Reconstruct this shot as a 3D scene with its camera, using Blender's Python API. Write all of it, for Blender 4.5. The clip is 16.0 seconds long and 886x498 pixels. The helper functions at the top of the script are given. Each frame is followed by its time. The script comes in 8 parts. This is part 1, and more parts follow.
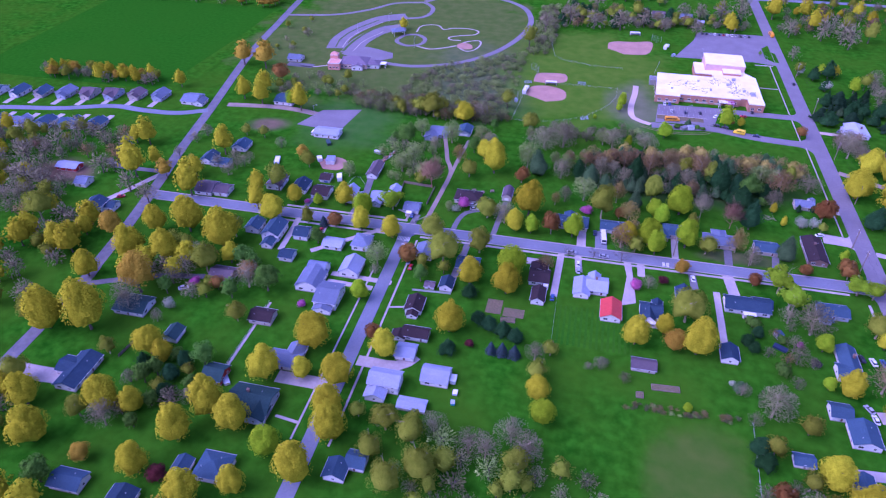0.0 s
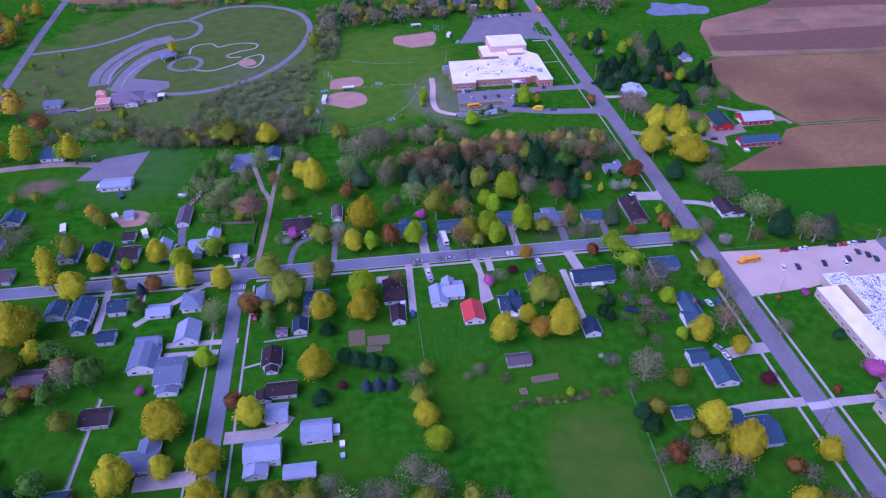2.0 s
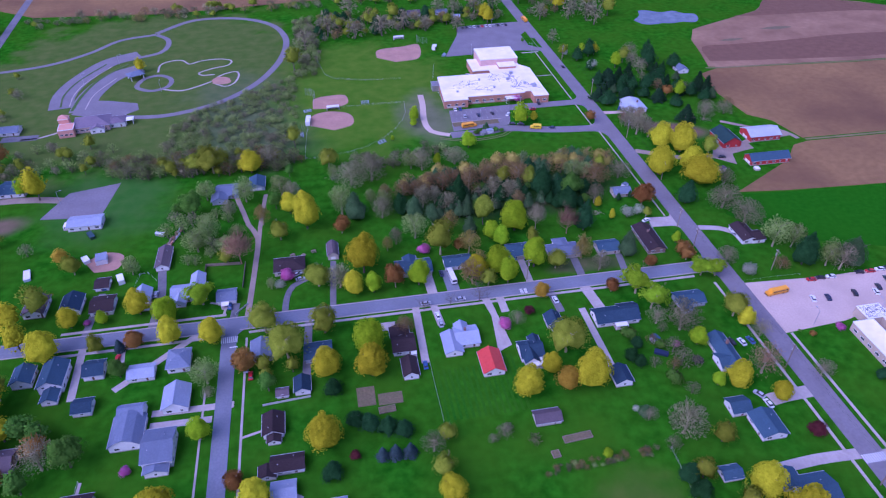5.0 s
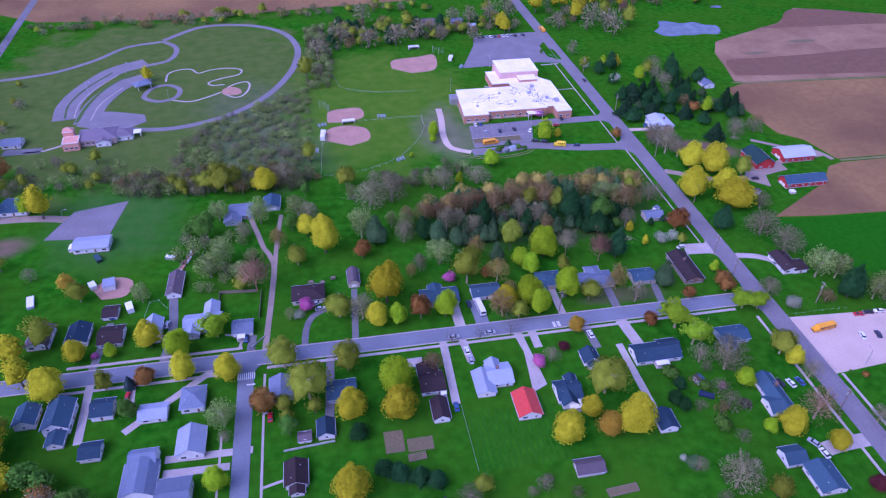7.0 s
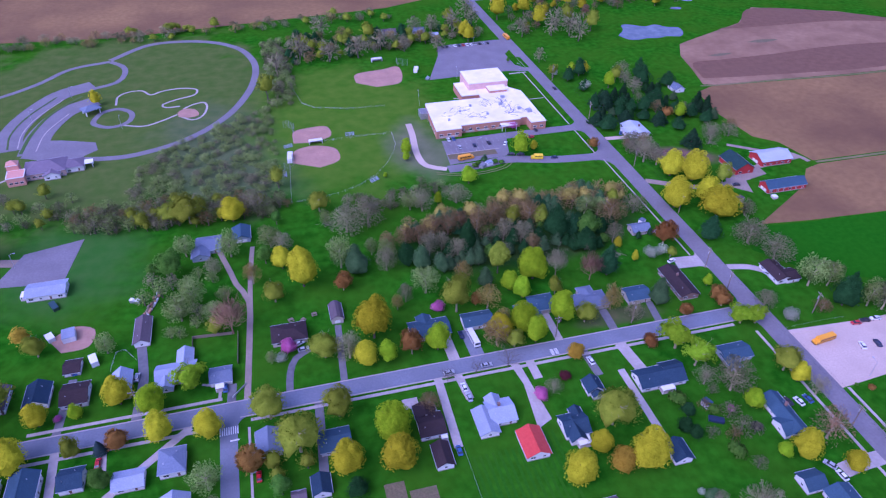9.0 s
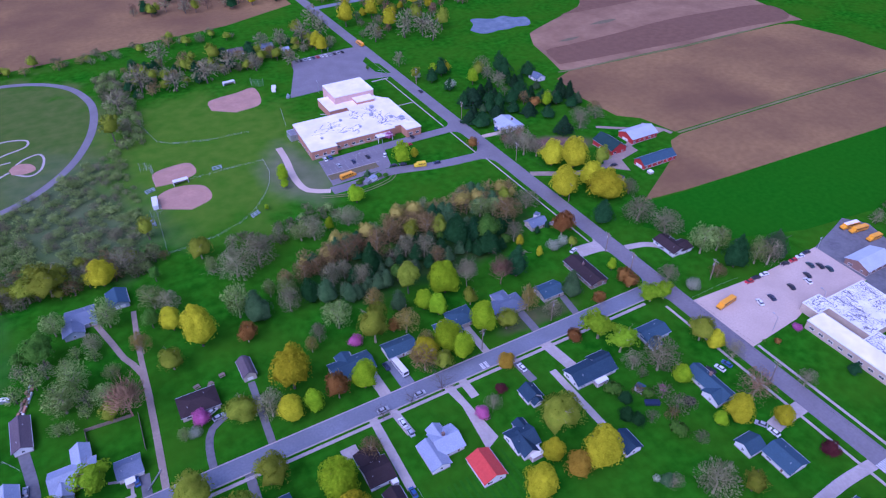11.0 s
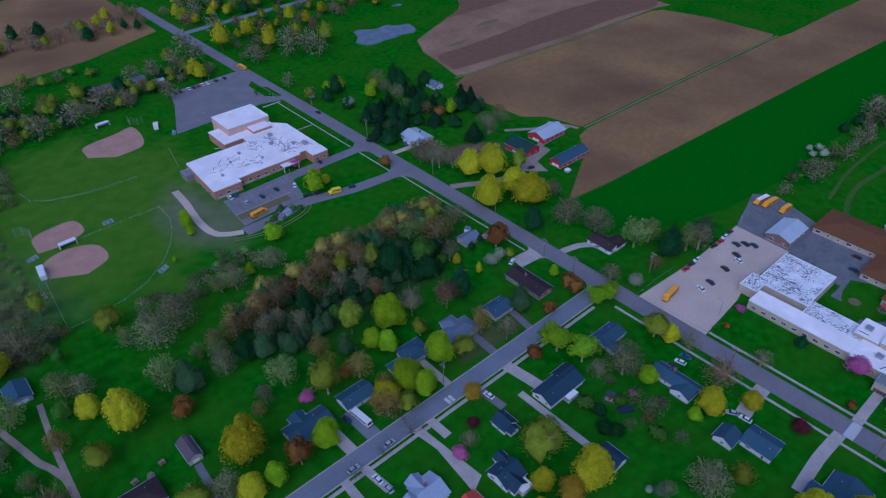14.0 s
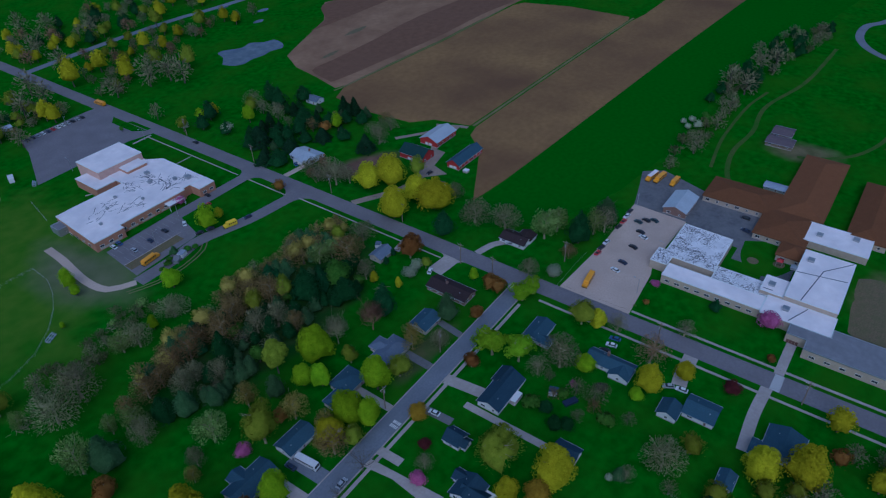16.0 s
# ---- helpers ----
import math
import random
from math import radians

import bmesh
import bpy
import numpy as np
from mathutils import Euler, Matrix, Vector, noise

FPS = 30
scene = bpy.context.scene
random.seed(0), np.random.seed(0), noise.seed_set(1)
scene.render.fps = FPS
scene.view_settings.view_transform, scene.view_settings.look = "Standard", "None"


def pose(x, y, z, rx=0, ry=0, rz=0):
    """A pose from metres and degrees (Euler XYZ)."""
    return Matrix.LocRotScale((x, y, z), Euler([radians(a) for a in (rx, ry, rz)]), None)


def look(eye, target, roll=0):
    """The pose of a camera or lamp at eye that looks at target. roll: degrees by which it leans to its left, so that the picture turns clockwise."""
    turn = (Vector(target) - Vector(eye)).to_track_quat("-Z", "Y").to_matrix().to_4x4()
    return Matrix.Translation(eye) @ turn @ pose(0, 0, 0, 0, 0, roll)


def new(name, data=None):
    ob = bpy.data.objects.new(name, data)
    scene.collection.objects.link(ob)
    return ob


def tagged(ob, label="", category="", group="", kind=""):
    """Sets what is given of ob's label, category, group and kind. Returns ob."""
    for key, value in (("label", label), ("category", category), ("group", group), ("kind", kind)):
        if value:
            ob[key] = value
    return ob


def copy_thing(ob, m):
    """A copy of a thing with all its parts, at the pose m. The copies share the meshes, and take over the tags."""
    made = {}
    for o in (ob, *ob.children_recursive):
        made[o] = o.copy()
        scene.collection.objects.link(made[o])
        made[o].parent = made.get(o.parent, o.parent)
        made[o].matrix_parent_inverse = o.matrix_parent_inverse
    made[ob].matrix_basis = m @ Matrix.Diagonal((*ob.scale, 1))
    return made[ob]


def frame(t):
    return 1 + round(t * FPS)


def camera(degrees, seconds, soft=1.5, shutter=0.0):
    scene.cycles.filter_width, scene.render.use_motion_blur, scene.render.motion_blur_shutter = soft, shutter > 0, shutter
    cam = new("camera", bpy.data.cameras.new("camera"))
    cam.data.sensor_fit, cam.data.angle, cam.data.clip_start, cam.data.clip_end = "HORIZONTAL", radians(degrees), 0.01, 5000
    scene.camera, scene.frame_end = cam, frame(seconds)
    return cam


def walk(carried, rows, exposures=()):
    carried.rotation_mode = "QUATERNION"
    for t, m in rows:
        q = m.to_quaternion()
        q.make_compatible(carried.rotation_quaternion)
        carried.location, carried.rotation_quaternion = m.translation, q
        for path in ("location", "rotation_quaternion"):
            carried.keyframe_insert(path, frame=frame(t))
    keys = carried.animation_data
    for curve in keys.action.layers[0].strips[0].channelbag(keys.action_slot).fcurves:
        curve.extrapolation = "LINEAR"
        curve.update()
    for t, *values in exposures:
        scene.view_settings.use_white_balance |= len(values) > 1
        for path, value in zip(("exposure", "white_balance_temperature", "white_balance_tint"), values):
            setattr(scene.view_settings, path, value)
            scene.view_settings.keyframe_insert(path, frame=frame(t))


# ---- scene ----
# World: x east, y north, z up. The street runs along y = 0, the school road along x = 5.
# The plan below is drawn at four fifths of true size; SCALE brings places and things to metres.
S = 1.25
SCALE = Matrix.Diagonal((S, S, S, 1))
cam = camera(66.47, 16.0, soft=1.2)
PATH = [
    (0.0, (-112.29, -220.11, 162.93), (-159.10, -11.23, 0.00), 0.13),
    (0.5, (-115.74, -216.34, 163.05), (-144.90, -5.49, 0.00), 0.11),
    (1.0, (-119.22, -212.48, 162.95), (-126.84, -0.88, 0.00), -0.10),
    (1.5, (-122.06, -208.74, 163.34), (-110.58, 2.19, 0.00), -0.37),
    (2.0, (-124.98, -204.74, 163.53), (-98.54, 4.32, 0.00), -0.45),
    (2.5, (-127.21, -200.48, 163.37), (-93.96, 7.10, 0.00), -0.47),
    (3.0, (-129.52, -195.86, 163.05), (-93.26, 10.80, 0.00), -0.29),
    (3.5, (-131.55, -191.32, 162.89), (-93.74, 14.94, 0.00), -0.14),
    (4.0, (-133.11, -186.88, 162.56), (-94.57, 19.06, 0.00), -0.05),
    (6.5, (-141.47, -163.98, 161.89), (-101.99, 41.40, 0.00), 0.65),
    (7.0, (-143.61, -159.52, 161.68), (-103.74, 45.93, 0.00), 0.87),
    (7.5, (-144.64, -155.08, 161.31), (-105.40, 50.42, 0.00), 0.90),
    (8.0, (-146.20, -150.81, 161.06), (-105.78, 54.71, 0.00), 0.99),
    (8.5, (-148.57, -146.42, 161.09), (-102.03, 57.95, 0.00), 1.08),
    (9.0, (-150.20, -142.08, 161.04), (-94.06, 60.35, 0.00), 0.81),
    (9.5, (-152.01, -138.04, 161.26), (-82.31, 60.34, 0.00), 0.52),
    (10.0, (-154.11, -133.46, 161.14), (-70.53, 59.16, 0.00), 0.26),
    (12.5, (-160.42, -113.27, 160.68), (-40.07, 58.50, 0.00), -0.44),
    (13.0, (-160.84, -109.60, 160.35), (-35.69, 58.64, 0.00), -0.58),
    (13.5, (-162.19, -105.96, 160.13), (-31.03, 57.78, 0.00), -0.63),
    (14.0, (-162.80, -102.32, 159.83), (-24.59, 55.31, 0.00), -0.83),
    (14.5, (-163.93, -98.83, 159.43), (-16.83, 50.70, 0.00), -0.95),
    (15.0, (-164.30, -95.58, 159.02), (-9.55, 45.80, 0.00), -1.29),
    (15.5, (-164.34, -92.62, 158.94), (-2.85, 40.66, 0.00), -1.61),
    (16.0, (-164.47, -89.56, 158.93), (3.20, 35.44, 0.00), -1.93),
]
walk(cam, [(t, look(Vector(eye) * S, Vector(target) * S, roll)) for t, eye, target, roll in PATH],
     exposures=[(0.0, 0.70, 4900, 84), (3.0, 0.25, 4900, 62), (7.0, 0.54, 4900, 64), (10.0, 0.52, 4875, 60), (13.0, -0.17, 4775, 34), (16.0, -1.0, 4625, 12)])

# ---- light ----
world = bpy.data.worlds.new("sky")
scene.world = world
world.use_nodes = True
_sky = world.node_tree.nodes.new("ShaderNodeTexSky")
_sky.sky_type = "NISHITA"
_sky.sun_disc = False
_sky.sun_elevation = radians(46)
_sky.sun_rotation = radians(240)
_sky.air_density = 1.4
_sky.dust_density = 2.5
world.node_tree.links.new(_sky.outputs[0], world.node_tree.nodes["Background"].inputs[0])
world.node_tree.nodes["Background"].inputs[1].default_value = 0.13
sun = new("sun", bpy.data.lights.new("sun", "SUN"))
sun.data.energy = 1.3
sun.data.angle = radians(60)
sun.data.color = (0.86, 0.93, 1.0)
sun.matrix_world = look((-80, -45, 100), (0, 0, 0))

# ---- materials ----
def mat(name, c1, c2, scale=1.0, rough=0.85, metal=0.0, c3=None, scale3=0.06, mix3=0.5, bump=0.0, bscale=None,
        island=0.0, rand=0.0, stretch=None, detail=5.0, spec=0.3):
    """Two colours by fine noise, a third by broad noise, fine relief, and a shift from piece to piece."""
    m = bpy.data.materials.new(name)
    m.use_nodes = True
    nt = m.node_tree
    b = nt.nodes["Principled BSDF"]
    b.inputs["Roughness"].default_value = rough
    b.inputs["Metallic"].default_value = metal
    b.inputs["Specular IOR Level"].default_value = spec
    geo = nt.nodes.new("ShaderNodeNewGeometry")
    src = geo.outputs["Position"]
    if stretch:
        mp = nt.nodes.new("ShaderNodeMapping")
        mp.inputs["Scale"].default_value = stretch
        nt.links.new(src, mp.inputs["Vector"])
        src = mp.outputs[0]

    def noise_tex(s, d):
        n = nt.nodes.new("ShaderNodeTexNoise")
        n.inputs["Scale"].default_value = s
        n.inputs["Detail"].default_value = d
        nt.links.new(src, n.inputs["Vector"])
        r = nt.nodes.new("ShaderNodeMapRange")
        r.inputs[1].default_value, r.inputs[2].default_value = 0.32, 0.68
        nt.links.new(n.outputs["Fac"], r.inputs[0])
        return r.outputs[0]

    def mixed(fac, a, bcol):
        x = nt.nodes.new("ShaderNodeMix")
        x.data_type = "RGBA"
        if isinstance(fac, float):
            x.inputs[0].default_value = fac
        else:
            nt.links.new(fac, x.inputs[0])
        for i, v in ((6, a), (7, bcol)):
            if isinstance(v, tuple):
                x.inputs[i].default_value = (*v, 1)
            else:
                nt.links.new(v, x.inputs[i])
        return x.outputs[2]

    fine = noise_tex(scale, detail)
    col = mixed(fine, c1, c2)
    if c3:
        broad = noise_tex(scale3, 4.0)
        k = nt.nodes.new("ShaderNodeMath")
        k.operation = "MULTIPLY"
        k.inputs[1].default_value = mix3
        nt.links.new(broad, k.inputs[0])
        col = mixed(k.outputs[0], col, c3)
    for amount, out in ((island, geo.outputs["Random Per Island"]), (rand, None)):
        if not amount:
            continue
        if out is None:
            out = nt.nodes.new("ShaderNodeObjectInfo").outputs["Random"]
        r = nt.nodes.new("ShaderNodeMapRange")
        r.inputs[3].default_value, r.inputs[4].default_value = 1 - amount, 1 + amount
        nt.links.new(out, r.inputs[0])
        h = nt.nodes.new("ShaderNodeHueSaturation")
        nt.links.new(r.outputs[0], h.inputs["Value"])
        nt.links.new(col, h.inputs["Color"])
        col = h.outputs[0]
    nt.links.new(col, b.inputs["Base Color"])
    if bump:
        bn = nt.nodes.new("ShaderNodeBump")
        bn.inputs["Strength"].default_value = bump
        bn.inputs["Distance"].default_value = 0.1
        nt.links.new(noise_tex(bscale or scale * 2, 3.0), bn.inputs["Height"])
        nt.links.new(bn.outputs[0], b.inputs["Normal"])
    return m


def leaf_mat(name, c1, c2, rand=0.24):
    """Leaves: two colours through the crown, some light let through."""
    m = mat(name, c1, c2, scale=0.55, rough=0.8, island=0.12, rand=rand, spec=0.0)
    nt = m.node_tree
    b = nt.nodes["Principled BSDF"]
    hue = nt.nodes.new("ShaderNodeHueSaturation")
    turn = nt.nodes.new("ShaderNodeMapRange")
    turn.inputs[3].default_value, turn.inputs[4].default_value = 0.495, 0.517
    nt.links.new(nt.nodes.new("ShaderNodeObjectInfo").outputs["Random"], turn.inputs[0])
    nt.links.new(turn.outputs[0], hue.inputs["Hue"])
    nt.links.new(b.inputs["Base Color"].links[0].from_socket, hue.inputs["Color"])
    nt.links.new(hue.outputs[0], b.inputs["Base Color"])
    tr = nt.nodes.new("ShaderNodeBsdfTranslucent")
    nt.links.new(b.inputs["Base Color"].links[0].from_socket, tr.inputs["Color"])
    mx = nt.nodes.new("ShaderNodeMixShader")
    mx.inputs[0].default_value = 0.3
    nt.links.new(b.outputs[0], mx.inputs[1])
    nt.links.new(tr.outputs[0], mx.inputs[2])
    nt.links.new(mx.outputs[0], nt.nodes["Material Output"].inputs["Surface"])
    return m


GRASS = mat("lawn_grass", (0.004, 0.080, 0.001), (0.020, 0.166, 0.004), 0.22, 0.95, c3=(0.034, 0.128, 0.004), scale3=0.03, mix3=0.85, bump=0.6, bscale=6, spec=0.0, detail=9.0)
GRASS_DRY = mat("rough_grass", (0.072, 0.130, 0.036), (0.110, 0.150, 0.052), 0.5, 0.95, c3=(0.046, 0.125, 0.028), scale3=0.05, mix3=0.8, bump=0.8, bscale=3, spec=0.1)
CROP = mat("young_crop", (0.006, 0.100, 0.002), (0.011, 0.128, 0.003), 0.35, 0.95, c3=(0.014, 0.118, 0.003), scale3=0.02, mix3=0.6, bump=0.5, bscale=3, spec=0.0)
SOIL = mat("ploughed_soil", (0.245, 0.142, 0.056), (0.305, 0.182, 0.074), 0.25, 0.95, c3=(0.140, 0.075, 0.040), scale3=0.012, mix3=0.9, bump=0.7, bscale=1.5, spec=0.1)
SOIL_PALE = mat("dry_soil", (0.28, 0.165, 0.095), (0.34, 0.21, 0.125), 0.2, 0.95, c3=(0.18, 0.10, 0.06), scale3=0.03, mix3=0.8, bump=0.6, bscale=1.5, spec=0.1)
SOIL_DARK = mat("damp_soil", (0.15, 0.080, 0.048), (0.19, 0.105, 0.064), 0.2, 0.95, c3=(0.17, 0.095, 0.06), scale3=0.02, mix3=0.6, bump=0.6, bscale=1.5, spec=0.1)
CLAY = mat("infield_clay", (0.40, 0.225, 0.165), (0.47, 0.275, 0.205), 0.6, 0.95, c3=(0.31, 0.185, 0.14), scale3=0.15, mix3=0.6, spec=0.1)
ASPHALT = mat("worn_asphalt", (0.165, 0.182, 0.222), (0.208, 0.226, 0.270), 1.2, 0.9, c3=(0.138, 0.150, 0.180), scale3=0.08, mix3=0.7, bump=0.2, bscale=8)
LOT = mat("grey_mauve_asphalt", (0.180, 0.166, 0.182), (0.224, 0.208, 0.226), 0.9, 0.9, c3=(0.150, 0.135, 0.150), scale3=0.1, mix3=0.6, bump=0.2, bscale=8)
STRIP = mat("pale_field_grass", (0.19, 0.160, 0.085), (0.24, 0.20, 0.11), 0.6, 0.95, c3=(0.13, 0.14, 0.06), scale3=0.05, mix3=0.8, bump=0.6, spec=0.0)
MOWN = mat("mown_grass_stripe", (0.008, 0.104, 0.004), (0.014, 0.134, 0.006), 0.9, 0.95, c3=(0.034, 0.126, 0.007), scale3=0.035, mix3=0.75, bump=0.6, bscale=6, spec=0.0)
ASPHALT_OLD = mat("patched_asphalt", (0.10, 0.10, 0.112), (0.15, 0.148, 0.16), 0.5, 0.9, c3=(0.20, 0.195, 0.20), scale3=0.12, mix3=0.6, bump=0.2, bscale=8)
CONCRETE = mat("pale_concrete", (0.385, 0.335, 0.315), (0.47, 0.41, 0.385), 0.8, 0.9, c3=(0.30, 0.265, 0.25), scale3=0.15, mix3=0.6, bump=0.15)
GRAVEL = mat("pale_gravel", (0.51, 0.395, 0.325), (0.61, 0.48, 0.40), 1.5, 0.95, c3=(0.43, 0.33, 0.27), scale3=0.05, mix3=0.8, bump=0.08)
FARM = mat("grey_farmyard_gravel", (0.29, 0.225, 0.185), (0.37, 0.29, 0.24), 1.2, 0.95, c3=(0.21, 0.165, 0.135), scale3=0.12, mix3=0.7, bump=0.3)
PAINT = mat("road_paint", (0.68, 0.68, 0.68), (0.78, 0.78, 0.78), 2.0, 0.8, c3=(0.45, 0.45, 0.46), scale3=1.0, mix3=0.6)
FADED = mat("faded_road_paint", (0.26, 0.25, 0.27), (0.36, 0.35, 0.37), 1.0, 0.9)
WATER = mat("pond_water", (0.10, 0.12, 0.15), (0.14, 0.16, 0.19), 0.12, 0.12, c3=(0.07, 0.085, 0.11), scale3=0.15, mix3=0.8, bump=0.1, bscale=1.0, spec=0.5)
TRACK = mat("worn_earth_track", (0.060, 0.105, 0.022), (0.10, 0.115, 0.040), 0.8, 0.95, c3=(0.03, 0.125, 0.010), scale3=0.1, mix3=0.7, spec=0.0)
MULCH = mat("garden_soil", (0.135, 0.100, 0.058), (0.195, 0.148, 0.085), 1.5, 0.95, c3=(0.09, 0.11, 0.04), scale3=0.3)


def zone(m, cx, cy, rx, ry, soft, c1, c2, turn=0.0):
    """Another growth or tone of grass over an oval of the plan, with a broad ragged edge. soft: where the edge begins,
    against the oval.
    """
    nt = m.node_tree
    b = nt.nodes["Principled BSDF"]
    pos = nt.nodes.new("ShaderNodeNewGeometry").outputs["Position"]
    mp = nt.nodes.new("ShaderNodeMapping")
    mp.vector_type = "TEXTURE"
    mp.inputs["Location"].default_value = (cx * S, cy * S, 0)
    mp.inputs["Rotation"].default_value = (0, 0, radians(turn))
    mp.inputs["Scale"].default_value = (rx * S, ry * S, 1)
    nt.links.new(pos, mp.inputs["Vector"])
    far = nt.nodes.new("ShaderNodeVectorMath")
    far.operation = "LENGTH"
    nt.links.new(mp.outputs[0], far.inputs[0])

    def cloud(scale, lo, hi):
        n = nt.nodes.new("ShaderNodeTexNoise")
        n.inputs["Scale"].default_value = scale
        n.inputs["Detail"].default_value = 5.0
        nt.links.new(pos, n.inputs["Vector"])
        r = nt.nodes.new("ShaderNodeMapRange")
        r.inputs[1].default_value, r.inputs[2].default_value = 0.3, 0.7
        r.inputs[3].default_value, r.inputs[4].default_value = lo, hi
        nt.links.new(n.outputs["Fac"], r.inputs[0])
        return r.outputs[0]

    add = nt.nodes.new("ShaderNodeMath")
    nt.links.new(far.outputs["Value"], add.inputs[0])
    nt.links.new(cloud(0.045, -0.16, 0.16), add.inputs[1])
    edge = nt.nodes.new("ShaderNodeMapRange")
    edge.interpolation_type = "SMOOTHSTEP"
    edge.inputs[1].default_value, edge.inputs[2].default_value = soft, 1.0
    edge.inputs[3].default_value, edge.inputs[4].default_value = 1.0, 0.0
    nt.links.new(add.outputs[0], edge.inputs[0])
    tone_mix = nt.nodes.new("ShaderNodeMix")
    tone_mix.data_type = "RGBA"
    nt.links.new(cloud(0.12, 0.0, 1.0), tone_mix.inputs[0])
    tone_mix.inputs[6].default_value, tone_mix.inputs[7].default_value = (*c1, 1), (*c2, 1)
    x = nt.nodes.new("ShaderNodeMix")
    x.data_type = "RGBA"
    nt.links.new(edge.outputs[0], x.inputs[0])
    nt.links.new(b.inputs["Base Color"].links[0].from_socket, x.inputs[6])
    nt.links.new(tone_mix.outputs[2], x.inputs[7])
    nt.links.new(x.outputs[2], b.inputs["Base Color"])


# paler turf: the rough meadow round the oval, the mown ball fields, the school's front, the lot by the hall; darker:
# the northern woods
zone(GRASS, -236, 218, 110, 122, 0.78, (0.060, 0.122, 0.020), (0.100, 0.138, 0.034))
zone(GRASS, -172, 160, 42, 70, 0.5, (0.075, 0.120, 0.045), (0.115, 0.145, 0.062), 20)
zone(GRASS, -112, 178, 62, 92, 0.55, (0.048, 0.148, 0.009), (0.088, 0.172, 0.016))
# pale haze by the school, put into the grass colour
zone(GRASS, -84, 140, 20, 38, 0.3, (0.120, 0.150, 0.070), (0.160, 0.175, 0.095))
zone(GRASS, -66, -104, 18, 30, 0.6, (0.040, 0.120, 0.010), (0.075, 0.130, 0.018))
zone(GRASS, 156, -62, 14, 20, 0.3, (0.10, 0.105, 0.045), (0.20, 0.165, 0.095))
zone(GRASS, 62, -112, 20, 16, 0.4, (0.12, 0.11, 0.05), (0.26, 0.19, 0.12))
zone(GRASS, -44, 8, 20, 5.5, 0.5, (0.050, 0.100, 0.022), (0.105, 0.110, 0.045))
# shade under the northern woods, painted into the grass colour
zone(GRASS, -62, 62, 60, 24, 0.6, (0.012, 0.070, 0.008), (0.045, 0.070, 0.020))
zone(GRASS, -272, 74, 15, 10, 0.2, (0.11, 0.105, 0.05), (0.18, 0.13, 0.085))
zone(GRASS, 36, 103, 20, 11, 0.45, (0.14, 0.085, 0.06), (0.21, 0.13, 0.095), -20)
zone(GRASS, -346, 8, 22, 14, 0.3, (0.12, 0.09, 0.05), (0.20, 0.13, 0.09))
zone(GRASS, -232, 84, 34, 40, 0.4, (0.028, 0.130, 0.016), (0.050, 0.140, 0.026))


def roof_mat(name, c):
    d = tuple(v * 0.84 for v in c)
    p = tuple(min(1, v * 1.14 + 0.004) for v in c)
    return mat(name, d, p, 2.2, 0.85, c3=tuple(v * 0.85 for v in c), scale3=0.35, mix3=0.6, bump=0.35, bscale=7, rand=0.12, stretch=(1, 1, 2.5), spec=0.08)


R_SLATE = roof_mat("slate_blue_shingle", (0.045, 0.090, 0.130))
R_NAVY = roof_mat("dark_blue_shingle", (0.028, 0.056, 0.086))
R_GREY = roof_mat("grey_shingle", (0.155, 0.188, 0.255))
R_LIGHT = roof_mat("pale_blue_shingle", (0.30, 0.34, 0.43))
R_BROWN = roof_mat("dark_brown_shingle", (0.045, 0.031, 0.033))
R_TAUPE = roof_mat("taupe_shingle", (0.125, 0.098, 0.110))
R_MAUVE = roof_mat("grey_mauve_shingle", (0.185, 0.150, 0.190))
R_GREEN = roof_mat("green_shingle", (0.024, 0.060, 0.058))
R_RED = mat("red_metal_roof", (0.52, 0.045, 0.035), (0.60, 0.07, 0.05), 1.0, 0.45, c3=(0.46, 0.05, 0.04), scale3=0.4)
R_STEEL = mat("pale_steel_roof", (0.50, 0.54, 0.60), (0.58, 0.62, 0.68), 1.5, 0.4, 0.3, c3=(0.42, 0.45, 0.5), scale3=0.2)
MEMBRANE = mat("white_roof_membrane", (0.86, 0.77, 0.77), (0.93, 0.85, 0.85), 0.25, 0.8, c3=(0.55, 0.52, 0.56), scale3=0.10, mix3=0.45)
MEMBRANE_D = mat("crazed_roof_membrane", (0.74, 0.72, 0.75), (0.88, 0.86, 0.89), 0.35, 0.8, c3=(0.55, 0.54, 0.58), scale3=0.22, mix3=0.6)


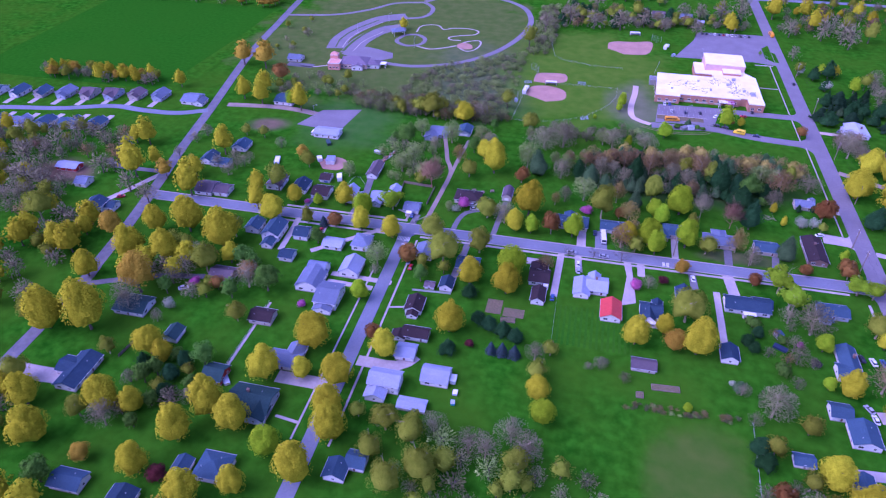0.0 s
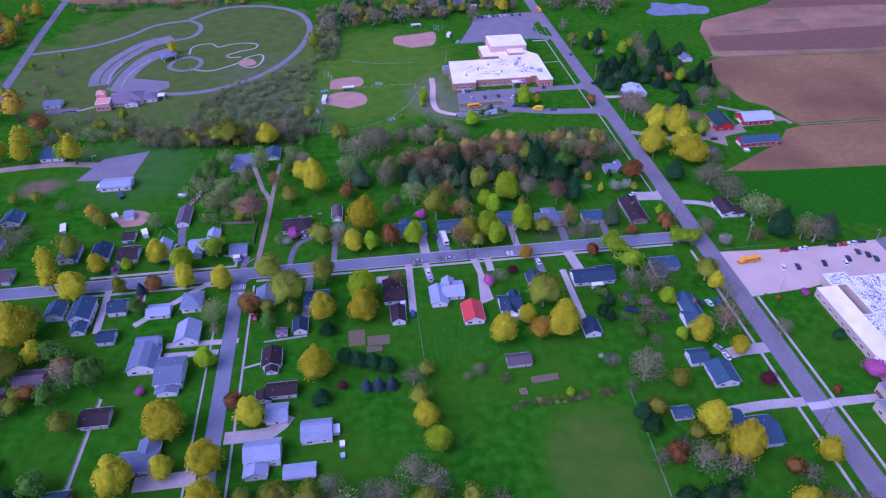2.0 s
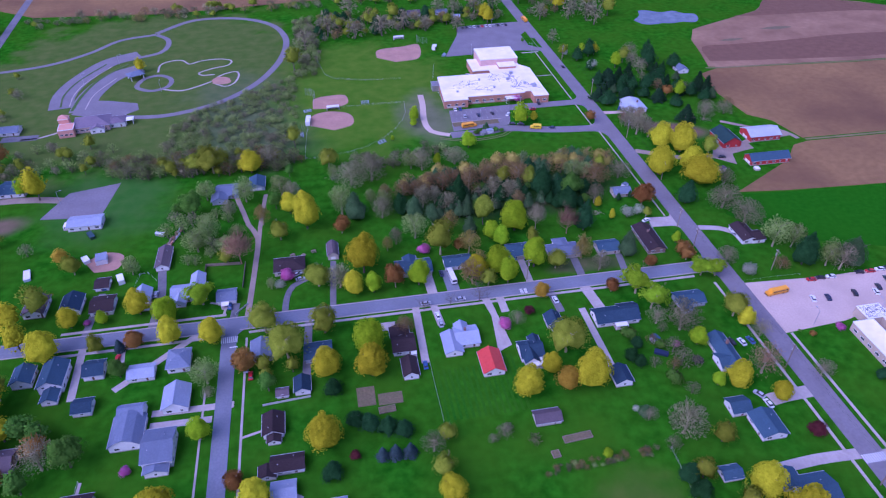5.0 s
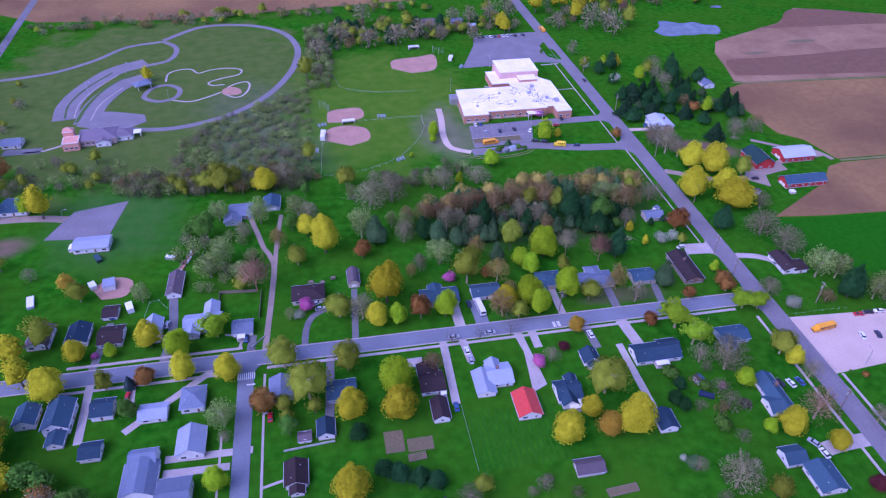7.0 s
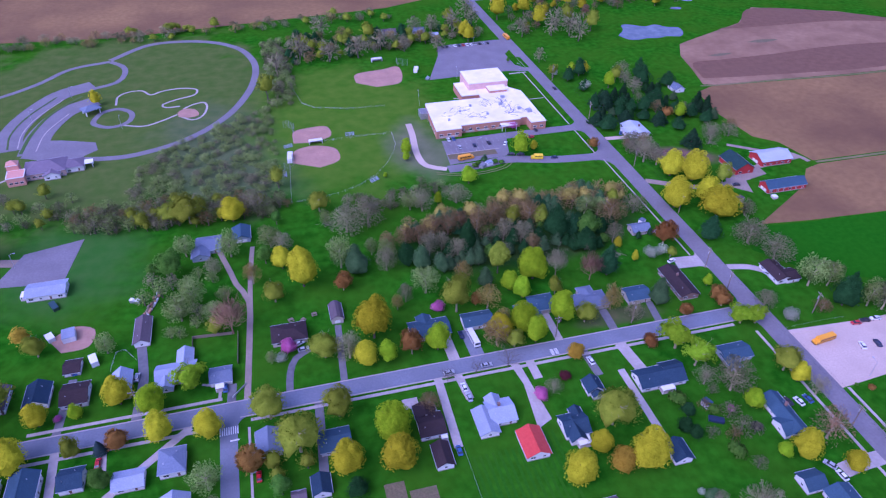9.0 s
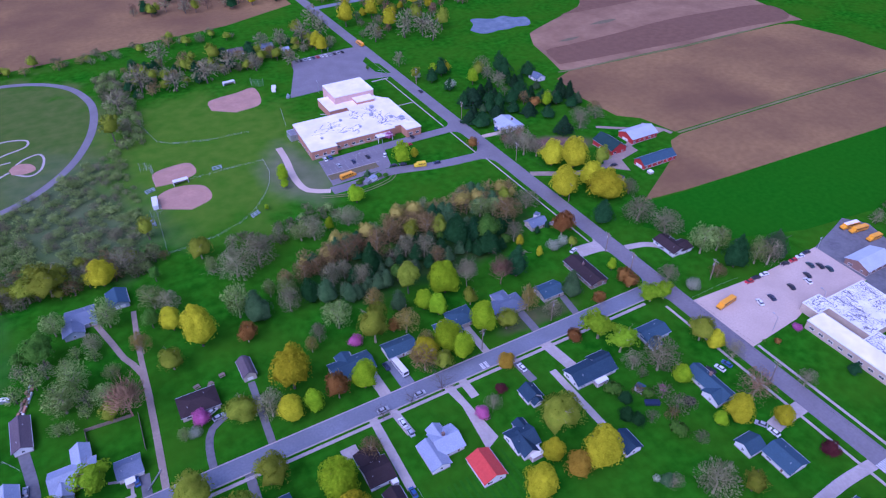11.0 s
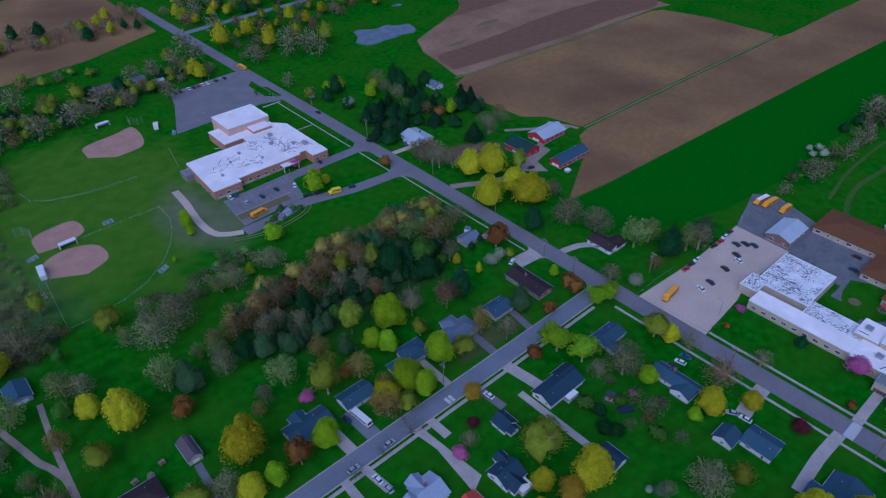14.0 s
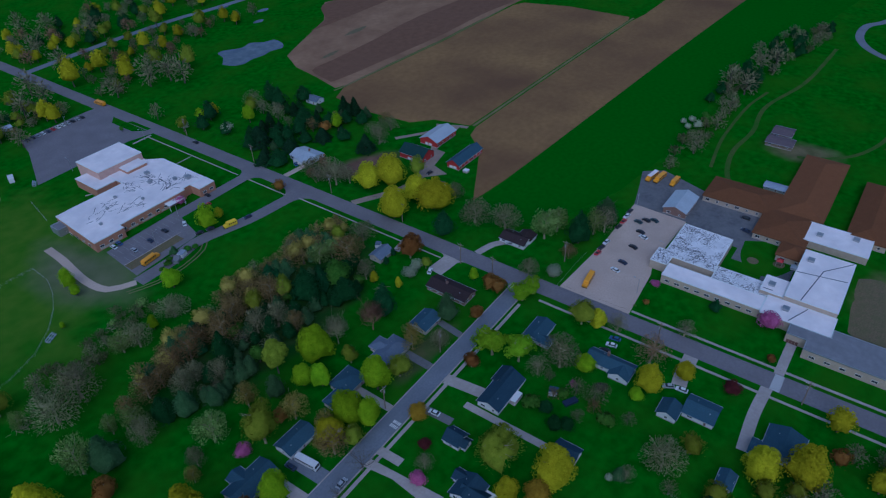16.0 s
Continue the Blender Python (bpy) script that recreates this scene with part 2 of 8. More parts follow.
def craze(m, scale, width, amount):
    """Dark cracks in cells over a pale roof, thick and thin by a broad noise."""
    nt = m.node_tree
    b = nt.nodes["Principled BSDF"]
    geo = nt.nodes.new("ShaderNodeNewGeometry")
    warp = nt.nodes.new("ShaderNodeTexNoise")
    warp.inputs["Scale"].default_value = 0.8
    add = nt.nodes.new("ShaderNodeMixRGB")
    add.blend_type = "ADD"
    add.inputs[0].default_value = 1.6
    nt.links.new(geo.outputs["Position"], add.inputs[1])
    nt.links.new(geo.outputs["Position"], warp.inputs["Vector"])
    nt.links.new(warp.outputs["Color"], add.inputs[2])
    flat = nt.nodes.new("ShaderNodeMapping")
    flat.inputs["Scale"].default_value = (1, 0.6, 0)
    nt.links.new(add.outputs[0], flat.inputs["Vector"])
    cells = nt.nodes.new("ShaderNodeTexVoronoi")
    cells.feature = "DISTANCE_TO_EDGE"
    cells.inputs["Scale"].default_value = scale
    nt.links.new(flat.outputs[0], cells.inputs["Vector"])
    wide = nt.nodes.new("ShaderNodeTexNoise")
    wide.inputs["Scale"].default_value = 0.16
    wide.inputs["Detail"].default_value = 3.0
    nt.links.new(geo.outputs["Position"], wide.inputs["Vector"])
    lim = nt.nodes.new("ShaderNodeMapRange")
    lim.inputs[1].default_value, lim.inputs[2].default_value = 0.38, 0.72
    lim.inputs[3].default_value, lim.inputs[4].default_value = 0.0, width
    nt.links.new(wide.outputs["Fac"], lim.inputs[0])
    less = nt.nodes.new("ShaderNodeMath")
    less.operation = "LESS_THAN"
    nt.links.new(cells.outputs["Distance"], less.inputs[0])
    nt.links.new(lim.outputs[0], less.inputs[1])
    k = nt.nodes.new("ShaderNodeMath")
    k.operation = "MULTIPLY"
    k.inputs[1].default_value = amount
    nt.links.new(less.outputs[0], k.inputs[0])
    x = nt.nodes.new("ShaderNodeMix")
    x.data_type = "RGBA"
    nt.links.new(k.outputs[0], x.inputs[0])
    nt.links.new(b.inputs["Base Color"].links[0].from_socket, x.inputs[6])
    x.inputs[7].default_value = (0.035, 0.035, 0.045, 1)
    nt.links.new(x.outputs[2], b.inputs["Base Color"])


craze(MEMBRANE_D, 1.0, 0.13, 0.8)
TAR = mat("dark_roof_seam", (0.09, 0.09, 0.11), (0.18, 0.18, 0.21), 1.2, 0.8)
R_FLATGREY = mat("grey_flat_roof", (0.20, 0.20, 0.225), (0.25, 0.25, 0.275), 0.4, 0.85, c3=(0.15, 0.15, 0.17), scale3=0.12)
R_RUST = roof_mat("rust_brown_shingle", (0.185, 0.078, 0.034))
BRICK = mat("orange_brick", (0.42, 0.20, 0.125), (0.50, 0.26, 0.17), 3.0, 0.9, c3=(0.36, 0.17, 0.11), scale3=0.4, bump=0.2)
BRICK_TAN = mat("tan_brick", (0.45, 0.36, 0.28), (0.53, 0.43, 0.34), 3.0, 0.9, c3=(0.38, 0.30, 0.24), scale3=0.4, bump=0.2)
BRICK_PINK = mat("pale_pink_brick", (0.58, 0.37, 0.31), (0.66, 0.44, 0.37), 3.0, 0.9, c3=(0.50, 0.31, 0.27), scale3=0.4)
BRICK_SALMON = mat("salmon_brick", (0.60, 0.285, 0.21), (0.68, 0.34, 0.26), 3.0, 0.9, c3=(0.52, 0.25, 0.19), scale3=0.4)
BRICK_DK = mat("brown_brick", (0.20, 0.12, 0.10), (0.27, 0.16, 0.13), 3.0, 0.9, c3=(0.17, 0.11, 0.09), scale3=0.4)
SIDING = mat("white_siding", (0.66, 0.66, 0.67), (0.74, 0.74, 0.75), 1.0, 0.6, c3=(0.58, 0.58, 0.60), scale3=0.4)
SIDING_B = mat("blue_grey_siding", (0.34, 0.40, 0.48), (0.40, 0.46, 0.54), 1.0, 0.6, c3=(0.30, 0.35, 0.42), scale3=0.4)
SIDING_T = mat("tan_siding", (0.44, 0.39, 0.34), (0.52, 0.46, 0.40), 1.0, 0.6, c3=(0.38, 0.34, 0.30), scale3=0.4)
RED_WOOD = mat("red_barn_boards", (0.40, 0.030, 0.030), (0.50, 0.05, 0.04), 2.0, 0.75, c3=(0.33, 0.03, 0.03), scale3=0.4)
TRIM = mat("white_trim", (0.72, 0.72, 0.72), (0.80, 0.80, 0.80), 3.0, 0.5)
GUTTER = mat("pale_grey_gutter", (0.34, 0.36, 0.40), (0.44, 0.46, 0.50), 3.0, 0.5)
GLASS = mat("window_glass", (0.030, 0.035, 0.045), (0.05, 0.055, 0.07), 0.8, 0.08, spec=0.6)
WOOD = mat("weathered_wood", (0.20, 0.15, 0.11), (0.28, 0.21, 0.16), 2.5, 0.85, c3=(0.16, 0.13, 0.11), scale3=0.6)
FENCE_W = mat("pale_fence", (0.40, 0.40, 0.40), (0.50, 0.50, 0.50), 3.0, 0.6)
METAL = mat("galvanised_metal", (0.36, 0.37, 0.39), (0.45, 0.46, 0.48), 3.0, 0.45, 0.6)
BARK = mat("bark", (0.085, 0.065, 0.055), (0.14, 0.11, 0.095), 4.0, 0.95, bump=0.4)
TWIG = mat("pale_twigs", (0.25, 0.215, 0.13), (0.34, 0.295, 0.19), 1.0, 0.95, rand=0.2)
TWIG_R = mat("reddish_twigs", (0.26, 0.125, 0.09), (0.34, 0.19, 0.13), 1.0, 0.95, rand=0.2)
L_GOLD = leaf_mat("golden_green_leaves", (0.36, 0.335, 0.004), (0.50, 0.450, 0.008))
L_LIME = leaf_mat("lime_green_leaves", (0.215, 0.36, 0.001), (0.325, 0.47, 0.002))
L_OLIVE = leaf_mat("olive_leaves", (0.190, 0.235, 0.016), (0.275, 0.310, 0.026))
L_SAGE = leaf_mat("grey_green_leaves", (0.22, 0.31, 0.075), (0.33, 0.42, 0.125))
L_GREEN = leaf_mat("fresh_green_leaves", (0.06, 0.16, 0.018), (0.11, 0.23, 0.03))
L_RUST = leaf_mat("rust_brown_leaves", (0.27, 0.12, 0.032), (0.35, 0.175, 0.045))
L_AMBER = leaf_mat("amber_leaves", (0.40, 0.26, 0.02), (0.50, 0.34, 0.03))
L_PINK = leaf_mat("pink_blossom", (0.42, 0.10, 0.28), (0.52, 0.16, 0.37))
L_WHITE = leaf_mat("white_blossom", (0.36, 0.40, 0.27), (0.48, 0.50, 0.37))
L_BUD = leaf_mat("olive_brown_buds", (0.150, 0.155, 0.066), (0.205, 0.205, 0.090))
L_BUDRED = leaf_mat("warm_brown_buds", (0.250, 0.164, 0.064), (0.325, 0.220, 0.090))
L_MAUVE = leaf_mat("grey_mauve_buds", (0.235, 0.225, 0.115), (0.310, 0.298, 0.155))
L_CEDAR = leaf_mat("blue_green_cedar_needles", (0.014, 0.060, 0.016), (0.026, 0.094, 0.026))
L_TAN = leaf_mat("golden_tan_leaves", (0.34, 0.265, 0.060), (0.44, 0.345, 0.090))
L_SAGE_D = leaf_mat("dark_grey_green_leaves", (0.052, 0.112, 0.040), (0.085, 0.155, 0.060))
L_TWIG = leaf_mat("pale_grey_brown_twigs", (0.245, 0.220, 0.125), (0.32, 0.29, 0.17))
L_RUSTY = leaf_mat("reddish_fine_twigs", (0.30, 0.17, 0.10), (0.38, 0.23, 0.14))
L_SPRING = leaf_mat("fresh_yellow_green_leaves", (0.17, 0.30, 0.004), (0.26, 0.40, 0.008))
L_MAROON = leaf_mat("maroon_leaves", (0.12, 0.03, 0.035), (0.17, 0.045, 0.045))
L_PINE = leaf_mat("dark_conifer_needles", (0.014, 0.046, 0.018), (0.028, 0.074, 0.030))
L_SPRUCE = leaf_mat("blue_spruce_needles", (0.045, 0.085, 0.085), (0.07, 0.115, 0.115))
TYRE = mat("tyre_rubber", (0.02, 0.02, 0.02), (0.03, 0.03, 0.03), 5.0, 0.9)


def paint(name, c):
    return mat(name, c, tuple(v * 1.05 for v in c), 0.8, 0.28, spec=0.5)


P_RED = paint("red_car_paint", (0.45, 0.02, 0.025))
P_BLACK = paint("black_car_paint", (0.018, 0.018, 0.022))
P_WHITE = paint("white_car_paint", (0.68, 0.70, 0.72))
P_SILVER = paint("silver_car_paint", (0.36, 0.38, 0.42))
P_TEAL = paint("dark_teal_car_paint", (0.02, 0.055, 0.065))
P_BLUE = paint("blue_car_paint", (0.035, 0.09, 0.24))
P_BUS = paint("school_bus_yellow", (0.78, 0.34, 0.012))
P_LEMON = paint("lemon_yellow_paint", (0.80, 0.58, 0.012))
P_DARKBLUE = paint("navy_car_paint", (0.02, 0.03, 0.07))


# ---- building blocks ----
class Geo:
    """Vertices and faces of one mesh, gathered piece by piece."""

    def __init__(self):
        self.v, self.f, self.n = [], [], []

    def add(self, verts, faces):
        n = len(self.v)
        self.v += [tuple(p) for p in verts]
        self.f += [tuple(n + i for i in f) for f in faces]
        return self

    def box(self, x0, y0, z0, x1, y1, z1):
        return self.add([(x, y, z) for z in (z0, z1) for x, y in ((x0, y0), (x1, y0), (x1, y1), (x0, y1))],
                        [(3, 2, 1, 0), (4, 5, 6, 7), (0, 1, 5, 4), (1, 2, 6, 5), (2, 3, 7, 6), (3, 0, 4, 7)])

    def prism(self, pts, z0, z1):
        """A slab over a plan outline, counter-clockwise."""
        n = len(pts)
        return self.add([(x, y, z0) for x, y in pts] + [(x, y, z1) for x, y in pts],
                        [tuple(range(n, 2 * n)), tuple(range(n - 1, -1, -1))] + [(i, (i + 1) % n, n + (i + 1) % n, n + i) for i in range(n)])

    def tube(self, a, b, r0, r1, sides=6):
        a, b = Vector(a), Vector(b)
        d = (b - a).normalized()
        u = d.cross(Vector((0.3, 0.9, 0.2))).normalized()
        w = d.cross(u)
        ring = [(math.cos(k * math.tau / sides), math.sin(k * math.tau / sides)) for k in range(sides)]
        vs = [a + (u * c + w * s) * r0 for c, s in ring] + [b + (u * c + w * s) * r1 for c, s in ring]
        return self.add(vs, [(k, (k + 1) % sides, sides + (k + 1) % sides, sides + k) for k in range(sides)]
                        + [tuple(range(sides - 1, -1, -1)), tuple(range(sides, 2 * sides))])

    def mesh(self, name, material):
        me = bpy.data.meshes.new(name)
        me.from_pydata(self.v, [], self.f)
        if material:
            me.materials.append(material)
        me.update()
        if self.n:
            me.shade_smooth()
            me.normals_split_custom_set_from_vertices([tuple(q) for q in self.n])
        return me


def thing(name, m, label, category, group=""):
    e = new(name)
    e.empty_display_size = 0.5
    e.matrix_world = SCALE @ m
    return tagged(e, label, category, group)


def part(name, shape, material, parent, label="", m=None):
    """One mesh object under a thing or a part; shape: a Geo, or a mesh to share."""
    ob = new(name, shape.mesh(name, material) if isinstance(shape, Geo) else shape)
    ob.parent = parent
    if m is not None:
        ob.matrix_local = m
    return tagged(ob, label) if label else ob


def structure(name, shape, material, label, category):
    ob = new(name, shape.mesh(name, material))
    ob.matrix_world = SCALE
    return tagged(ob, label, category, kind="structure")


def smooth_line(pts, step=4.0):
    """A smooth line through a few plan points."""
    out = []
    p = [Vector(q) for q in pts]
    p = [p[0] * 2 - p[1]] + p + [p[-1] * 2 - p[-2]]
    for a, b, c, d in zip(p, p[1:], p[2:], p[3:]):
        n = max(2, int((c - b).length / step))
        for k in range(n):
            t = k / n
            out.append(0.5 * (2 * b + (c - a) * t + (2 * a - 5 * b + 4 * c - d) * t * t + (3 * b - a - 3 * c + d) * t ** 3))
    return out + [p[-2]]


def ribbon(pts, width, z, thick=0.05, step=4.0):
    """A strip of paving along a smooth line."""
    line = smooth_line(pts, step)
    g, vs = Geo(), []
    for i, q in enumerate(line):
        d = (line[min(i + 1, len(line) - 1)] - line[max(i - 1, 0)]).normalized()
        nrm = Vector((-d.y, d.x)) * width / 2
        vs += [(q.x + nrm.x, q.y + nrm.y, z), (q.x - nrm.x, q.y - nrm.y, z), (q.x + nrm.x, q.y + nrm.y, z - thick), (q.x - nrm.x, q.y - nrm.y, z - thick)]
    fs = []
    for i in range(len(line) - 1):
        a, b = 4 * i, 4 * i + 4
        fs += [(a + 1, b + 1, b, a), (a, b, b + 2, a + 2), (a + 3, b + 3, b + 1, a + 1)]
    return g.add(vs, fs)


# ---- kinds of things ----
FIT = Matrix.Diagonal((0.8, 0.8, 0.8, 1))  # things of known size, brought to the plan's scale


def bars(w, h, d, t):
    g = Geo()
    g.box(-w / 2, -d, 0, w / 2, 0.02, t).box(-w / 2, -d, h - t, w / 2, 0.02, h)
    g.box(-w / 2, -d, t, -w / 2 + t, 0.02, h - t).box(w / 2 - t, -d, t, w / 2, 0.02, h - t)
    return g.box(-0.03, -d * 0.8, t, 0.03, 0.02, h - t)


WIN_FRAME = bars(1.25, 1.35, 0.07, 0.11).mesh("window_frame", TRIM)
WIN_PANE = Geo().box(-0.52, -0.03, 0.11, 0.52, 0.015, 1.24).mesh("pane", GLASS)
WIDE_FRAME = bars(2.3, 1.5, 0.07, 0.12).mesh("window_frame", TRIM)
WIDE_PANE = Geo().box(-1.03, -0.03, 0.12, 1.03, 0.015, 1.38).mesh("pane", GLASS)
DOOR = Geo().box(-0.5, -0.06, 0, 0.5, 0.02, 2.1).mesh("door", mat("dark_door_paint", (0.12, 0.06, 0.05), (0.16, 0.08, 0.07), 2.0, 0.5))
DOOR_FRAME = Geo().box(-0.62, -0.09, 0, -0.5, 0.02, 2.2).box(0.5, -0.09, 0, 0.62, 0.02, 2.2).box(-0.5, -0.09, 2.1, 0.5, 0.02, 2.2).mesh("door_frame", TRIM)
GDOOR = Geo()
for _k in range(4):
    GDOOR.box(-1.3, -0.05, 0.03 + 0.55 * _k, 1.3, 0.02, 0.55 + 0.55 * _k)
GDOOR = GDOOR.mesh("garage_door", TRIM)


def gable_walls(L, W, eave, rise, z0=0.0):
    a, b = L / 2, W / 2
    vs = [(x, y, z) for x in (-a, a) for y, z in ((-b, z0), (b, z0), (b, eave), (0, eave + rise), (-b, eave))]
    return Geo().add(vs, [(0, 1, 2, 3, 4)[::-1], (5, 6, 7, 8, 9), (0, 5, 9, 4)[::-1][::-1], (1, 2, 7, 6), (0, 1, 6, 5)[::-1], (2, 3, 8, 7), (3, 4, 9, 8)])


def gable_roof(L, W, eave, rise, over=0.45, thick=0.16):
    a, b = L / 2 + over, W / 2
    s = rise / b
    y, z = b + over, eave - over * s
    g = Geo()
    for k in (-1, 1):
        vs = [(x, yy, zz + dz) for dz in (0.02, thick + 0.02) for x, yy, zz in ((-a, k * y, z), (a, k * y, z), (a, 0, eave + rise), (-a, 0, eave + rise))]
        fs = [(0, 1, 2, 3), (7, 6, 5, 4), (0, 4, 5, 1), (1, 5, 6, 2), (2, 6, 7, 3), (3, 7, 4, 0)]
        g.add(vs, fs)
    g.box(-a, -0.14, eave + rise + thick - 0.02, a, 0.14, eave + rise + thick + 0.07)
    return g


def hip_roof(L, W, eave, rise, over=0.5, thick=0.18):
    a, b = L / 2 + over, W / 2 + over
    r = max(0.3, a - b)
    vs = [(-a, -b, eave), (a, -b, eave), (a, b, eave), (-a, b, eave)]
    vs += [(x, y, eave + thick) for x, y, _ in vs] + [(-r, 0, eave + rise + thick), (r, 0, eave + rise + thick)]
    return Geo().add(vs, [(3, 2, 1, 0), (0, 1, 5, 4), (1, 2, 6, 5), (2, 3, 7, 6), (3, 0, 4, 7), (4, 5, 9, 8), (6, 7, 8, 9), (5, 6, 9), (7, 4, 8)])


def gambrel_roof(L, W, eave, rise, over=0.3, thick=0.16):
    a, b = L / 2 + over, W / 2
    prof = [(-b - 0.3, eave - 0.1), (-b * 0.55, eave + rise * 0.68), (0, eave + rise), (b * 0.55, eave + rise * 0.68), (b + 0.3, eave - 0.1)]
    g = Geo()
    for (y0, z0), (y1, z1) in zip(prof, prof[1:]):
        vs = [(x, y, z + dz) for dz in (0.02, thick) for x, y, z in ((-a, y0, z0), (a, y0, z0), (a, y1, z1), (-a, y1, z1))]
        g.add(vs, [(3, 2, 1, 0), (4, 5, 6, 7), (0, 1, 5, 4), (1, 2, 6, 5), (2, 3, 7, 6), (3, 0, 4, 7)])
    return g


def block(e, cx, cy, L, W, eave, rise, roof, wall, kind, turn, storeys, doors=True, garage=0):
    """One roofed volume of a house, with its windows and doors as parts."""
    m0 = pose(cx, cy, 0, 0, 0, turn)
    part("wall", gable_walls(L, W, eave, rise if kind != "hip" else 0.05), wall, e, m=m0)
    roofs = {"gable": gable_roof, "hip": hip_roof, "gambrel": gambrel_roof}
    part("roof", roofs[kind](L, W, eave, rise), roof, e, m=m0)
    ov = 0.5 if kind == "hip" else 0.45 if kind == "gable" else 0.3
    ez = eave + 0.1 if kind == "hip" else eave - 0.45 * rise / (W / 2) + 0.1 if kind == "gable" else eave - 0.06
    for sy in (-1, 1) if roof != R_RUST else ():
        yy = sy * (W / 2 + ov + 0.02)
        part("gutter", Geo().box(-L / 2 - ov, min(yy, yy + sy * 0.13), ez - 0.07, L / 2 + ov, max(yy, yy + sy * 0.13), ez + 0.09), GUTTER, e, m=m0)
    part("foundation", Geo().box(-L / 2 - 0.06, -W / 2 - 0.06, -0.2, L / 2 + 0.06, W / 2 + 0.06, 0.3), CONCRETE, e, m=m0)
    for s in range(storeys):
        for side, length, off in ((0, L, W / 2), (180, L, W / 2), (90, W, L / 2), (270, W, L / 2)):
            if garage and side == garage % 360:
                continue
            n = max(1, int(length / 3.6))
            for k in range(n):
                u = (k + 0.5 - n / 2) * length / n
                m = m0 @ pose(0, 0, 0, 0, 0, side) @ pose(u, -off, 0.78 + 2.1 * s) @ FIT
                if doors and s == 0 and side in (0, 180) and k == n // 2:
                    d = part("door", DOOR, None, e, m=m0 @ pose(0, 0, 0, 0, 0, side) @ pose(u, -off, 0.22) @ FIT)
                    part("door_frame", DOOR_FRAME, None, d)
                    continue
                wide = s == 0 and k % 3 == 0 and length > 7
                w = part("window", WIDE_FRAME if wide else WIN_FRAME, None, e, m=m)
                part("pane", WIDE_PANE if wide else WIN_PANE, None, w)
    if garage:
        n = 2 if W > 6.5 and garage in (90, 270) or L > 7 and garage not in (90, 270) else 1
        for k in range(n):
            u = (k + 0.5 - n / 2) * 2.4
            off = L / 2 if garage in (90, 270) else W / 2
            part("garage_door", GDOOR, None, e, m=m0 @ pose(0, 0, 0, 0, 0, garage) @ pose(u, -off, 0.02) @ FIT)


EAVES = Matrix.Diagonal((0.87, 0.87, 0.82, 1))  # the plan outlines of houses are those of their eaves


def house(x0, y0, x1, y1, roof, wall, label, eave=2.8, rise=1.7, ridge="x", kind="gable", storeys=1, wings=(), chimney=None, porch=None,
          name="house", category="house", garage=0, doors=True, vents=2, group="houses of the neighbourhood"):
    """A house over a plan rectangle. wings: more volumes (x0, y0, x1, y1, ridge, eave, rise). chimney, porch: places in plan."""
    eave, rise = eave * 0.86, rise * 0.95
    wings = [(*w[:5], w[5] * 0.86, w[6] * 0.95) for w in wings]
    cx, cy = (x0 + x1) / 2, (y0 + y1) / 2
    FOOT.append((x0, y0, x1, y1))
    e = thing(name, pose(cx, cy, 0.04) @ EAVES, label, category, group)
    for bx0, by0, bx1, by1, rd, ev, rs in ((x0, y0, x1, y1, ridge, eave, rise), *wings):
        lx, ly = bx1 - bx0, by1 - by0
        along = rd == "x"
        block(e, (bx0 + bx1) / 2 - cx, (by0 + by1) / 2 - cy, lx if along else ly, ly if along else lx, ev, rs, roof, wall, kind,
              0 if along else 90, storeys if ev > 3.0 else 1, doors, garage)
    if chimney:
        g = Geo().box(-0.4, -0.4, eave - 0.5, 0.4, 0.4, eave + rise + 0.9).box(-0.5, -0.5, eave + rise + 0.9, 0.5, 0.5, eave + rise + 1.05)
        part("chimney", g, BRICK_DK, e, m=pose(chimney[0] - cx, chimney[1] - cy, 0))
    if porch:
        px0, py0, px1, py1 = porch
        g = Geo().box(px0 - cx, py0 - cy, 2.0, px1 - cx, py1 - cy, 2.12)
        part("porch_roof", g, TRIM, e)
        part("porch_deck", Geo().box(px0 - cx, py0 - cy, -0.1, px1 - cx, py1 - cy, 0.3), CONCRETE, e)
        for px, py in ((px0 + 0.1, py0 + 0.1), (px1 - 0.1, py0 + 0.1), (px0 + 0.1, py1 - 0.1), (px1 - 0.1, py1 - 0.1)):
            part("porch_post", Geo().box(px - cx - 0.07, py - cy - 0.07, 0.3, px - cx + 0.07, py - cy + 0.07, 2.0), TRIM, e)
    lx, ly = x1 - x0, y1 - y0
    for k in range(vents):
        u = (0.2, -0.3, 0.35)[k % 3]
        v = 0.22
        px, py = (u * lx, v * ly * (-1) ** k) if ridge == "x" else (v * lx * (-1) ** k, u * ly)
        zz = eave + rise * (1 - 2 * v) + 0.1
        part("roof_vent", Geo().tube((px, py, zz - 0.3), (px, py, zz + 0.45), 0.09, 0.09).tube((px, py, zz + 0.45), (px, py, zz + 0.6), 0.17, 0.12), METAL, e)
    return e


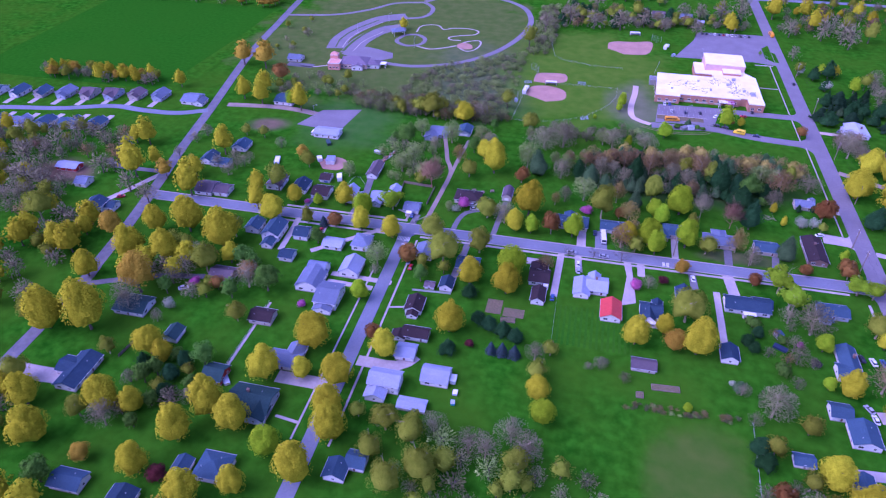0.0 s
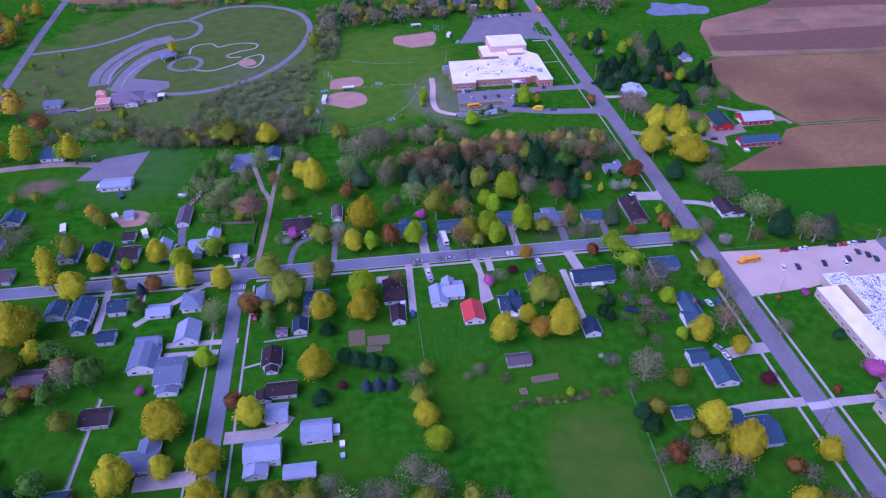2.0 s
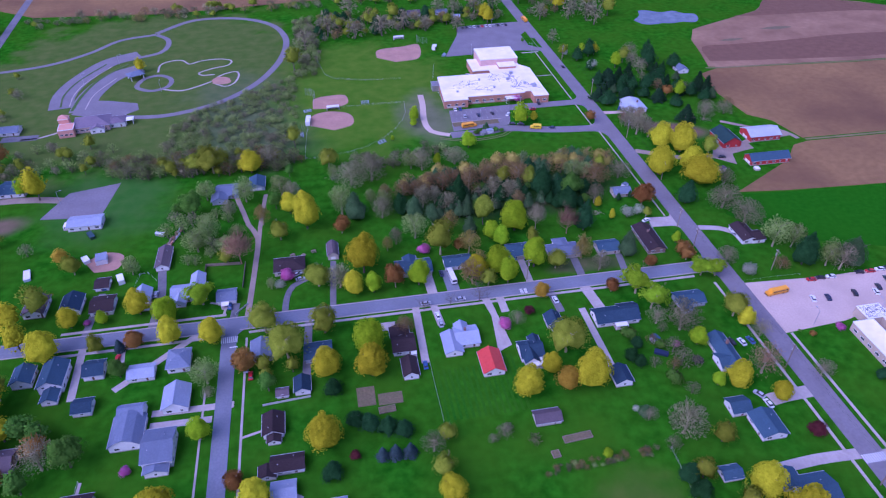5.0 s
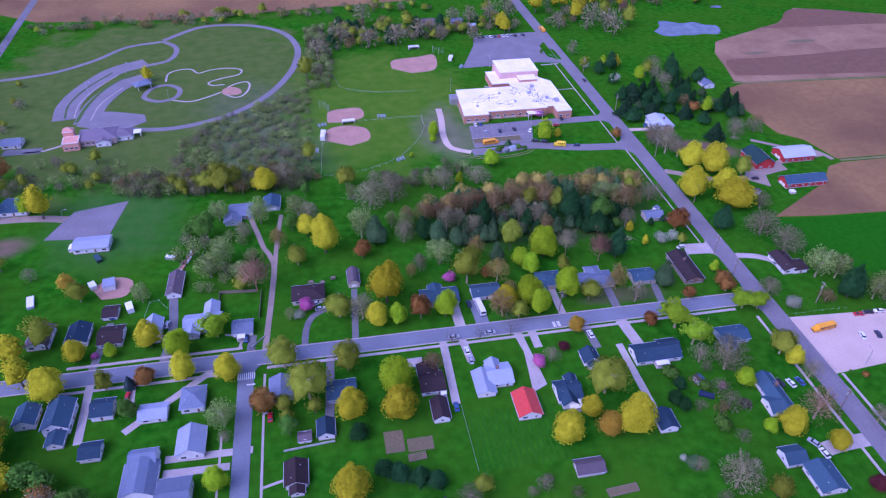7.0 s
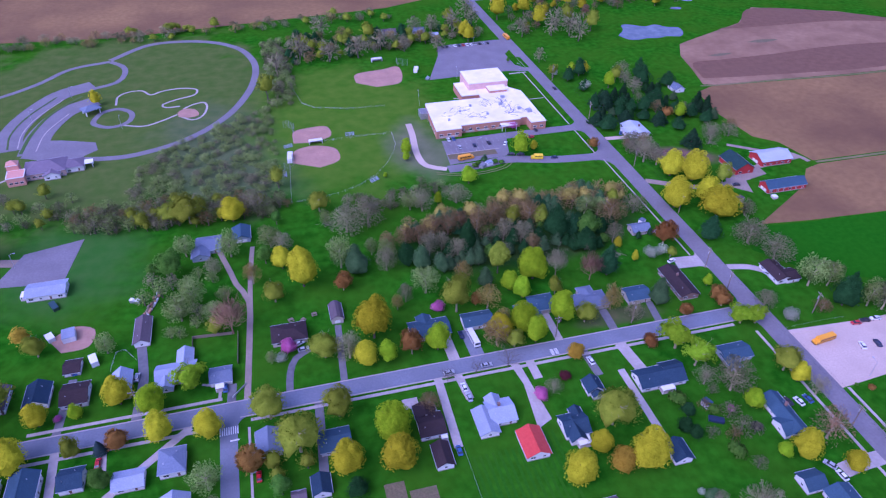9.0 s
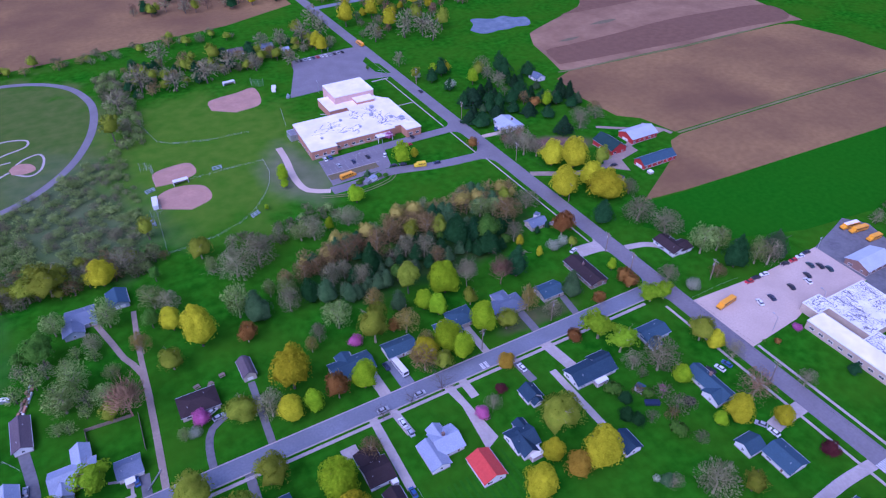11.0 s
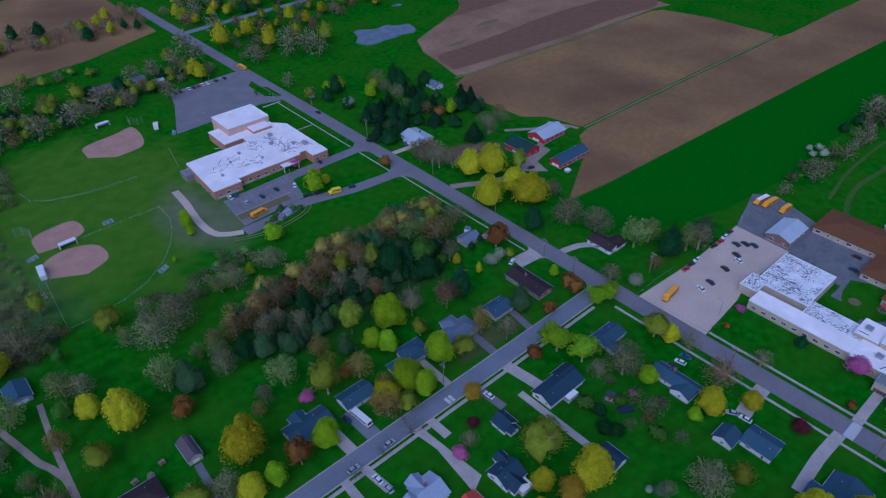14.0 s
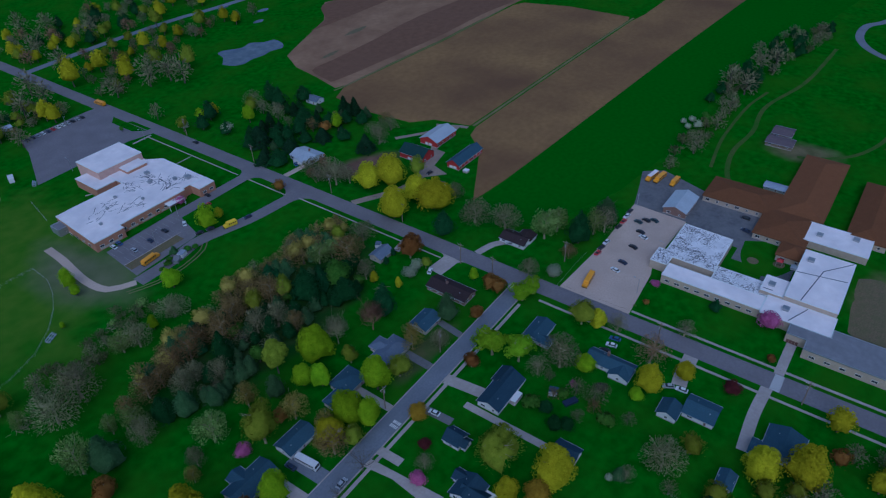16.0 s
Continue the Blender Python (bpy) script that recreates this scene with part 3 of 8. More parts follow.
def flat_building(e, pts, h, wall, roof, base=0.0, parapet=0.16):
    """A flat-roofed volume: walls, the roof sheet, and a coping round it."""
    part("wall", Geo().prism(pts, base, h), wall, e)
    n = len(pts)
    c = Vector((sum(p[0] for p in pts) / n, sum(p[1] for p in pts) / n))
    part("roof", Geo().prism([tuple(c + (Vector(p) - c) * 0.996) for p in pts], h + 0.004, h + 0.08), roof, e)
    g = Geo()
    for i in range(n):
        a, b = Vector(pts[i]), Vector(pts[(i + 1) % n])
        d = (b - a).normalized()
        nr = Vector((d.y, -d.x))
        q = [a - d * 0.08 + nr * 0.1, b + d * 0.08 + nr * 0.1, b + d * 0.08 - nr * 0.22, a - d * 0.08 - nr * 0.22]
        g.prism([tuple(v) for v in q], h - 0.22, h + parapet)
    part("coping", g, TRIM if roof != R_FLATGREY else METAL, e)


def window_row(e, a, b, z, n, frame=None, pane=None):
    """Windows along a wall from a to b in plan, the outside to the right of that way."""
    a, b = Vector(a), Vector(b)
    d = b - a
    turn = math.degrees(math.atan2(d.y, d.x))
    for k in range(n):
        q = a + d * ((k + 0.5) / n)
        w = part("window", frame or WIDE_FRAME, None, e, m=pose(q.x, q.y, z, 0, 0, turn) @ pose(0, -0.02, 0) @ FIT)
        part("pane", pane or WIDE_PANE, None, w)


def ball(n):
    bm = bmesh.new()
    bmesh.ops.create_icosphere(bm, subdivisions=n, radius=1)
    bm.verts.ensure_lookup_table()
    out = [v.co.copy() for v in bm.verts], [tuple(v.index for v in f.verts) for f in bm.faces]
    bm.free()
    return out


BALL_V, BALL_F = ball(2)
LOW_V, LOW_F = ball(1)


# trees: each kind is built a few times, then copied to its places
def crown_geo(rng, R, H, zc, lobes, leaves, size, ragged=0.25, core=0.8, egg=0.2, low=False, sliver=0.0, swell=0.33):
    """Leaves over an uneven egg with swellings and hollows, round a dense inner mass. sliver: how far leaves stretch outwards as twigs."""
    bumps = []
    for _ in range(lobes):
        th, w = rng.uniform(0, math.tau), rng.uniform(-0.8, 1.0)
        q = math.sqrt(1 - w * w)
        bumps.append((Vector((q * math.cos(th), q * math.sin(th), w)), rng.uniform(0.45, 1.0), rng.uniform(0.07, 0.2)))
    lean = Vector((rng.uniform(-0.08, 0.08), rng.uniform(-0.08, 0.08), 0)) * R

    def shell(d):
        """The place of the crown's skin along d, and the way it faces, swelling by swelling."""
        k, face = 0.0, d
        for b, a, w in bumps:
            c = 1 - (1 - d.dot(b)) / w
            if c > 0 and a * math.sqrt(c) > k:
                k = a * math.sqrt(c)
                face = d + (d - b) * 1.3
        k = 1.01 - swell + swell * k
        side = k * (1 - egg * d.z) * (1 if d.z > -0.5 else 0.9)
        up = Vector((face.x, face.y, face.z + egg * 0.8)).normalized()
        return lean * d.z + Vector((d.x * R * side, d.y * R * side, zc + d.z * H * k)), up

    mid = Vector((0, 0, zc))
    g = Geo()
    for k in range(leaves):
        d = Vector((rng.gauss(0, 1), rng.gauss(0, 1), rng.gauss(0.12, 1))).normalized()
        if d.z < -0.3 and ragged < 0.5:
            d.z = -d.z
        skin, face = shell(d)
        p = mid + (skin - mid) * (1 + ragged * 0.14 * rng.random() - rng.random() ** 1.5 * ragged * 1.3)
        n = (face + Vector((rng.gauss(0, 0.42), rng.gauss(0, 0.42), rng.gauss(0.2, 0.42)))).normalized()
        u = n.cross(Vector((rng.gauss(0, 1), rng.gauss(0, 1), rng.gauss(0, 1)))).normalized()
        long = wide = size * rng.uniform(0.6, 1.35)
        if sliver:
            u = (d + Vector((rng.gauss(0, 0.3), rng.gauss(0, 0.3), rng.gauss(0.3, 0.3)))).normalized()
            n = (face - u * face.dot(u) + Vector((0, 0, 0.05))).normalized()
            long, wide = long * sliver, wide * 0.62
        w = n.cross(u)
        i = len(g.v)
        g.v += [tuple(q) for q in (p + u * long, p + w * wide * 0.8, p - u * long, p - w * wide * 0.8)]
        g.f.append((i, i + 1, i + 2, i + 3))
        g.n += [(face * (3.5 if sliver else 1.6) + n).normalized()] * 4
    if core:
        skins = [shell(q.normalized()) for q in (LOW_V if low else BALL_V)]
        g.add([mid + (q - mid) * core * rng.uniform(0.86, 1.06) for q, _ in skins], LOW_F if low else BALL_F)
        g.n += [f for _, f in skins]
    return g


def limbs_geo(rng, h, r, top, reach, n=7, twigs=0):
    """A tapered, slightly bent trunk with limbs, and finer twigs where the crown is bare."""
    g = Geo()
    a, lean = Vector((0, 0, -0.3)), Vector((rng.uniform(-0.06, 0.06), rng.uniform(-0.06, 0.06), 1))
    pts = [a + lean * ((top + 0.3) * k / 4) + Vector((rng.uniform(-0.12, 0.12), rng.uniform(-0.12, 0.12), 0)) * k for k in range(5)]
    for k in range(4):
        g.tube(pts[k], pts[k + 1], r * (1 - 0.2 * k) * (1.35 if k == 0 else 1), r * (1 - 0.2 * (k + 1)), 7)
    for k in range(n):
        b = pts[1] + (pts[4] - pts[1]) * (k + 0.5) / n
        th = k * 2.4 + rng.uniform(-0.4, 0.4)
        up = rng.uniform(0.5, 1.1)
        out = Vector((math.cos(th), math.sin(th), up)).normalized()
        mid = b + out * reach * 0.55
        tip = mid + (out + Vector((0, 0, 0.35))).normalized() * reach * 0.5
        g.tube(b, mid, r * 0.45, r * 0.26, 5).tube(mid, tip, r * 0.26, r * 0.08, 4)
        for q in range(twigs):
            s0 = b + (tip - b) * rng.uniform(0.3, 1.0)
            d = (out + Vector((rng.gauss(0, 0.55), rng.gauss(0, 0.55), rng.gauss(0.35, 0.4)))).normalized()
            s1 = s0 + d * reach * rng.uniform(0.25, 0.55)
            g.tube(s0, s1, r * 0.11, r * 0.04, 3)
            for _ in range(3):
                s2 = s0 + (s1 - s0) * rng.uniform(0.4, 1.0)
                d2 = (d + Vector((rng.gauss(0, 0.6), rng.gauss(0, 0.6), rng.gauss(0.2, 0.4)))).normalized()
                g.tube(s2, s2 + d2 * reach * rng.uniform(0.15, 0.3), r * 0.07, r * 0.03, 3)
    return g


def conifer_geo(rng, H, R, leaves, size):
    g = Geo()
    for k in range(leaves):
        t = rng.random() ** 0.75
        z = H * (0.06 + 0.94 * (1 - t))
        tier = 0.82 + 0.25 * math.cos(t * 34)
        th = rng.uniform(0, math.tau)
        rr = R * t * tier * rng.uniform(0.55, 1.05) * (1 + 0.12 * math.sin(5 * th + 9 * t))
        p = Vector((math.cos(th) * rr, math.sin(th) * rr, z))
        out = Vector((math.cos(th), math.sin(th), -0.35)).normalized()
        side = out.cross(Vector((0, 0, 1))).normalized()
        s = size * rng.uniform(0.7, 1.3)
        tilt = Vector((0, 0, rng.uniform(-0.2, 0.2) * s))
        i = len(g.v)
        g.v += [tuple(q) for q in (p - out * s * 0.4 + tilt, p - side * s * 0.6, p + out * s - tilt, p + side * s * 0.6)]
        g.f.append((i, i + 1, i + 2, i + 3) if side.cross(out).z < 0 else (i + 3, i + 2, i + 1, i))
        g.n += [Vector((math.cos(th) * 0.9, math.sin(th) * 0.9, 0.7)).normalized()] * 4
    return g


TREE_KINDS = {}


def tree_kind(key, n, make, label, category="tree", name="tree"):
    """Meshes for n variants of a kind of tree: trunk and crown."""
    made = []
    for k in range(n):
        rng = random.Random(key + str(k))
        made.append(make(rng))
    TREE_KINDS[key] = (made, label, category, name)


def leafy(leaf, R, h, leaves=1000, size=0.42, lobes=13, hk=1.0, ragged=0.25, bare=0, far=False, sliver=0.0, egg=None, swell=0.33):
    def make(rng):
        H = R * hk
        zc = h * 0.95 - H * 0.95
        tw = limbs_geo(rng, h, R * 0.055, h * 0.66, R * 0.6, 8, bare)
        return tw.mesh("trunk", BARK if not bare else TWIG), crown_geo(rng, R, H, zc, lobes, leaves, size, ragged=ragged, core=0 if ragged > 0.45 else 0.97 - ragged * 0.42, egg=egg if egg is not None else 0.05 if hk < 1 else 0.28, low=far, sliver=sliver, swell=swell).mesh("crown", leaf)
    return make


def fan_geo(rng, R, h, n, size):
    """Fine twigs that rise and spread from the fork of a bare tree."""
    g, fork = Geo(), Vector((0, 0, h * 0.3))
    for _ in range(n):
        th, q = rng.uniform(0, math.tau), rng.random() ** 0.6
        tip = Vector((math.cos(th) * R * q, math.sin(th) * R * q, h * (1.0 - 0.32 * q * q) * rng.uniform(0.72, 1.02)))
        d = tip - fork
        p = fork + d * rng.uniform(0.45, 0.95)
        u = (d.normalized() + Vector((rng.gauss(0, 0.28), rng.gauss(0, 0.28), rng.gauss(0.1, 0.2)))).normalized()
        w = u.cross(Vector((rng.gauss(0, 1), rng.gauss(0, 1), rng.gauss(0, 1)))).normalized() * size * 0.16
        face = Vector((math.cos(th) * q, math.sin(th) * q, 0.9)).normalized()
        s = size * rng.uniform(1.2, 3.0)
        i = len(g.v)
        g.v += [tuple(k) for k in (p - u * s, p - u * s * 0.2 + w, p + u * s, p - u * s * 0.2 - w)]
        g.f.append((i, i + 1, i + 2, i + 3) if u.cross(w).dot(face) < 0 else (i + 3, i + 2, i + 1, i))
        g.n += [face] * 4
    return g


def bare(twig, bud, R, h, leaves=260, size=0.26, twigs=5):
    def make(rng):
        tw = limbs_geo(rng, h, R * 0.036, h * 0.7, R * 0.95, 12 if twigs > 4 else 7, twigs)
        return tw.mesh("trunk", twig), fan_geo(rng, R, h, leaves, size * 1.9).mesh("crown", bud)
    return make


def conifer(leaf, R, h, leaves=900, size=0.55):
    def make(rng):
        return Geo().tube((0, 0, -0.3), (0, 0, h * 0.9), R * 0.09, 0.04, 6).mesh("trunk", BARK), conifer_geo(rng, h, R, leaves, size).mesh("crown", leaf)
    return make


for _key, _n, _make, _label in (
    ("gold", 4, (L_GOLD, 4.0, 10.7, 2700, 0.17, 24, 1.38, 0.25, 0), "broad street tree in golden-green spring leaf"),
    ("lime", 4, (L_LIME, 4.0, 10.4, 2700, 0.17, 23, 1.34, 0.25, 0), "round tree in bright lime-green spring leaf"),
    ("olive", 4, (L_OLIVE, 4.0, 9.4, 2700, 0.15, 26, 1.12, 0.33, 2), "tall tree in thin olive-green spring leaf"),
    ("green", 3, (L_GREEN, 4.0, 9.4, 1900, 0.21, 20, 1.05, 0.35, 0), "tree in fresh green spring leaf"),
    ("sage", 3, (L_SAGE, 4.0, 8.2, 2200, 0.18, 24, 0.95, 0.5, 2), "loose tree in pale grey-green leaf"),
    ("rust", 3, (L_RUST, 4.0, 7.8, 2000, 0.19, 20, 0.95, 0.3, 2), "tree in rust-brown spring leaf"),
    ("amber", 2, (L_AMBER, 4.0, 9.4, 1900, 0.2, 20, 1.12, 0.3, 0), "tree in amber spring leaf"),
    ("olive2", 3, (L_TAN, 4.0, 9.4, 2200, 0.17, 24, 1.12, 0.6, 2), "willowy tree in thin golden-tan leaf"),
    ("sage2", 3, (L_SAGE_D, 4.0, 10.0, 2000, 0.17, 24, 1.45, 0.38, 0), "soft dark grey-green tree"),
    ("bud", 4, (L_BUDRED, 4.0, 8.6, 2400, 0.15, 24, 1.0, 0.6, 3), "woodland tree in soft warm-brown bud"),
    ("mauve", 4, (L_MAUVE, 4.0, 8.6, 2400, 0.14, 24, 1.0, 0.62, 3), "nearly bare grey-mauve tree in first bud"),
    ("spread", 3, (L_SPRING, 4.0, 7.4, 2300, 0.21, 11, 0.9, 0.4, 2), "wide irregular street tree in fresh yellow-green leaf"),
    ("cedar", 3, (L_CEDAR, 4.0, 10.2, 2000, 0.19, 22, 1.45, 0.36, 0), "broad dark blue-green cedar"),
    ("pink", 2, (L_PINK, 4.0, 6.5, 1700, 0.2, 16, 0.8, 0.35, 0), "small redbud in full pink blossom"),
    ("white", 2, (L_WHITE, 4.0, 7.2, 1700, 0.17, 17, 0.85, 0.5, 0), "ornamental tree in white blossom"),
    ("maroon", 2, (L_MAROON, 4.0, 7.0, 1700, 0.2, 16, 0.85, 0.3, 0), "small tree in maroon leaf"),
    ("poplar", 2, (L_OLIVE, 2.6, 10.5, 1900, 0.19, 22, 1.8, 0.25, 0), "narrow upright tree in olive-green leaf"),
    ("bush", 3, (L_GREEN, 2.0, 2.7, 700, 0.18, 11, 0.65, 0.35, 0), "rounded green garden bush"),
    ("scrub", 4, (L_BUD, 3.0, 4.6, 1300, 0.16, 18, 0.7, 0.5, 3), "tangled grey-brown scrub bush in bud"),
    ("scrubgreen", 3, (L_SAGE, 3.0, 4.4, 1300, 0.17, 18, 0.7, 0.45, 2), "loose grey-green scrub bush"),
):
    _bush = _key in ("bush", "scrub", "scrubgreen")
    _name = "scrub_bush" if "scrub" in _key else "bush" if _bush else "tree"
    _sliver = 1.4 if _key in ("bud", "mauve", "scrub", "olive2", "rust") else 1.15 if _key in ("olive", "sage") else 0.0
    _egg = 0.75 if _key in ("cedar", "sage2") else 0.36 if _key in ("gold", "amber") else None
    _swell = 0.55 if _key == "spread" else 0.44 if _key in ("olive", "sage", "green", "olive2") else 0.33
    _soft = _key in ("bud", "mauve", "scrub", "scrubgreen", "sage")
    tree_kind(_key, _n, leafy(*_make, sliver=_sliver, egg=_egg, swell=_swell), _label, "bush" if _bush else "tree", _name)
    for _far, _less, _more in (("far_", 5, 1.65), ("distant_", 10, 2.3)):
        tree_kind(_far + _key, 3, leafy(*_make[:3], _make[3] // _less, _make[4] * _more, _make[5], _make[6], 0.6 if _soft else 0.3, 0, True, _sliver, _egg, _swell), _label)
tree_kind("bare", 4, leafy(L_TWIG, 4.0, 9.0, 2000, 0.125, 26, 1.05, 0.75, 3, False, 1.4, None, 0.4), "nearly bare grey-brown tree in a haze of fine twigs")
tree_kind("barered", 3, leafy(L_RUSTY, 4.0, 9.0, 2000, 0.125, 26, 1.05, 0.75, 3, False, 1.4, None, 0.4), "nearly bare reddish tree in a haze of fine twigs")
tree_kind("fan", 3, bare(TWIG, L_TWIG, 4.0, 9.0, 1700, 0.15), "nearly bare grey-brown tree with first buds")
tree_kind("fanred", 2, bare(TWIG_R, L_RUSTY, 4.0, 9.0, 1600, 0.15), "nearly bare reddish tree with first buds")
tree_kind("twiggy", 2, bare(BARK, L_BUD, 4.0, 7.0, 120, 0.1, 7), "leafless dark street tree with spreading twigs")
tree_kind("pine", 3, conifer(L_PINE, 3.2, 9.0, 1700, 0.42), "dark green conifer with drooping tiers", "conifer", "conifer")
tree_kind("spruce", 2, conifer(L_SPRUCE, 2.6, 6.5, 1300, 0.34), "blue-grey spruce with tiered branches", "conifer", "conifer")
tree_kind("far_bare", 3, leafy(L_TWIG, 4.0, 8.4, 520, 0.25, 24, 1.0, 0.6, 0, True, 1.4), "bare tree")
tree_kind("distant_bare", 3, leafy(L_TWIG, 4.0, 8.4, 230, 0.36, 24, 1.0, 0.6, 0, True, 1.4), "bare tree")
tree_kind("far_barered", 2, leafy(L_RUSTY, 4.0, 8.4, 520, 0.25, 24, 1.0, 0.6, 0, True, 1.4), "bare tree")
tree_kind("distant_barered", 2, leafy(L_RUSTY, 4.0, 8.4, 230, 0.36, 24, 1.0, 0.6, 0, True, 1.4), "bare tree")
tree_kind("far_pine", 3, conifer(L_PINE, 3.2, 8.2, 620, 0.7), "conifer")
tree_kind("distant_pine", 3, conifer(L_PINE, 3.2, 8.2, 330, 0.95), "conifer")
_SIZE = {"bush": 4.0, "scrub": 6.0, "scrubgreen": 6.0, "pine": 6.4, "spruce": 5.2, "poplar": 5.2}
_FIRST = {}
_TURN = random.Random(7)
PLACED, FOOT = [], [(-0.5, -420, 9.5, 430), (-294, -5, 1, 4), (-181, -330, -171, -4)]


def tree(key, x, y, d, tall=1.0):
    """A tree of a kind with its crown d metres across; tall: its height against the usual one."""
    made, label, category, name = TREE_KINDS[key]
    k = _TURN.randrange(len(made))
    s = d / _SIZE.get(key, 8.0)
    PLACED.append((x, y, d))
    m = pose(x, y, 0, 0, 0, _TURN.uniform(0, 360)) @ Matrix.Diagonal((s * _TURN.uniform(1.05, 1.19), s * 1.12, s * (0.3 + 0.72 * tall) * _TURN.uniform(0.95, 1.07), 1))
    if (key, k) in _FIRST:
        first = _FIRST[key, k]
        return copy_thing(first, SCALE @ m @ Matrix.Diagonal((1 / first.scale.x, 1 / first.scale.y, 1 / first.scale.z, 1)))
    e = thing(name, m, label, category, category + "s of the neighbourhood")
    part("trunk", made[k][0], None, e)
    part("crown", made[k][1], None, e)
    _FIRST[key, k] = e
    return e


# vehicles, nose along +x
def profile(pts, y0, y1, inset=0.0):
    """A side outline (x, z) drawn out across y."""
    n = len(pts)
    return Geo().add([(x, y0, z) for x, z in pts] + [(x, y1, z) for x, z in pts],
                     [tuple(range(n)), tuple(range(2 * n - 1, n - 1, -1))] + [(i, n + i, n + (i + 1) % n, (i + 1) % n) for i in range(n)])


CAR_BODY = profile([(-2.2, 0.32), (2.15, 0.32), (2.25, 0.55), (2.1, 0.78), (1.0, 0.95), (-1.75, 0.98), (-2.2, 0.85), (-2.28, 0.55)], -0.88, 0.88)
CAR_GLASS = Geo().add([(-1.85, -0.8, 0.95), (1.15, -0.8, 0.93), (1.15, 0.8, 0.93), (-1.85, 0.8, 0.95), (-1.2, -0.62, 1.4), (0.35, -0.62, 1.4), (0.35, 0.62, 1.4), (-1.2, 0.62, 1.4)],
                      [(0, 1, 5, 4), (1, 2, 6, 5), (2, 3, 7, 6), (3, 0, 4, 7), (4, 5, 6, 7), (3, 2, 1, 0)]).mesh("cabin_glass", GLASS)
CAR_ROOF = Geo().box(-1.25, -0.64, 1.39, 0.4, 0.64, 1.46)
WHEEL = Geo().tube((0, -0.11, 0), (0, 0.11, 0), 0.33, 0.33, 10).mesh("wheel", TYRE)
RIM = Geo().tube((0, -0.125, 0), (0, 0.125, 0), 0.18, 0.18, 8).mesh("rim", METAL)
LAMP = Geo().box(2.12, -0.8, 0.58, 2.27, -0.45, 0.72).mesh("headlight", TRIM)
LAMP2 = Geo().box(2.12, 0.45, 0.58, 2.27, 0.8, 0.72).mesh("headlight", TRIM)
_CARS = {}


def car(x, y, turn, colour, label, long=1.0, z=0.06):
    key = colour.name
    if key not in _CARS:
        _CARS[key] = (CAR_BODY.mesh("body", colour), CAR_ROOF.mesh("car_roof", colour))
    body, roof = _CARS[key]
    e = thing("car", pose(x, y, z, 0, 0, turn) @ FIT @ Matrix.Diagonal((long, 1.0, 1.05, 1)), label, "car", "parked cars")
    part("body", body, None, e)
    part("cabin_glass", CAR_GLASS, None, e)
    part("car_roof", roof, None, e)
    part("headlight", LAMP, None, e)
    part("headlight", LAMP2, None, e)
    for wx in (-1.4, 1.4):
        for wy in (-0.8, 0.8):
            w = part("wheel", WHEEL, None, e, m=pose(wx, wy, 0.33))
            part("rim", RIM, None, w)
    return e




def bus(x, y, turn, colour, label, long=10.5, roof=None, name="school_bus", category="bus", nose=True):
    e = thing(name, pose(x, y, 0.06, 0, 0, turn) @ FIT, label, category, "parked buses")
    a = long / 2
    if nose:
        side = [(-a, 0.5), (a, 0.5), (a + 0.05, 1.1), (a - 0.1, 1.65), (a - 1.5, 1.8), (a - 1.75, 2.75), (-a + 0.15, 2.75), (-a, 2.4)]
    else:
        side = [(-a, 0.4), (a, 0.4), (a + 0.08, 1.3), (a - 0.35, 2.8), (-a + 0.1, 2.8), (-a, 2.4)]
    part("body", profile(side, -1.2, 1.2), colour, e)
    front = a - (1.8 if nose else 0.5)
    part("bus_roof", profile([(-a + 0.1, 2.76), (front, 2.76), (front - 0.25, 2.95), (-a + 0.4, 2.95)], -1.1, 1.1), roof or colour, e)
    n = int((front + a - 0.8) / 1.0)
    for k in range(n):
        wx = -a + 0.5 + k * (front + a - 0.8) / n
        for sy in (-1, 1):
            part("window", Geo().box(wx, sy * 1.2 - 0.02, 1.75, wx + 0.8, sy * 1.2 + 0.02, 2.45), GLASS, e)
    part("windscreen", Geo().add([(front + 0.06, -1.05, 1.85), (front + 0.06, 1.05, 1.85), (front - 0.1, 1.05, 2.65), (front - 0.1, -1.05, 2.65)], [(0, 1, 2, 3)]) if nose
         else Geo().add([(a + 0.02, -1.05, 1.5), (a + 0.02, 1.05, 1.5), (a - 0.26, 1.05, 2.6), (a - 0.26, -1.05, 2.6)], [(0, 1, 2, 3)]), GLASS, e)
    part("rub_rail", Geo().box(-a, -1.23, 1.3, front, 1.23, 1.38).box(-a, -1.23, 0.85, front, 1.23, 0.92), TYRE, e)
    part("bumper", Geo().box(a - 0.05, -1.15, 0.4, a + 0.2, 1.15, 0.7).box(-a - 0.15, -1.15, 0.4, -a + 0.05, 1.15, 0.7), TYRE, e)
    for wx in (-a * 0.55, a * 0.72):
        for wy in (-1.05, 1.05):
            w = part("wheel", WHEEL, None, e, m=pose(wx, wy, 0.45) @ Matrix.Diagonal((1.4, 1.3, 1.4, 1)))
            part("rim", RIM, None, w)
    return e


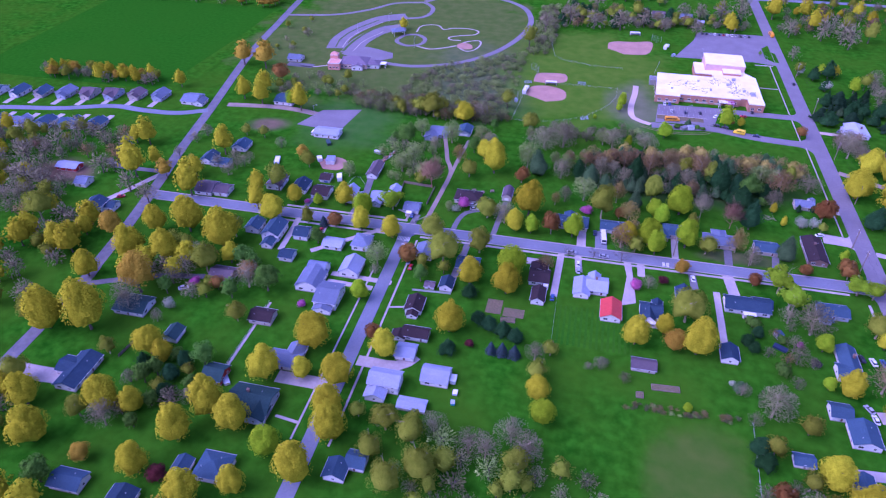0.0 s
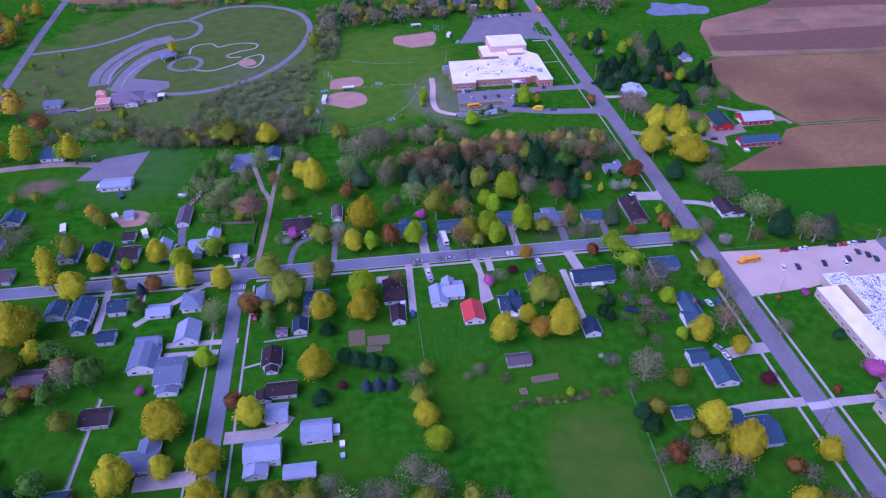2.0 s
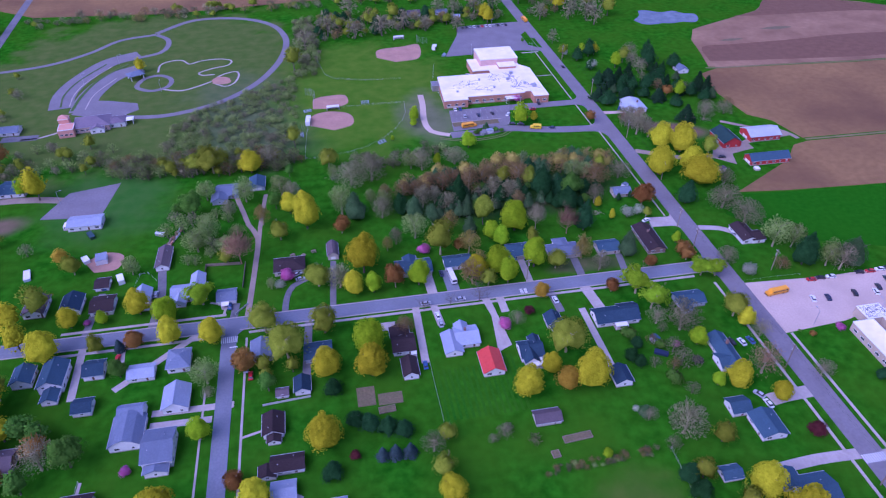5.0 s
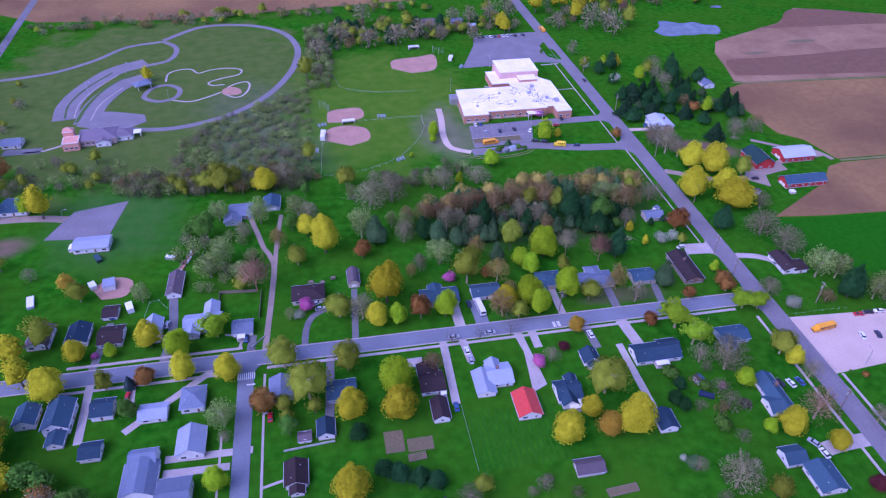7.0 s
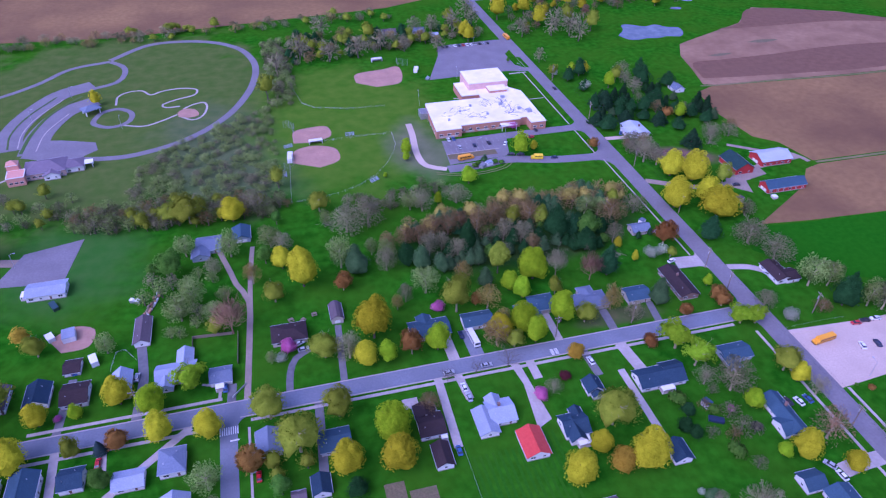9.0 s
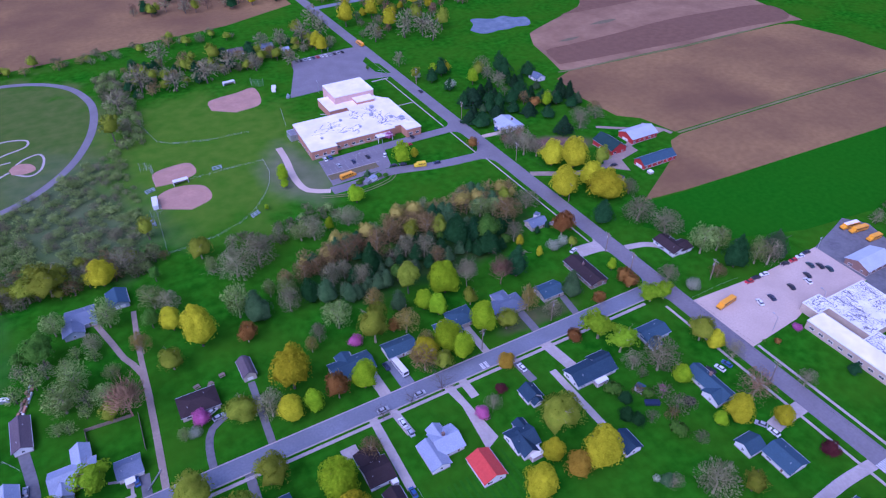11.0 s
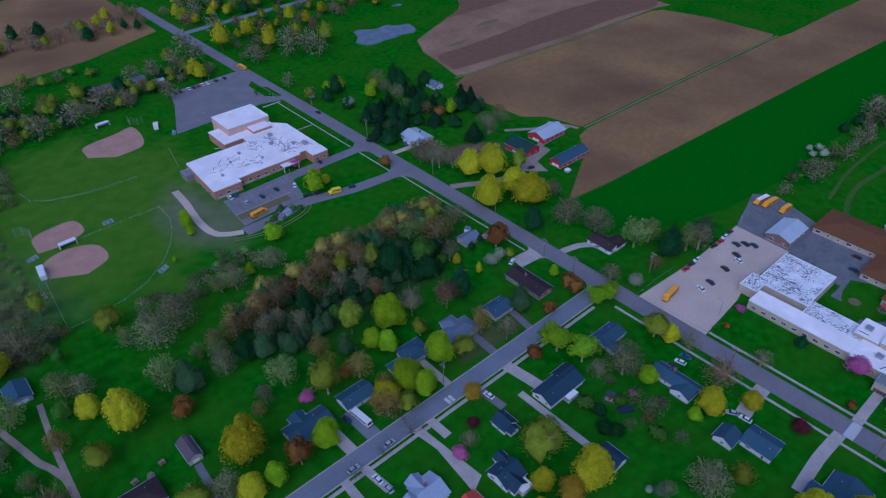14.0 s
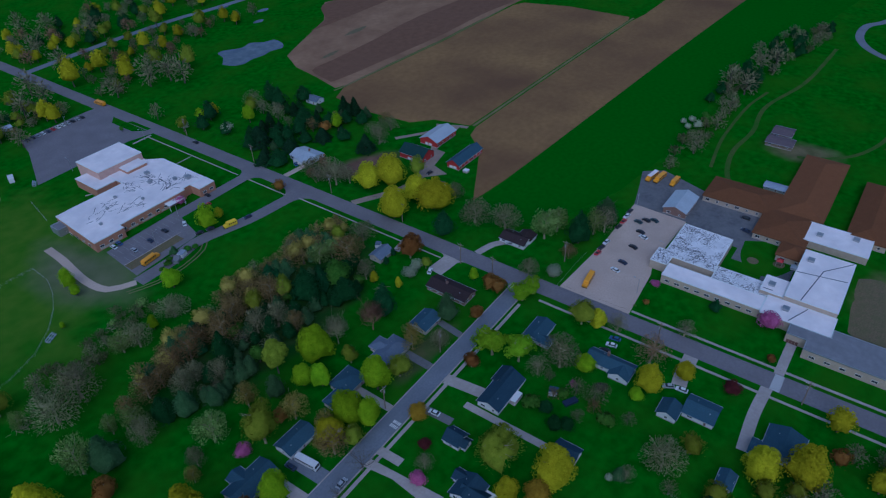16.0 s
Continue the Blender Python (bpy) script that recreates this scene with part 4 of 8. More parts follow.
def fence(pts, label, h=1.2, mat_=None, rails=2, gap=3.0, name="fence", mesh_fill=False):
    """Posts along a plan line, with rails between them."""
    e = thing(name, pose(*pts[0], 0), label, "fence", "fences")
    h *= 0.85
    o = Vector(pts[0])
    mt = mat_ or METAL
    for a, b in zip(pts, pts[1:]):
        a, b = Vector(a) - o, Vector(b) - o
        n = max(1, int((b - a).length / gap))
        for k in range(n + 1):
            q = a + (b - a) * k / n
            if k < n or b == Vector(pts[-1]) - o:
                part("post", Geo().tube((q.x, q.y, -0.2), (q.x, q.y, h), 0.04, 0.04, 5), mt, e)
        for r in range(rails):
            z = h * (1 - 0.45 * r) - 0.05
            part("rail", Geo().tube((a.x, a.y, z), (b.x, b.y, z), 0.02, 0.02, 4), mt, e)
    return e


def board_fence(a, b, label, h=1.6, mt=None, w=0.09):
    """A close-boarded fence from a to b."""
    e = thing("fence", pose(*a, 0), label, "fence", "fences")
    h *= 0.85
    d = Vector(b) - Vector(a)
    L, turn = d.length, math.degrees(math.atan2(d.y, d.x))
    n = int(L / 2.4) + 1
    for k in range(n + 1):
        u = L * k / n
        part("post", Geo().box(u - 0.06, -0.06, -0.2, u + 0.06, 0.06, h + 0.1), mt or WOOD, e, m=pose(0, 0, 0, 0, 0, turn))
    for k in range(n):
        u0, du = L * k / n, L / n / 8
        face = [(u0 + du * (q + e) + (0.01 if e == 0 else -0.01), -w / 2 + 0.03 * (q % 2)) for q in range(8) for e in (0, 1)]
        g = Geo().prism(face + [(u0 + L / n - 0.01, w / 2), (u0 + 0.01, w / 2)], 0.08, h)
        part("panel", g, mt or WOOD, e, m=pose(0, 0, 0, 0, 0, turn))
    return e


def utility_pole(x, y, turn=0, h=9.6):
    e = thing("utility_pole", pose(x, y, 0, 0, 0, turn), "weathered wooden utility pole with crossarm beside the road", "pole", "utility poles")
    part("pole", Geo().tube((0, 0, -0.4), (0, 0, h), 0.19, 0.13, 8), WOOD, e)
    part("crossarm", Geo().box(-1.3, -0.07, h - 1.0, 1.3, 0.07, h - 0.84).box(-0.9, -0.06, h - 1.9, 0.9, 0.06, h - 1.76), WOOD, e)
    for k in (-1.15, -0.5, 0.5, 1.15):
        part("insulator", Geo().tube((k, 0, h - 0.84), (k, 0, h - 0.62), 0.06, 0.05, 6), TRIM, e)
    part("transformer", Geo().tube((0.32, 0, h - 3.0), (0.32, 0, h - 2.1), 0.24, 0.24, 9), METAL, e)
    return e


# ---- ground, roads and fields ----
def sheet(name, pts, z, material, label, category, thick=0.06):
    return structure(name, Geo().prism(pts, z - thick, z), material, label, category)


def rect(x0, y0, x1, y1):
    return [(x0, y0), (x1, y0), (x1, y1), (x0, y1)]


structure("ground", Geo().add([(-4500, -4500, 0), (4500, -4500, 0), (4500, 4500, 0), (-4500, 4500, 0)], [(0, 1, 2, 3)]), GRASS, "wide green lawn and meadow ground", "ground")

# fields
sheet("field_crop", [(39, 43), (60, 41), (88.6, 39.6), (140, 37.2), (198, 34.4), (253, 31.8), (301, 29), (345, 26.5), (520, 14), (520, -60), (330, -30), (205, -8), (120, -9), (80, -4), (40, 10), (24, 30)], 0.03, CROP, "smooth dark green young crop field", "field", 0.03)
sheet("field_ploughed", [(38, 44.5), (60, 42), (88.6, 40.4), (140, 37.9), (198, 35.1), (253, 32.5), (301, 29.6), (345, 27), (520, 14.5), (520, 70), (384, 73), (366, 74.4), (301, 75), (284, 77.4), (199, 79.6), (113, 81), (96, 81), (87, 78.5), (76, 66), (62, 58)], 0.05, SOIL, "brown ploughed field strip", "field")
sheet("field_soil", [(95.5, 84.3), (113, 84), (199, 82.6), (284, 80), (290.5, 82), (290, 127), (281, 160), (272, 164), (236, 165), (184.7, 165.6), (144, 168.6), (111.5, 170.6), (96, 171.5), (83.5, 166), (79.5, 139), (81.8, 112.6), (91, 104)], 0.05, SOIL, "broad brown ploughed field with damp patches", "field")
sheet("field_dry", [(92.8, 175), (99, 173), (144, 171), (184.7, 168), (236, 167.3), (284, 165), (294, 162), (297, 190), (300, 208), (295, 241), (262, 268), (205, 290), (175, 262), (121, 239), (113, 235), (103, 217), (98.5, 196)], 0.055, SOIL_PALE, "pale dry ploughed field", "field")
sheet("field_damp", [tuple(p) for p in smooth_line([(98, 183), (112, 180.5), (144, 177.5), (190, 173.4), (244, 172.4), (290, 170), (297, 198), (243, 207), (204, 209), (168, 206.4), (124, 205.5), (104, 204.5), (98, 183)], 6)], 0.06, SOIL_DARK, "darker damp band of ploughed soil", "field", 0.02)
sheet("field_damp_2", [tuple(p) for p in smooth_line([(153, 254), (194, 252), (247, 250), (293, 240), (262, 266), (205, 288), (176, 262), (153, 254)], 6)], 0.06, SOIL_DARK, "darker damp corner of ploughed soil", "field", 0.02)
sheet("field_wet", [tuple(p) for p in smooth_line([(120, 213), (128, 211), (138, 213.5), (129, 215), (120, 213)], 2)], 0.065, MULCH, "wet dark hollow in the ploughed soil", "field", 0.02)
sheet("field_wet_2", [tuple(p) for p in smooth_line([(158, 228), (170, 225), (182, 228), (170, 230.5), (158, 228)], 2)], 0.065, MULCH, "wet dark hollow in the ploughed soil", "field", 0.02)
sheet("field_north", [(-330, 338), (-240, 330), (-150, 340), (-60, 350), (-5, 372), (-5, 520), (-420, 520), (-420, 400)], 0.05, SOIL, "distant brown ploughed field", "field")
sheet("field_west", [(-480, 100), (-352, 100), (-345, 200), (-345, 250), (-480, 250)], 0.03, CROP, "dark green crop field", "field", 0.03)
structure("field_track", ribbon([(96, 82.8), (113, 82.4), (151, 82), (199, 81), (254, 79.9), (290, 78.5)], 1.5, 0.07), STRIP, "pale grassy strip between the ploughed fields", "verge")
structure("field_track_2", ribbon([(199, 80.2), (254, 78.9), (292, 77.4)], 0.9, 0.066), GRASS, "green grass edge between the ploughed fields", "verge")
structure("field_edge", ribbon([(90, 173.5), (99, 172.2), (144, 169.9), (184.7, 166.9), (236, 166.2), (262, 166)], 1.3, 0.07), STRIP, "pale grassy track between the fields", "verge")
structure("field_headland", ribbon([(99, 176.5), (112, 175.5), (144, 173.2), (184.7, 170.2), (240, 169)], 3.6, 0.062), SOIL_PALE, "pale trodden headland of the field", "field")
structure("field_path", ribbon([(64, 108), (78, 98), (90, 92), (93, 84)], 2.4, 0.09), FARM, "grey farm track", "path")
_pond = [(81, 259), (84, 251), (90, 248.5), (98, 250), (106, 248.6), (113, 250.5), (121, 247.8), (127, 254), (129, 264), (122, 266), (116, 273), (107, 271), (98, 277), (92, 277), (89, 268), (81, 259)]
sheet("pond", [tuple(p) for p in smooth_line(_pond, 3)], 0.05, WATER, "grey-blue pond with still water", "pond", 0.04)

for _i, (_x, _y, _r) in enumerate([(157, 350, 6), (149, 301, 4.5), (168, 317, 5)]):
    sheet("pond_%d" % (_i + 2), [tuple(p) for p in smooth_line([(_x + _r * (1 + 0.3 * math.sin(3 * k)) * math.cos(k), _y + _r * 0.6 * math.sin(k)) for k in (0, 1, 2, 3, 4, 5, 6.283)], 2)], 0.05, WATER, "small pale pond in the grass", "pond", 0.04)
# streets
ROADX = 4.5
structure("road_school", Geo().prism(rect(ROADX - 3.7, -420, ROADX + 3.7, 430), 0.0, 0.08), LOT, "worn grey-mauve asphalt road", "road")
structure("road_main", Geo().prism(rect(-294, -3.6, ROADX - 3.7, 2.4), 0.0, 0.084), ASPHALT, "straight pale grey asphalt street", "road")
structure("road_side", Geo().prism(rect(-178.8, -330, -173.9, -3.6), 0.0, 0.08), ASPHALT, "pale grey asphalt side street", "road")
structure("road_west", ribbon([(-284, -330), (-285, -92), (-288, -45), (-295, 0), (-303, 40), (-311, 86), (-325, 163), (-331, 222), (-336, 275), (-345, 400)], 5.0, 0.09), ASPHALT_OLD, "grey asphalt road with shallow bends", "road")
structure("road_estate", ribbon([(-311, 82), (-326, 75), (-345, 74), (-365, 75), (-392, 66), (-425, 60), (-520, 40)], 4.6, 0.10), ASPHALT, "curving grey estate street", "road")
structure("road_far", ribbon([(4, 354), (38, 356), (77, 358), (123, 357), (157, 352), (260, 345)], 6, 0.11), ASPHALT, "distant grey road", "road")
for _i, (_x0, _y0, _x1, _y1) in enumerate([(-173.0, -3.95, 0.7, -3.6), (-294, 2.4, 0.7, 2.72), (-290, -3.95, -179.5, -3.6)]):
    structure("kerb_%d" % (_i + 1), Geo().box(_x0, _y0, 0, _x1, _y1, 0.2), CONCRETE, "pale concrete kerb", "kerb")



def fillet(name, x, y, r, sx, sy, z, material):
    """The rounded corner between two roads that meet at (x, y), opening towards sx, sy."""
    arc = [(x + sx * (r - r * math.sin(a)), y + sy * (r - r * math.cos(a))) for a in (k * math.pi / 16 for k in range(9))]
    pts = [(x, y), *arc]
    area = sum(p[0] * q[1] - q[0] * p[1] for p, q in zip(pts, pts[1:] + pts[:1]))
    return structure(name, Geo().prism(pts if area > 0 else pts[::-1], 0.0, z), material, "rounded paved corner where two roads meet", "road")


for _i, (_x, _y, _r, _sx, _sy, _m) in enumerate([
    (0.8, 115.7, 7, -1, 1, LOT), (0.8, 109.6, 7, -1, -1, LOT), (0.8, 146, 5, -1, 1, LOT), (0.8, 140.2, 5, -1, -1, LOT), (0.8, 2.4, 5, -1, 1, ASPHALT),
    (0.8, -3.6, 5, -1, -1, ASPHALT), (-173.9, -3.6, 4, 1, -1, ASPHALT), (-178.8, -3.6, 4, -1, -1, ASPHALT), (0.8, 32.2, 2.5, -1, 1, CONCRETE), (0.8, 25.8, 2.5, -1, -1, CONCRETE),
]):
    fillet("road_corner_%d" % (_i + 1), _x, _y, _r, _sx, _sy, 0.0925 + 0.0005 * _i, _m)

# pavements: slabs with open joints
SLABS = {}


def pavement(name, a, b, w=1.4, slab=1.5):
    """A row of concrete slabs from a to b, of which one mesh is shared."""
    d = Vector(b) - Vector(a)
    n = max(1, round(d.length / slab))
    L = d.length / n
    turn = math.degrees(math.atan2(d.y, d.x))
    base = structure(name, Geo().box(0, -w / 2 + 0.02, 0, d.length, w / 2 - 0.02, 0.05), GRAVEL, "pale concrete pavement along the street", "pavement")
    base.matrix_world = SCALE @ pose(*a, 0, 0, 0, turn)
    if n <= 300:
        key = (round(L, 2), w)
        if key not in SLABS:
            SLABS[key] = Geo().box(-L / 2 + 0.03, -w / 2, 0.0, L / 2 - 0.03, w / 2, 0.11).mesh("slab", CONCRETE)
        for k in range(n):
            part("slab", SLABS[key], None, base, m=pose((k + 0.5) * L, 0, 0.006 * (k % 3)))
    return base


structure("road_drive_south", ribbon([(-76, 118.2), (-60, 118.5), (-48, 120.5), (-38, 118.5), (-25, 115), (-10, 113.2), (0.8, 112.5)], 6.2, 0.07), LOT, "grey school drive curving to the road", "drive")
structure("road_drive_north", Geo().prism([(-74, 122), (-44, 124), (-40, 140), (0.8, 140.2), (0.8, 146), (-40, 146.2), (-72, 145)], 0.0, 0.066), LOT, "grey school car park and drive", "drive")
structure("parking_school", Geo().prism([(-60, 218), (-12, 220), (0.8, 217), (0.8, 222), (-4, 228), (-4, 246), (0.8, 252), (0.8, 270), (-4, 270.5), (-42, 268), (-46, 252)], 0.0, 0.07), LOT, "wide grey-mauve asphalt car park", "car park")
structure("path_track", ribbon([(-84, 167), (-84.6, 155), (-86.8, 136), (-85, 124), (-76.5, 118.6)], 3.2, 0.06), GRAVEL, "pale gravel service track", "path")
structure("path_worn", ribbon([(-82, 117), (-72, 113), (-60, 112.5), (-50, 115), (-46, 119)], 0.5, 0.03, 0.02), STRIP, "thin worn wheel track in the grass", "path")
structure("path_worn_2", ribbon([(-82, 115.4), (-72, 111.4), (-60, 110.9), (-49, 113.6), (-44.5, 118)], 0.5, 0.03, 0.02), STRIP, "thin worn wheel track in the grass", "path")
structure("parking_east", Geo().prism([(8.2, -12.5), (8.2, -38.8), (32, -37), (40, -35), (72, -36), (73, -13.5), (40, -14.5)], 0.0, 0.09), GRAVEL, "wide pale concrete car park", "car park")
structure("yard_east", Geo().prism([(72, -36), (66, -40), (66, -58), (58, -58), (58, -70), (50, -70), (50, -79), (72, -79), (92, -60), (98, -36), (106, -14), (100, -6), (90, -9), (73, -13.5)], 0.0, 0.06), ASPHALT_OLD, "dark patched asphalt school yard", "yard")
structure("lot_chapel", Geo().prism([(-257.6, 77.3), (-233.4, 74.5), (-229.8, 101.1), (-250.4, 96)], 0.0, 0.07), LOT, "pale asphalt hall car park", "car park")
structure("drive_hall", ribbon([(-304, 91), (-278, 94), (-262, 93), (-249, 90)], 4.5, 0.06), FARM, "grey gravel drive to the hall", "drive")

# the oval park road and the chapel's car park
_oval = [(-246, 170), (-231, 166.5), (-215, 167), (-193, 177), (-174, 198), (-161.5, 227), (-156.6, 256), (-159, 277), (-166.6, 294.6), (-181.8, 308), (-202, 314), (-222, 311), (-241, 291)]
structure("road_oval", ribbon(_oval, 3.9, 0.07), LOT, "grey park road in a wide oval", "road")
structure("road_oval_west", ribbon([(-241, 289), (-262, 282), (-277, 263), (-298, 247), (-330, 239)], 3.2, 0.074), LOT, "grey park road", "road")
structure("road_oval_loop", ribbon([(-241, 289), (-232.5, 279), (-230.6, 267), (-234, 256), (-246, 250)], 3.2, 0.078), LOT, "grey park road loop", "road")
structure("parking_chapel", ribbon([(-275, 184), (-277, 202), (-273, 222), (-262, 245), (-246, 255)], 12.5, 0.07), LOT, "curved grey car park", "car park")
structure("parking_chapel_2", ribbon([(-263.5, 178), (-263, 200), (-255.5, 222.5), (-242, 233)], 12.5, 0.075), LOT, "curved grey car park", "car park")
structure("parking_chapel_3", Geo().prism([(-268, 176), (-246, 166), (-234, 176), (-236, 184), (-252, 190), (-262, 192)], 0.0, 0.08), LOT, "grey forecourt", "car park")
for _i, (_p, _w) in enumerate([([(-275.5, 186), (-277.3, 202), (-273.4, 221), (-263, 243)], 0.9), ([(-271, 186), (-272, 202), (-268.4, 219), (-259, 239)], 0.5), ([(-262, 181), (-261, 200), (-253.4, 220)], 0.6), ([(-268.6, 180), (-267.4, 200), (-262, 222), (-250, 241)], 1.6)]):
    structure("car_park_island_%d" % (_i + 1), ribbon(_p, _w, 0.16 + 0.004 * _i, 0.16), GRASS_DRY if _w > 0.8 else CONCRETE, "narrow kerbed strip in the curved car park", "kerb")
structure("road_circle", ribbon([(-240, 209), (-237, 217), (-229, 220), (-222, 213), (-223, 203), (-231, 199), (-239, 204), (-240, 209)], 2.8, 0.085, step=1.5), LOT, "small grey turning circle", "road")
structure("path_garden", ribbon([(-227, 201), (-215.5, 196.5), (-207, 200), (-199, 206)], 1.2, 0.06, step=1.5), CONCRETE, "pale garden path", "path")
structure("path_garden_2", ribbon([(-231, 225), (-231, 236), (-226, 241), (-219, 241), (-214, 234.5), (-208, 238), (-198, 239.5), (-190, 236), (-191, 229), (-200, 225), (-207, 220), (-205, 216), (-198, 216)], 1.1, 0.06, step=1.5), CONCRETE, "winding pale garden path", "path")
structure("path_garden_3", ribbon([(-198, 204), (-191, 198), (-186, 202), (-184, 212), (-186, 218), (-192, 216), (-196, 212)], 1.1, 0.06, step=1.5), CONCRETE, "looped pale garden path", "path")
sheet("plaza", [tuple(p) for p in smooth_line([(-199, 208), (-196, 212), (-190, 210), (-188, 203), (-193, 201), (-198, 203)], 2)], 0.07, CLAY, "round pink paved garden plaza", "plaza")
structure("path_chapel", ribbon([(-286, 151.5), (-277, 152), (-267, 158)], 1.3, 0.06), CONCRETE, "pale footpath", "path")
structure("drive_north_west", Geo().prism(rect(-295, 150, -278, 155.5), 0.0, 0.06), ASPHALT_OLD, "grey house drive", "drive")
structure("road_loop_east", ribbon([(420, -80), (370, -66), (352, -56), (327, -56), (307, -66), (299, -82), (330, -96), (420, -96)], 5, 0.07), ASPHALT, "distant grey loop road", "road")

# ball fields
sheet("infield_1", [tuple(p) for p in smooth_line([(-145, 141), (-143.5, 152), (-134, 155.5), (-124, 150.5), (-123.5, 139), (-133, 134)], 2)], 0.03, CLAY, "pink clay ball-field infield", "infield", 0.02)
sheet("infield_2", [tuple(p) for p in smooth_line([(-143, 160), (-142, 172), (-133, 175), (-125, 174), (-124.5, 163.5), (-134, 159)], 2)], 0.03, CLAY, "pink clay ball-field infield", "infield", 0.02)
sheet("infield_3", [tuple(p) for p in smooth_line([(-102, 224), (-100, 236), (-84, 239.5), (-73.5, 241), (-76.5, 219.5), (-91, 215.5)], 2)], 0.03, CLAY, "pink clay ball-field infield", "infield", 0.02)
sheet("mound_patch", [(-101, 228), (-90, 228), (-90, 231), (-101, 231)], 0.035, CLAY, "worn clay patch", "infield", 0.02)

# drives of the houses: x0, y0, x1, y1, material
for _i, (_a, _w, _m) in enumerate([
    ([(-112.9, -3.9), (-113.6, -30)], 2.6, CONCRETE), ([(-106.4, -3.9), (-105.4, -14)], 2.6, CONCRETE),
    ([(-82.4, -3.9), (-82.2, -11.5)], 2.8, CONCRETE), ([(-63.6, -3.9), (-63, -15)], 2.8, ASPHALT_OLD), ([(-50.4, -3.9), (-48.8, -17)], 4.0, CONCRETE),
    ([(-55.4, -14.5), (-55.2, -44)], 2.4, CONCRETE), ([(-105.6, 2.7), (-106, 14)], 3.6, CONCRETE), ([(-69.2, 2.7), (-69.1, 16)], 2.6, CONCRETE),
    ([(-49.2, 2.7), (-48.7, 13)], 3.0, ASPHALT_OLD), ([(-32.2, 2.7), (-30.8, 12.5)], 2.6, ASPHALT_OLD), ([(-97.8, 2.7), (-98.2, 15)], 4.6, ASPHALT),
    ([(-158, 2.7), (-157.3, 10), (-155, 16), (-149, 19.5)], 2.2, ASPHALT_OLD), ([(-141.3, 2.7), (-139.8, 28)], 2.2, ASPHALT_OLD),
    ([(-170.7, 2.7), (-169, 30), (-168.6, 48), (-172.5, 58), (-174.6, 66), (-178.5, 80)], 2.0, FARM), ([(-168.4, 36), (-167.6, 60), (-166, 80)], 1.7, FARM),
    ([(-202.4, 2.7), (-201.5, 18), (-203.5, 36)], 3.0, ASPHALT_OLD), ([(-175.4, 2.7), (-174.9, 10)], 2.6, ASPHALT_OLD), ([(-224, 2.7), (-222.5, 24)], 2.4, ASPHALT_OLD),
    ([(0.8, -63), (-8, -63.3), (-13, -64)], 4.5, CONCRETE), ([(0.8, -86), (-12, -85.6), (-26, -86.5)], 3.4, CONCRETE), ([(8.2, -87.5), (28, -87.6)], 3.0, CONCRETE),
    ([(0.8, 29), (-10, 30)], 6.5, CONCRETE), ([(0.8, 51), (-8, 50)], 3.0, CONCRETE), ([(8.2, 23), (16, 21), (20, 18)], 3.0, CONCRETE), ([(8.2, 87), (30, 76), (50, 76)], 3.6, FARM),
    ([(8.2, 128), (20, 127)], 3.0, GRAVEL), ([(-173.2, -36), (-197, -35.4)], 2.4, CONCRETE), ([(-179.3, -40.5), (-197, -40)], 2.4, CONCRETE),
    ([(-173.2, -76), (-160, -75.6), (-155, -70)], 4.4, CONCRETE), ([(-179.3, -88.2), (-196, -88.2)], 5.0, CONCRETE), ([(-187, -3.9), (-210, -24)], 2.4, CONCRETE), ([(-210.8, -3.9), (-209.6, -17)], 2.4, CONCRETE),
    ([(-223.2, -3.9), (-222, -26)], 2.4, CONCRETE), ([(-284, -104), (-268, -104), (-258, -103)], 6.0, CONCRETE), ([(-285, -62), (-262, -52), (-243, -48)], 2.8, ASPHALT_OLD),
    ([(-299, 17), (-312, -10), (-318, -8)], 3.0, CONCRETE), ([(-299, 18), (-324, 18), (-332, 24)], 3.0, ASPHALT_OLD), ([(-150, -4), (-151.5, -30)], 2.6, ASPHALT_OLD),
]):
    structure("drive_%d" % (_i + 1), ribbon(_a, _w, 0.062 + 0.0004 * _i, 0.06), _m, "short house drive", "drive")
sheet("drive_apron", [(-88.9, -3.9), (-87.6, -12.6), (-88.4, -20.4), (-89.4, -29.6), (-84.2, -27.2), (-85.2, -14), (-86.0, -3.9)][::-1], 0.085, CONCRETE, "pale concrete apron before a red-roofed garage", "drive")
sheet("yard_farm", [(42, 74), (50, 66.5), (53, 76), (66, 79), (66, 84), (92, 88), (88, 100), (60, 84), (56, 92), (48, 86)], 0.06, FARM, "grey gravel farmyard", "yard")
sheet("garden_bed", rect(-136.5, -44, -131, -36.5), 0.05, MULCH, "bare vegetable bed", "garden bed")
sheet("garden_bed_2", rect(-130.2, -44.5, -122.8, -40), 0.05, MULCH, "bare vegetable bed with pale stones", "garden bed")
sheet("bare_patch", [tuple(p) for p in smooth_line([(-233, 44), (-226, 49), (-219, 46), (-220, 38), (-228, 37)], 2)], 0.04, CLAY, "pink bare soil patch behind the houses", "soil")
sheet("bare_patch_4", [tuple(p) for p in smooth_line([(30, -110), (50, -118), (62, -108), (58, -100), (40, -101)], 3)], 0.03, MULCH, "worn bare earth beside the school", "soil")
for _k in range(14):
    structure("mown_stripe_%d" % (_k + 1), Geo().box(-111 + 1.9 * _k, -54, 0, -111 + 1.9 * _k + 0.85, -31 if _k > 7 else -34, 0.012), MOWN, "mown stripe in the lawn", "lawn")
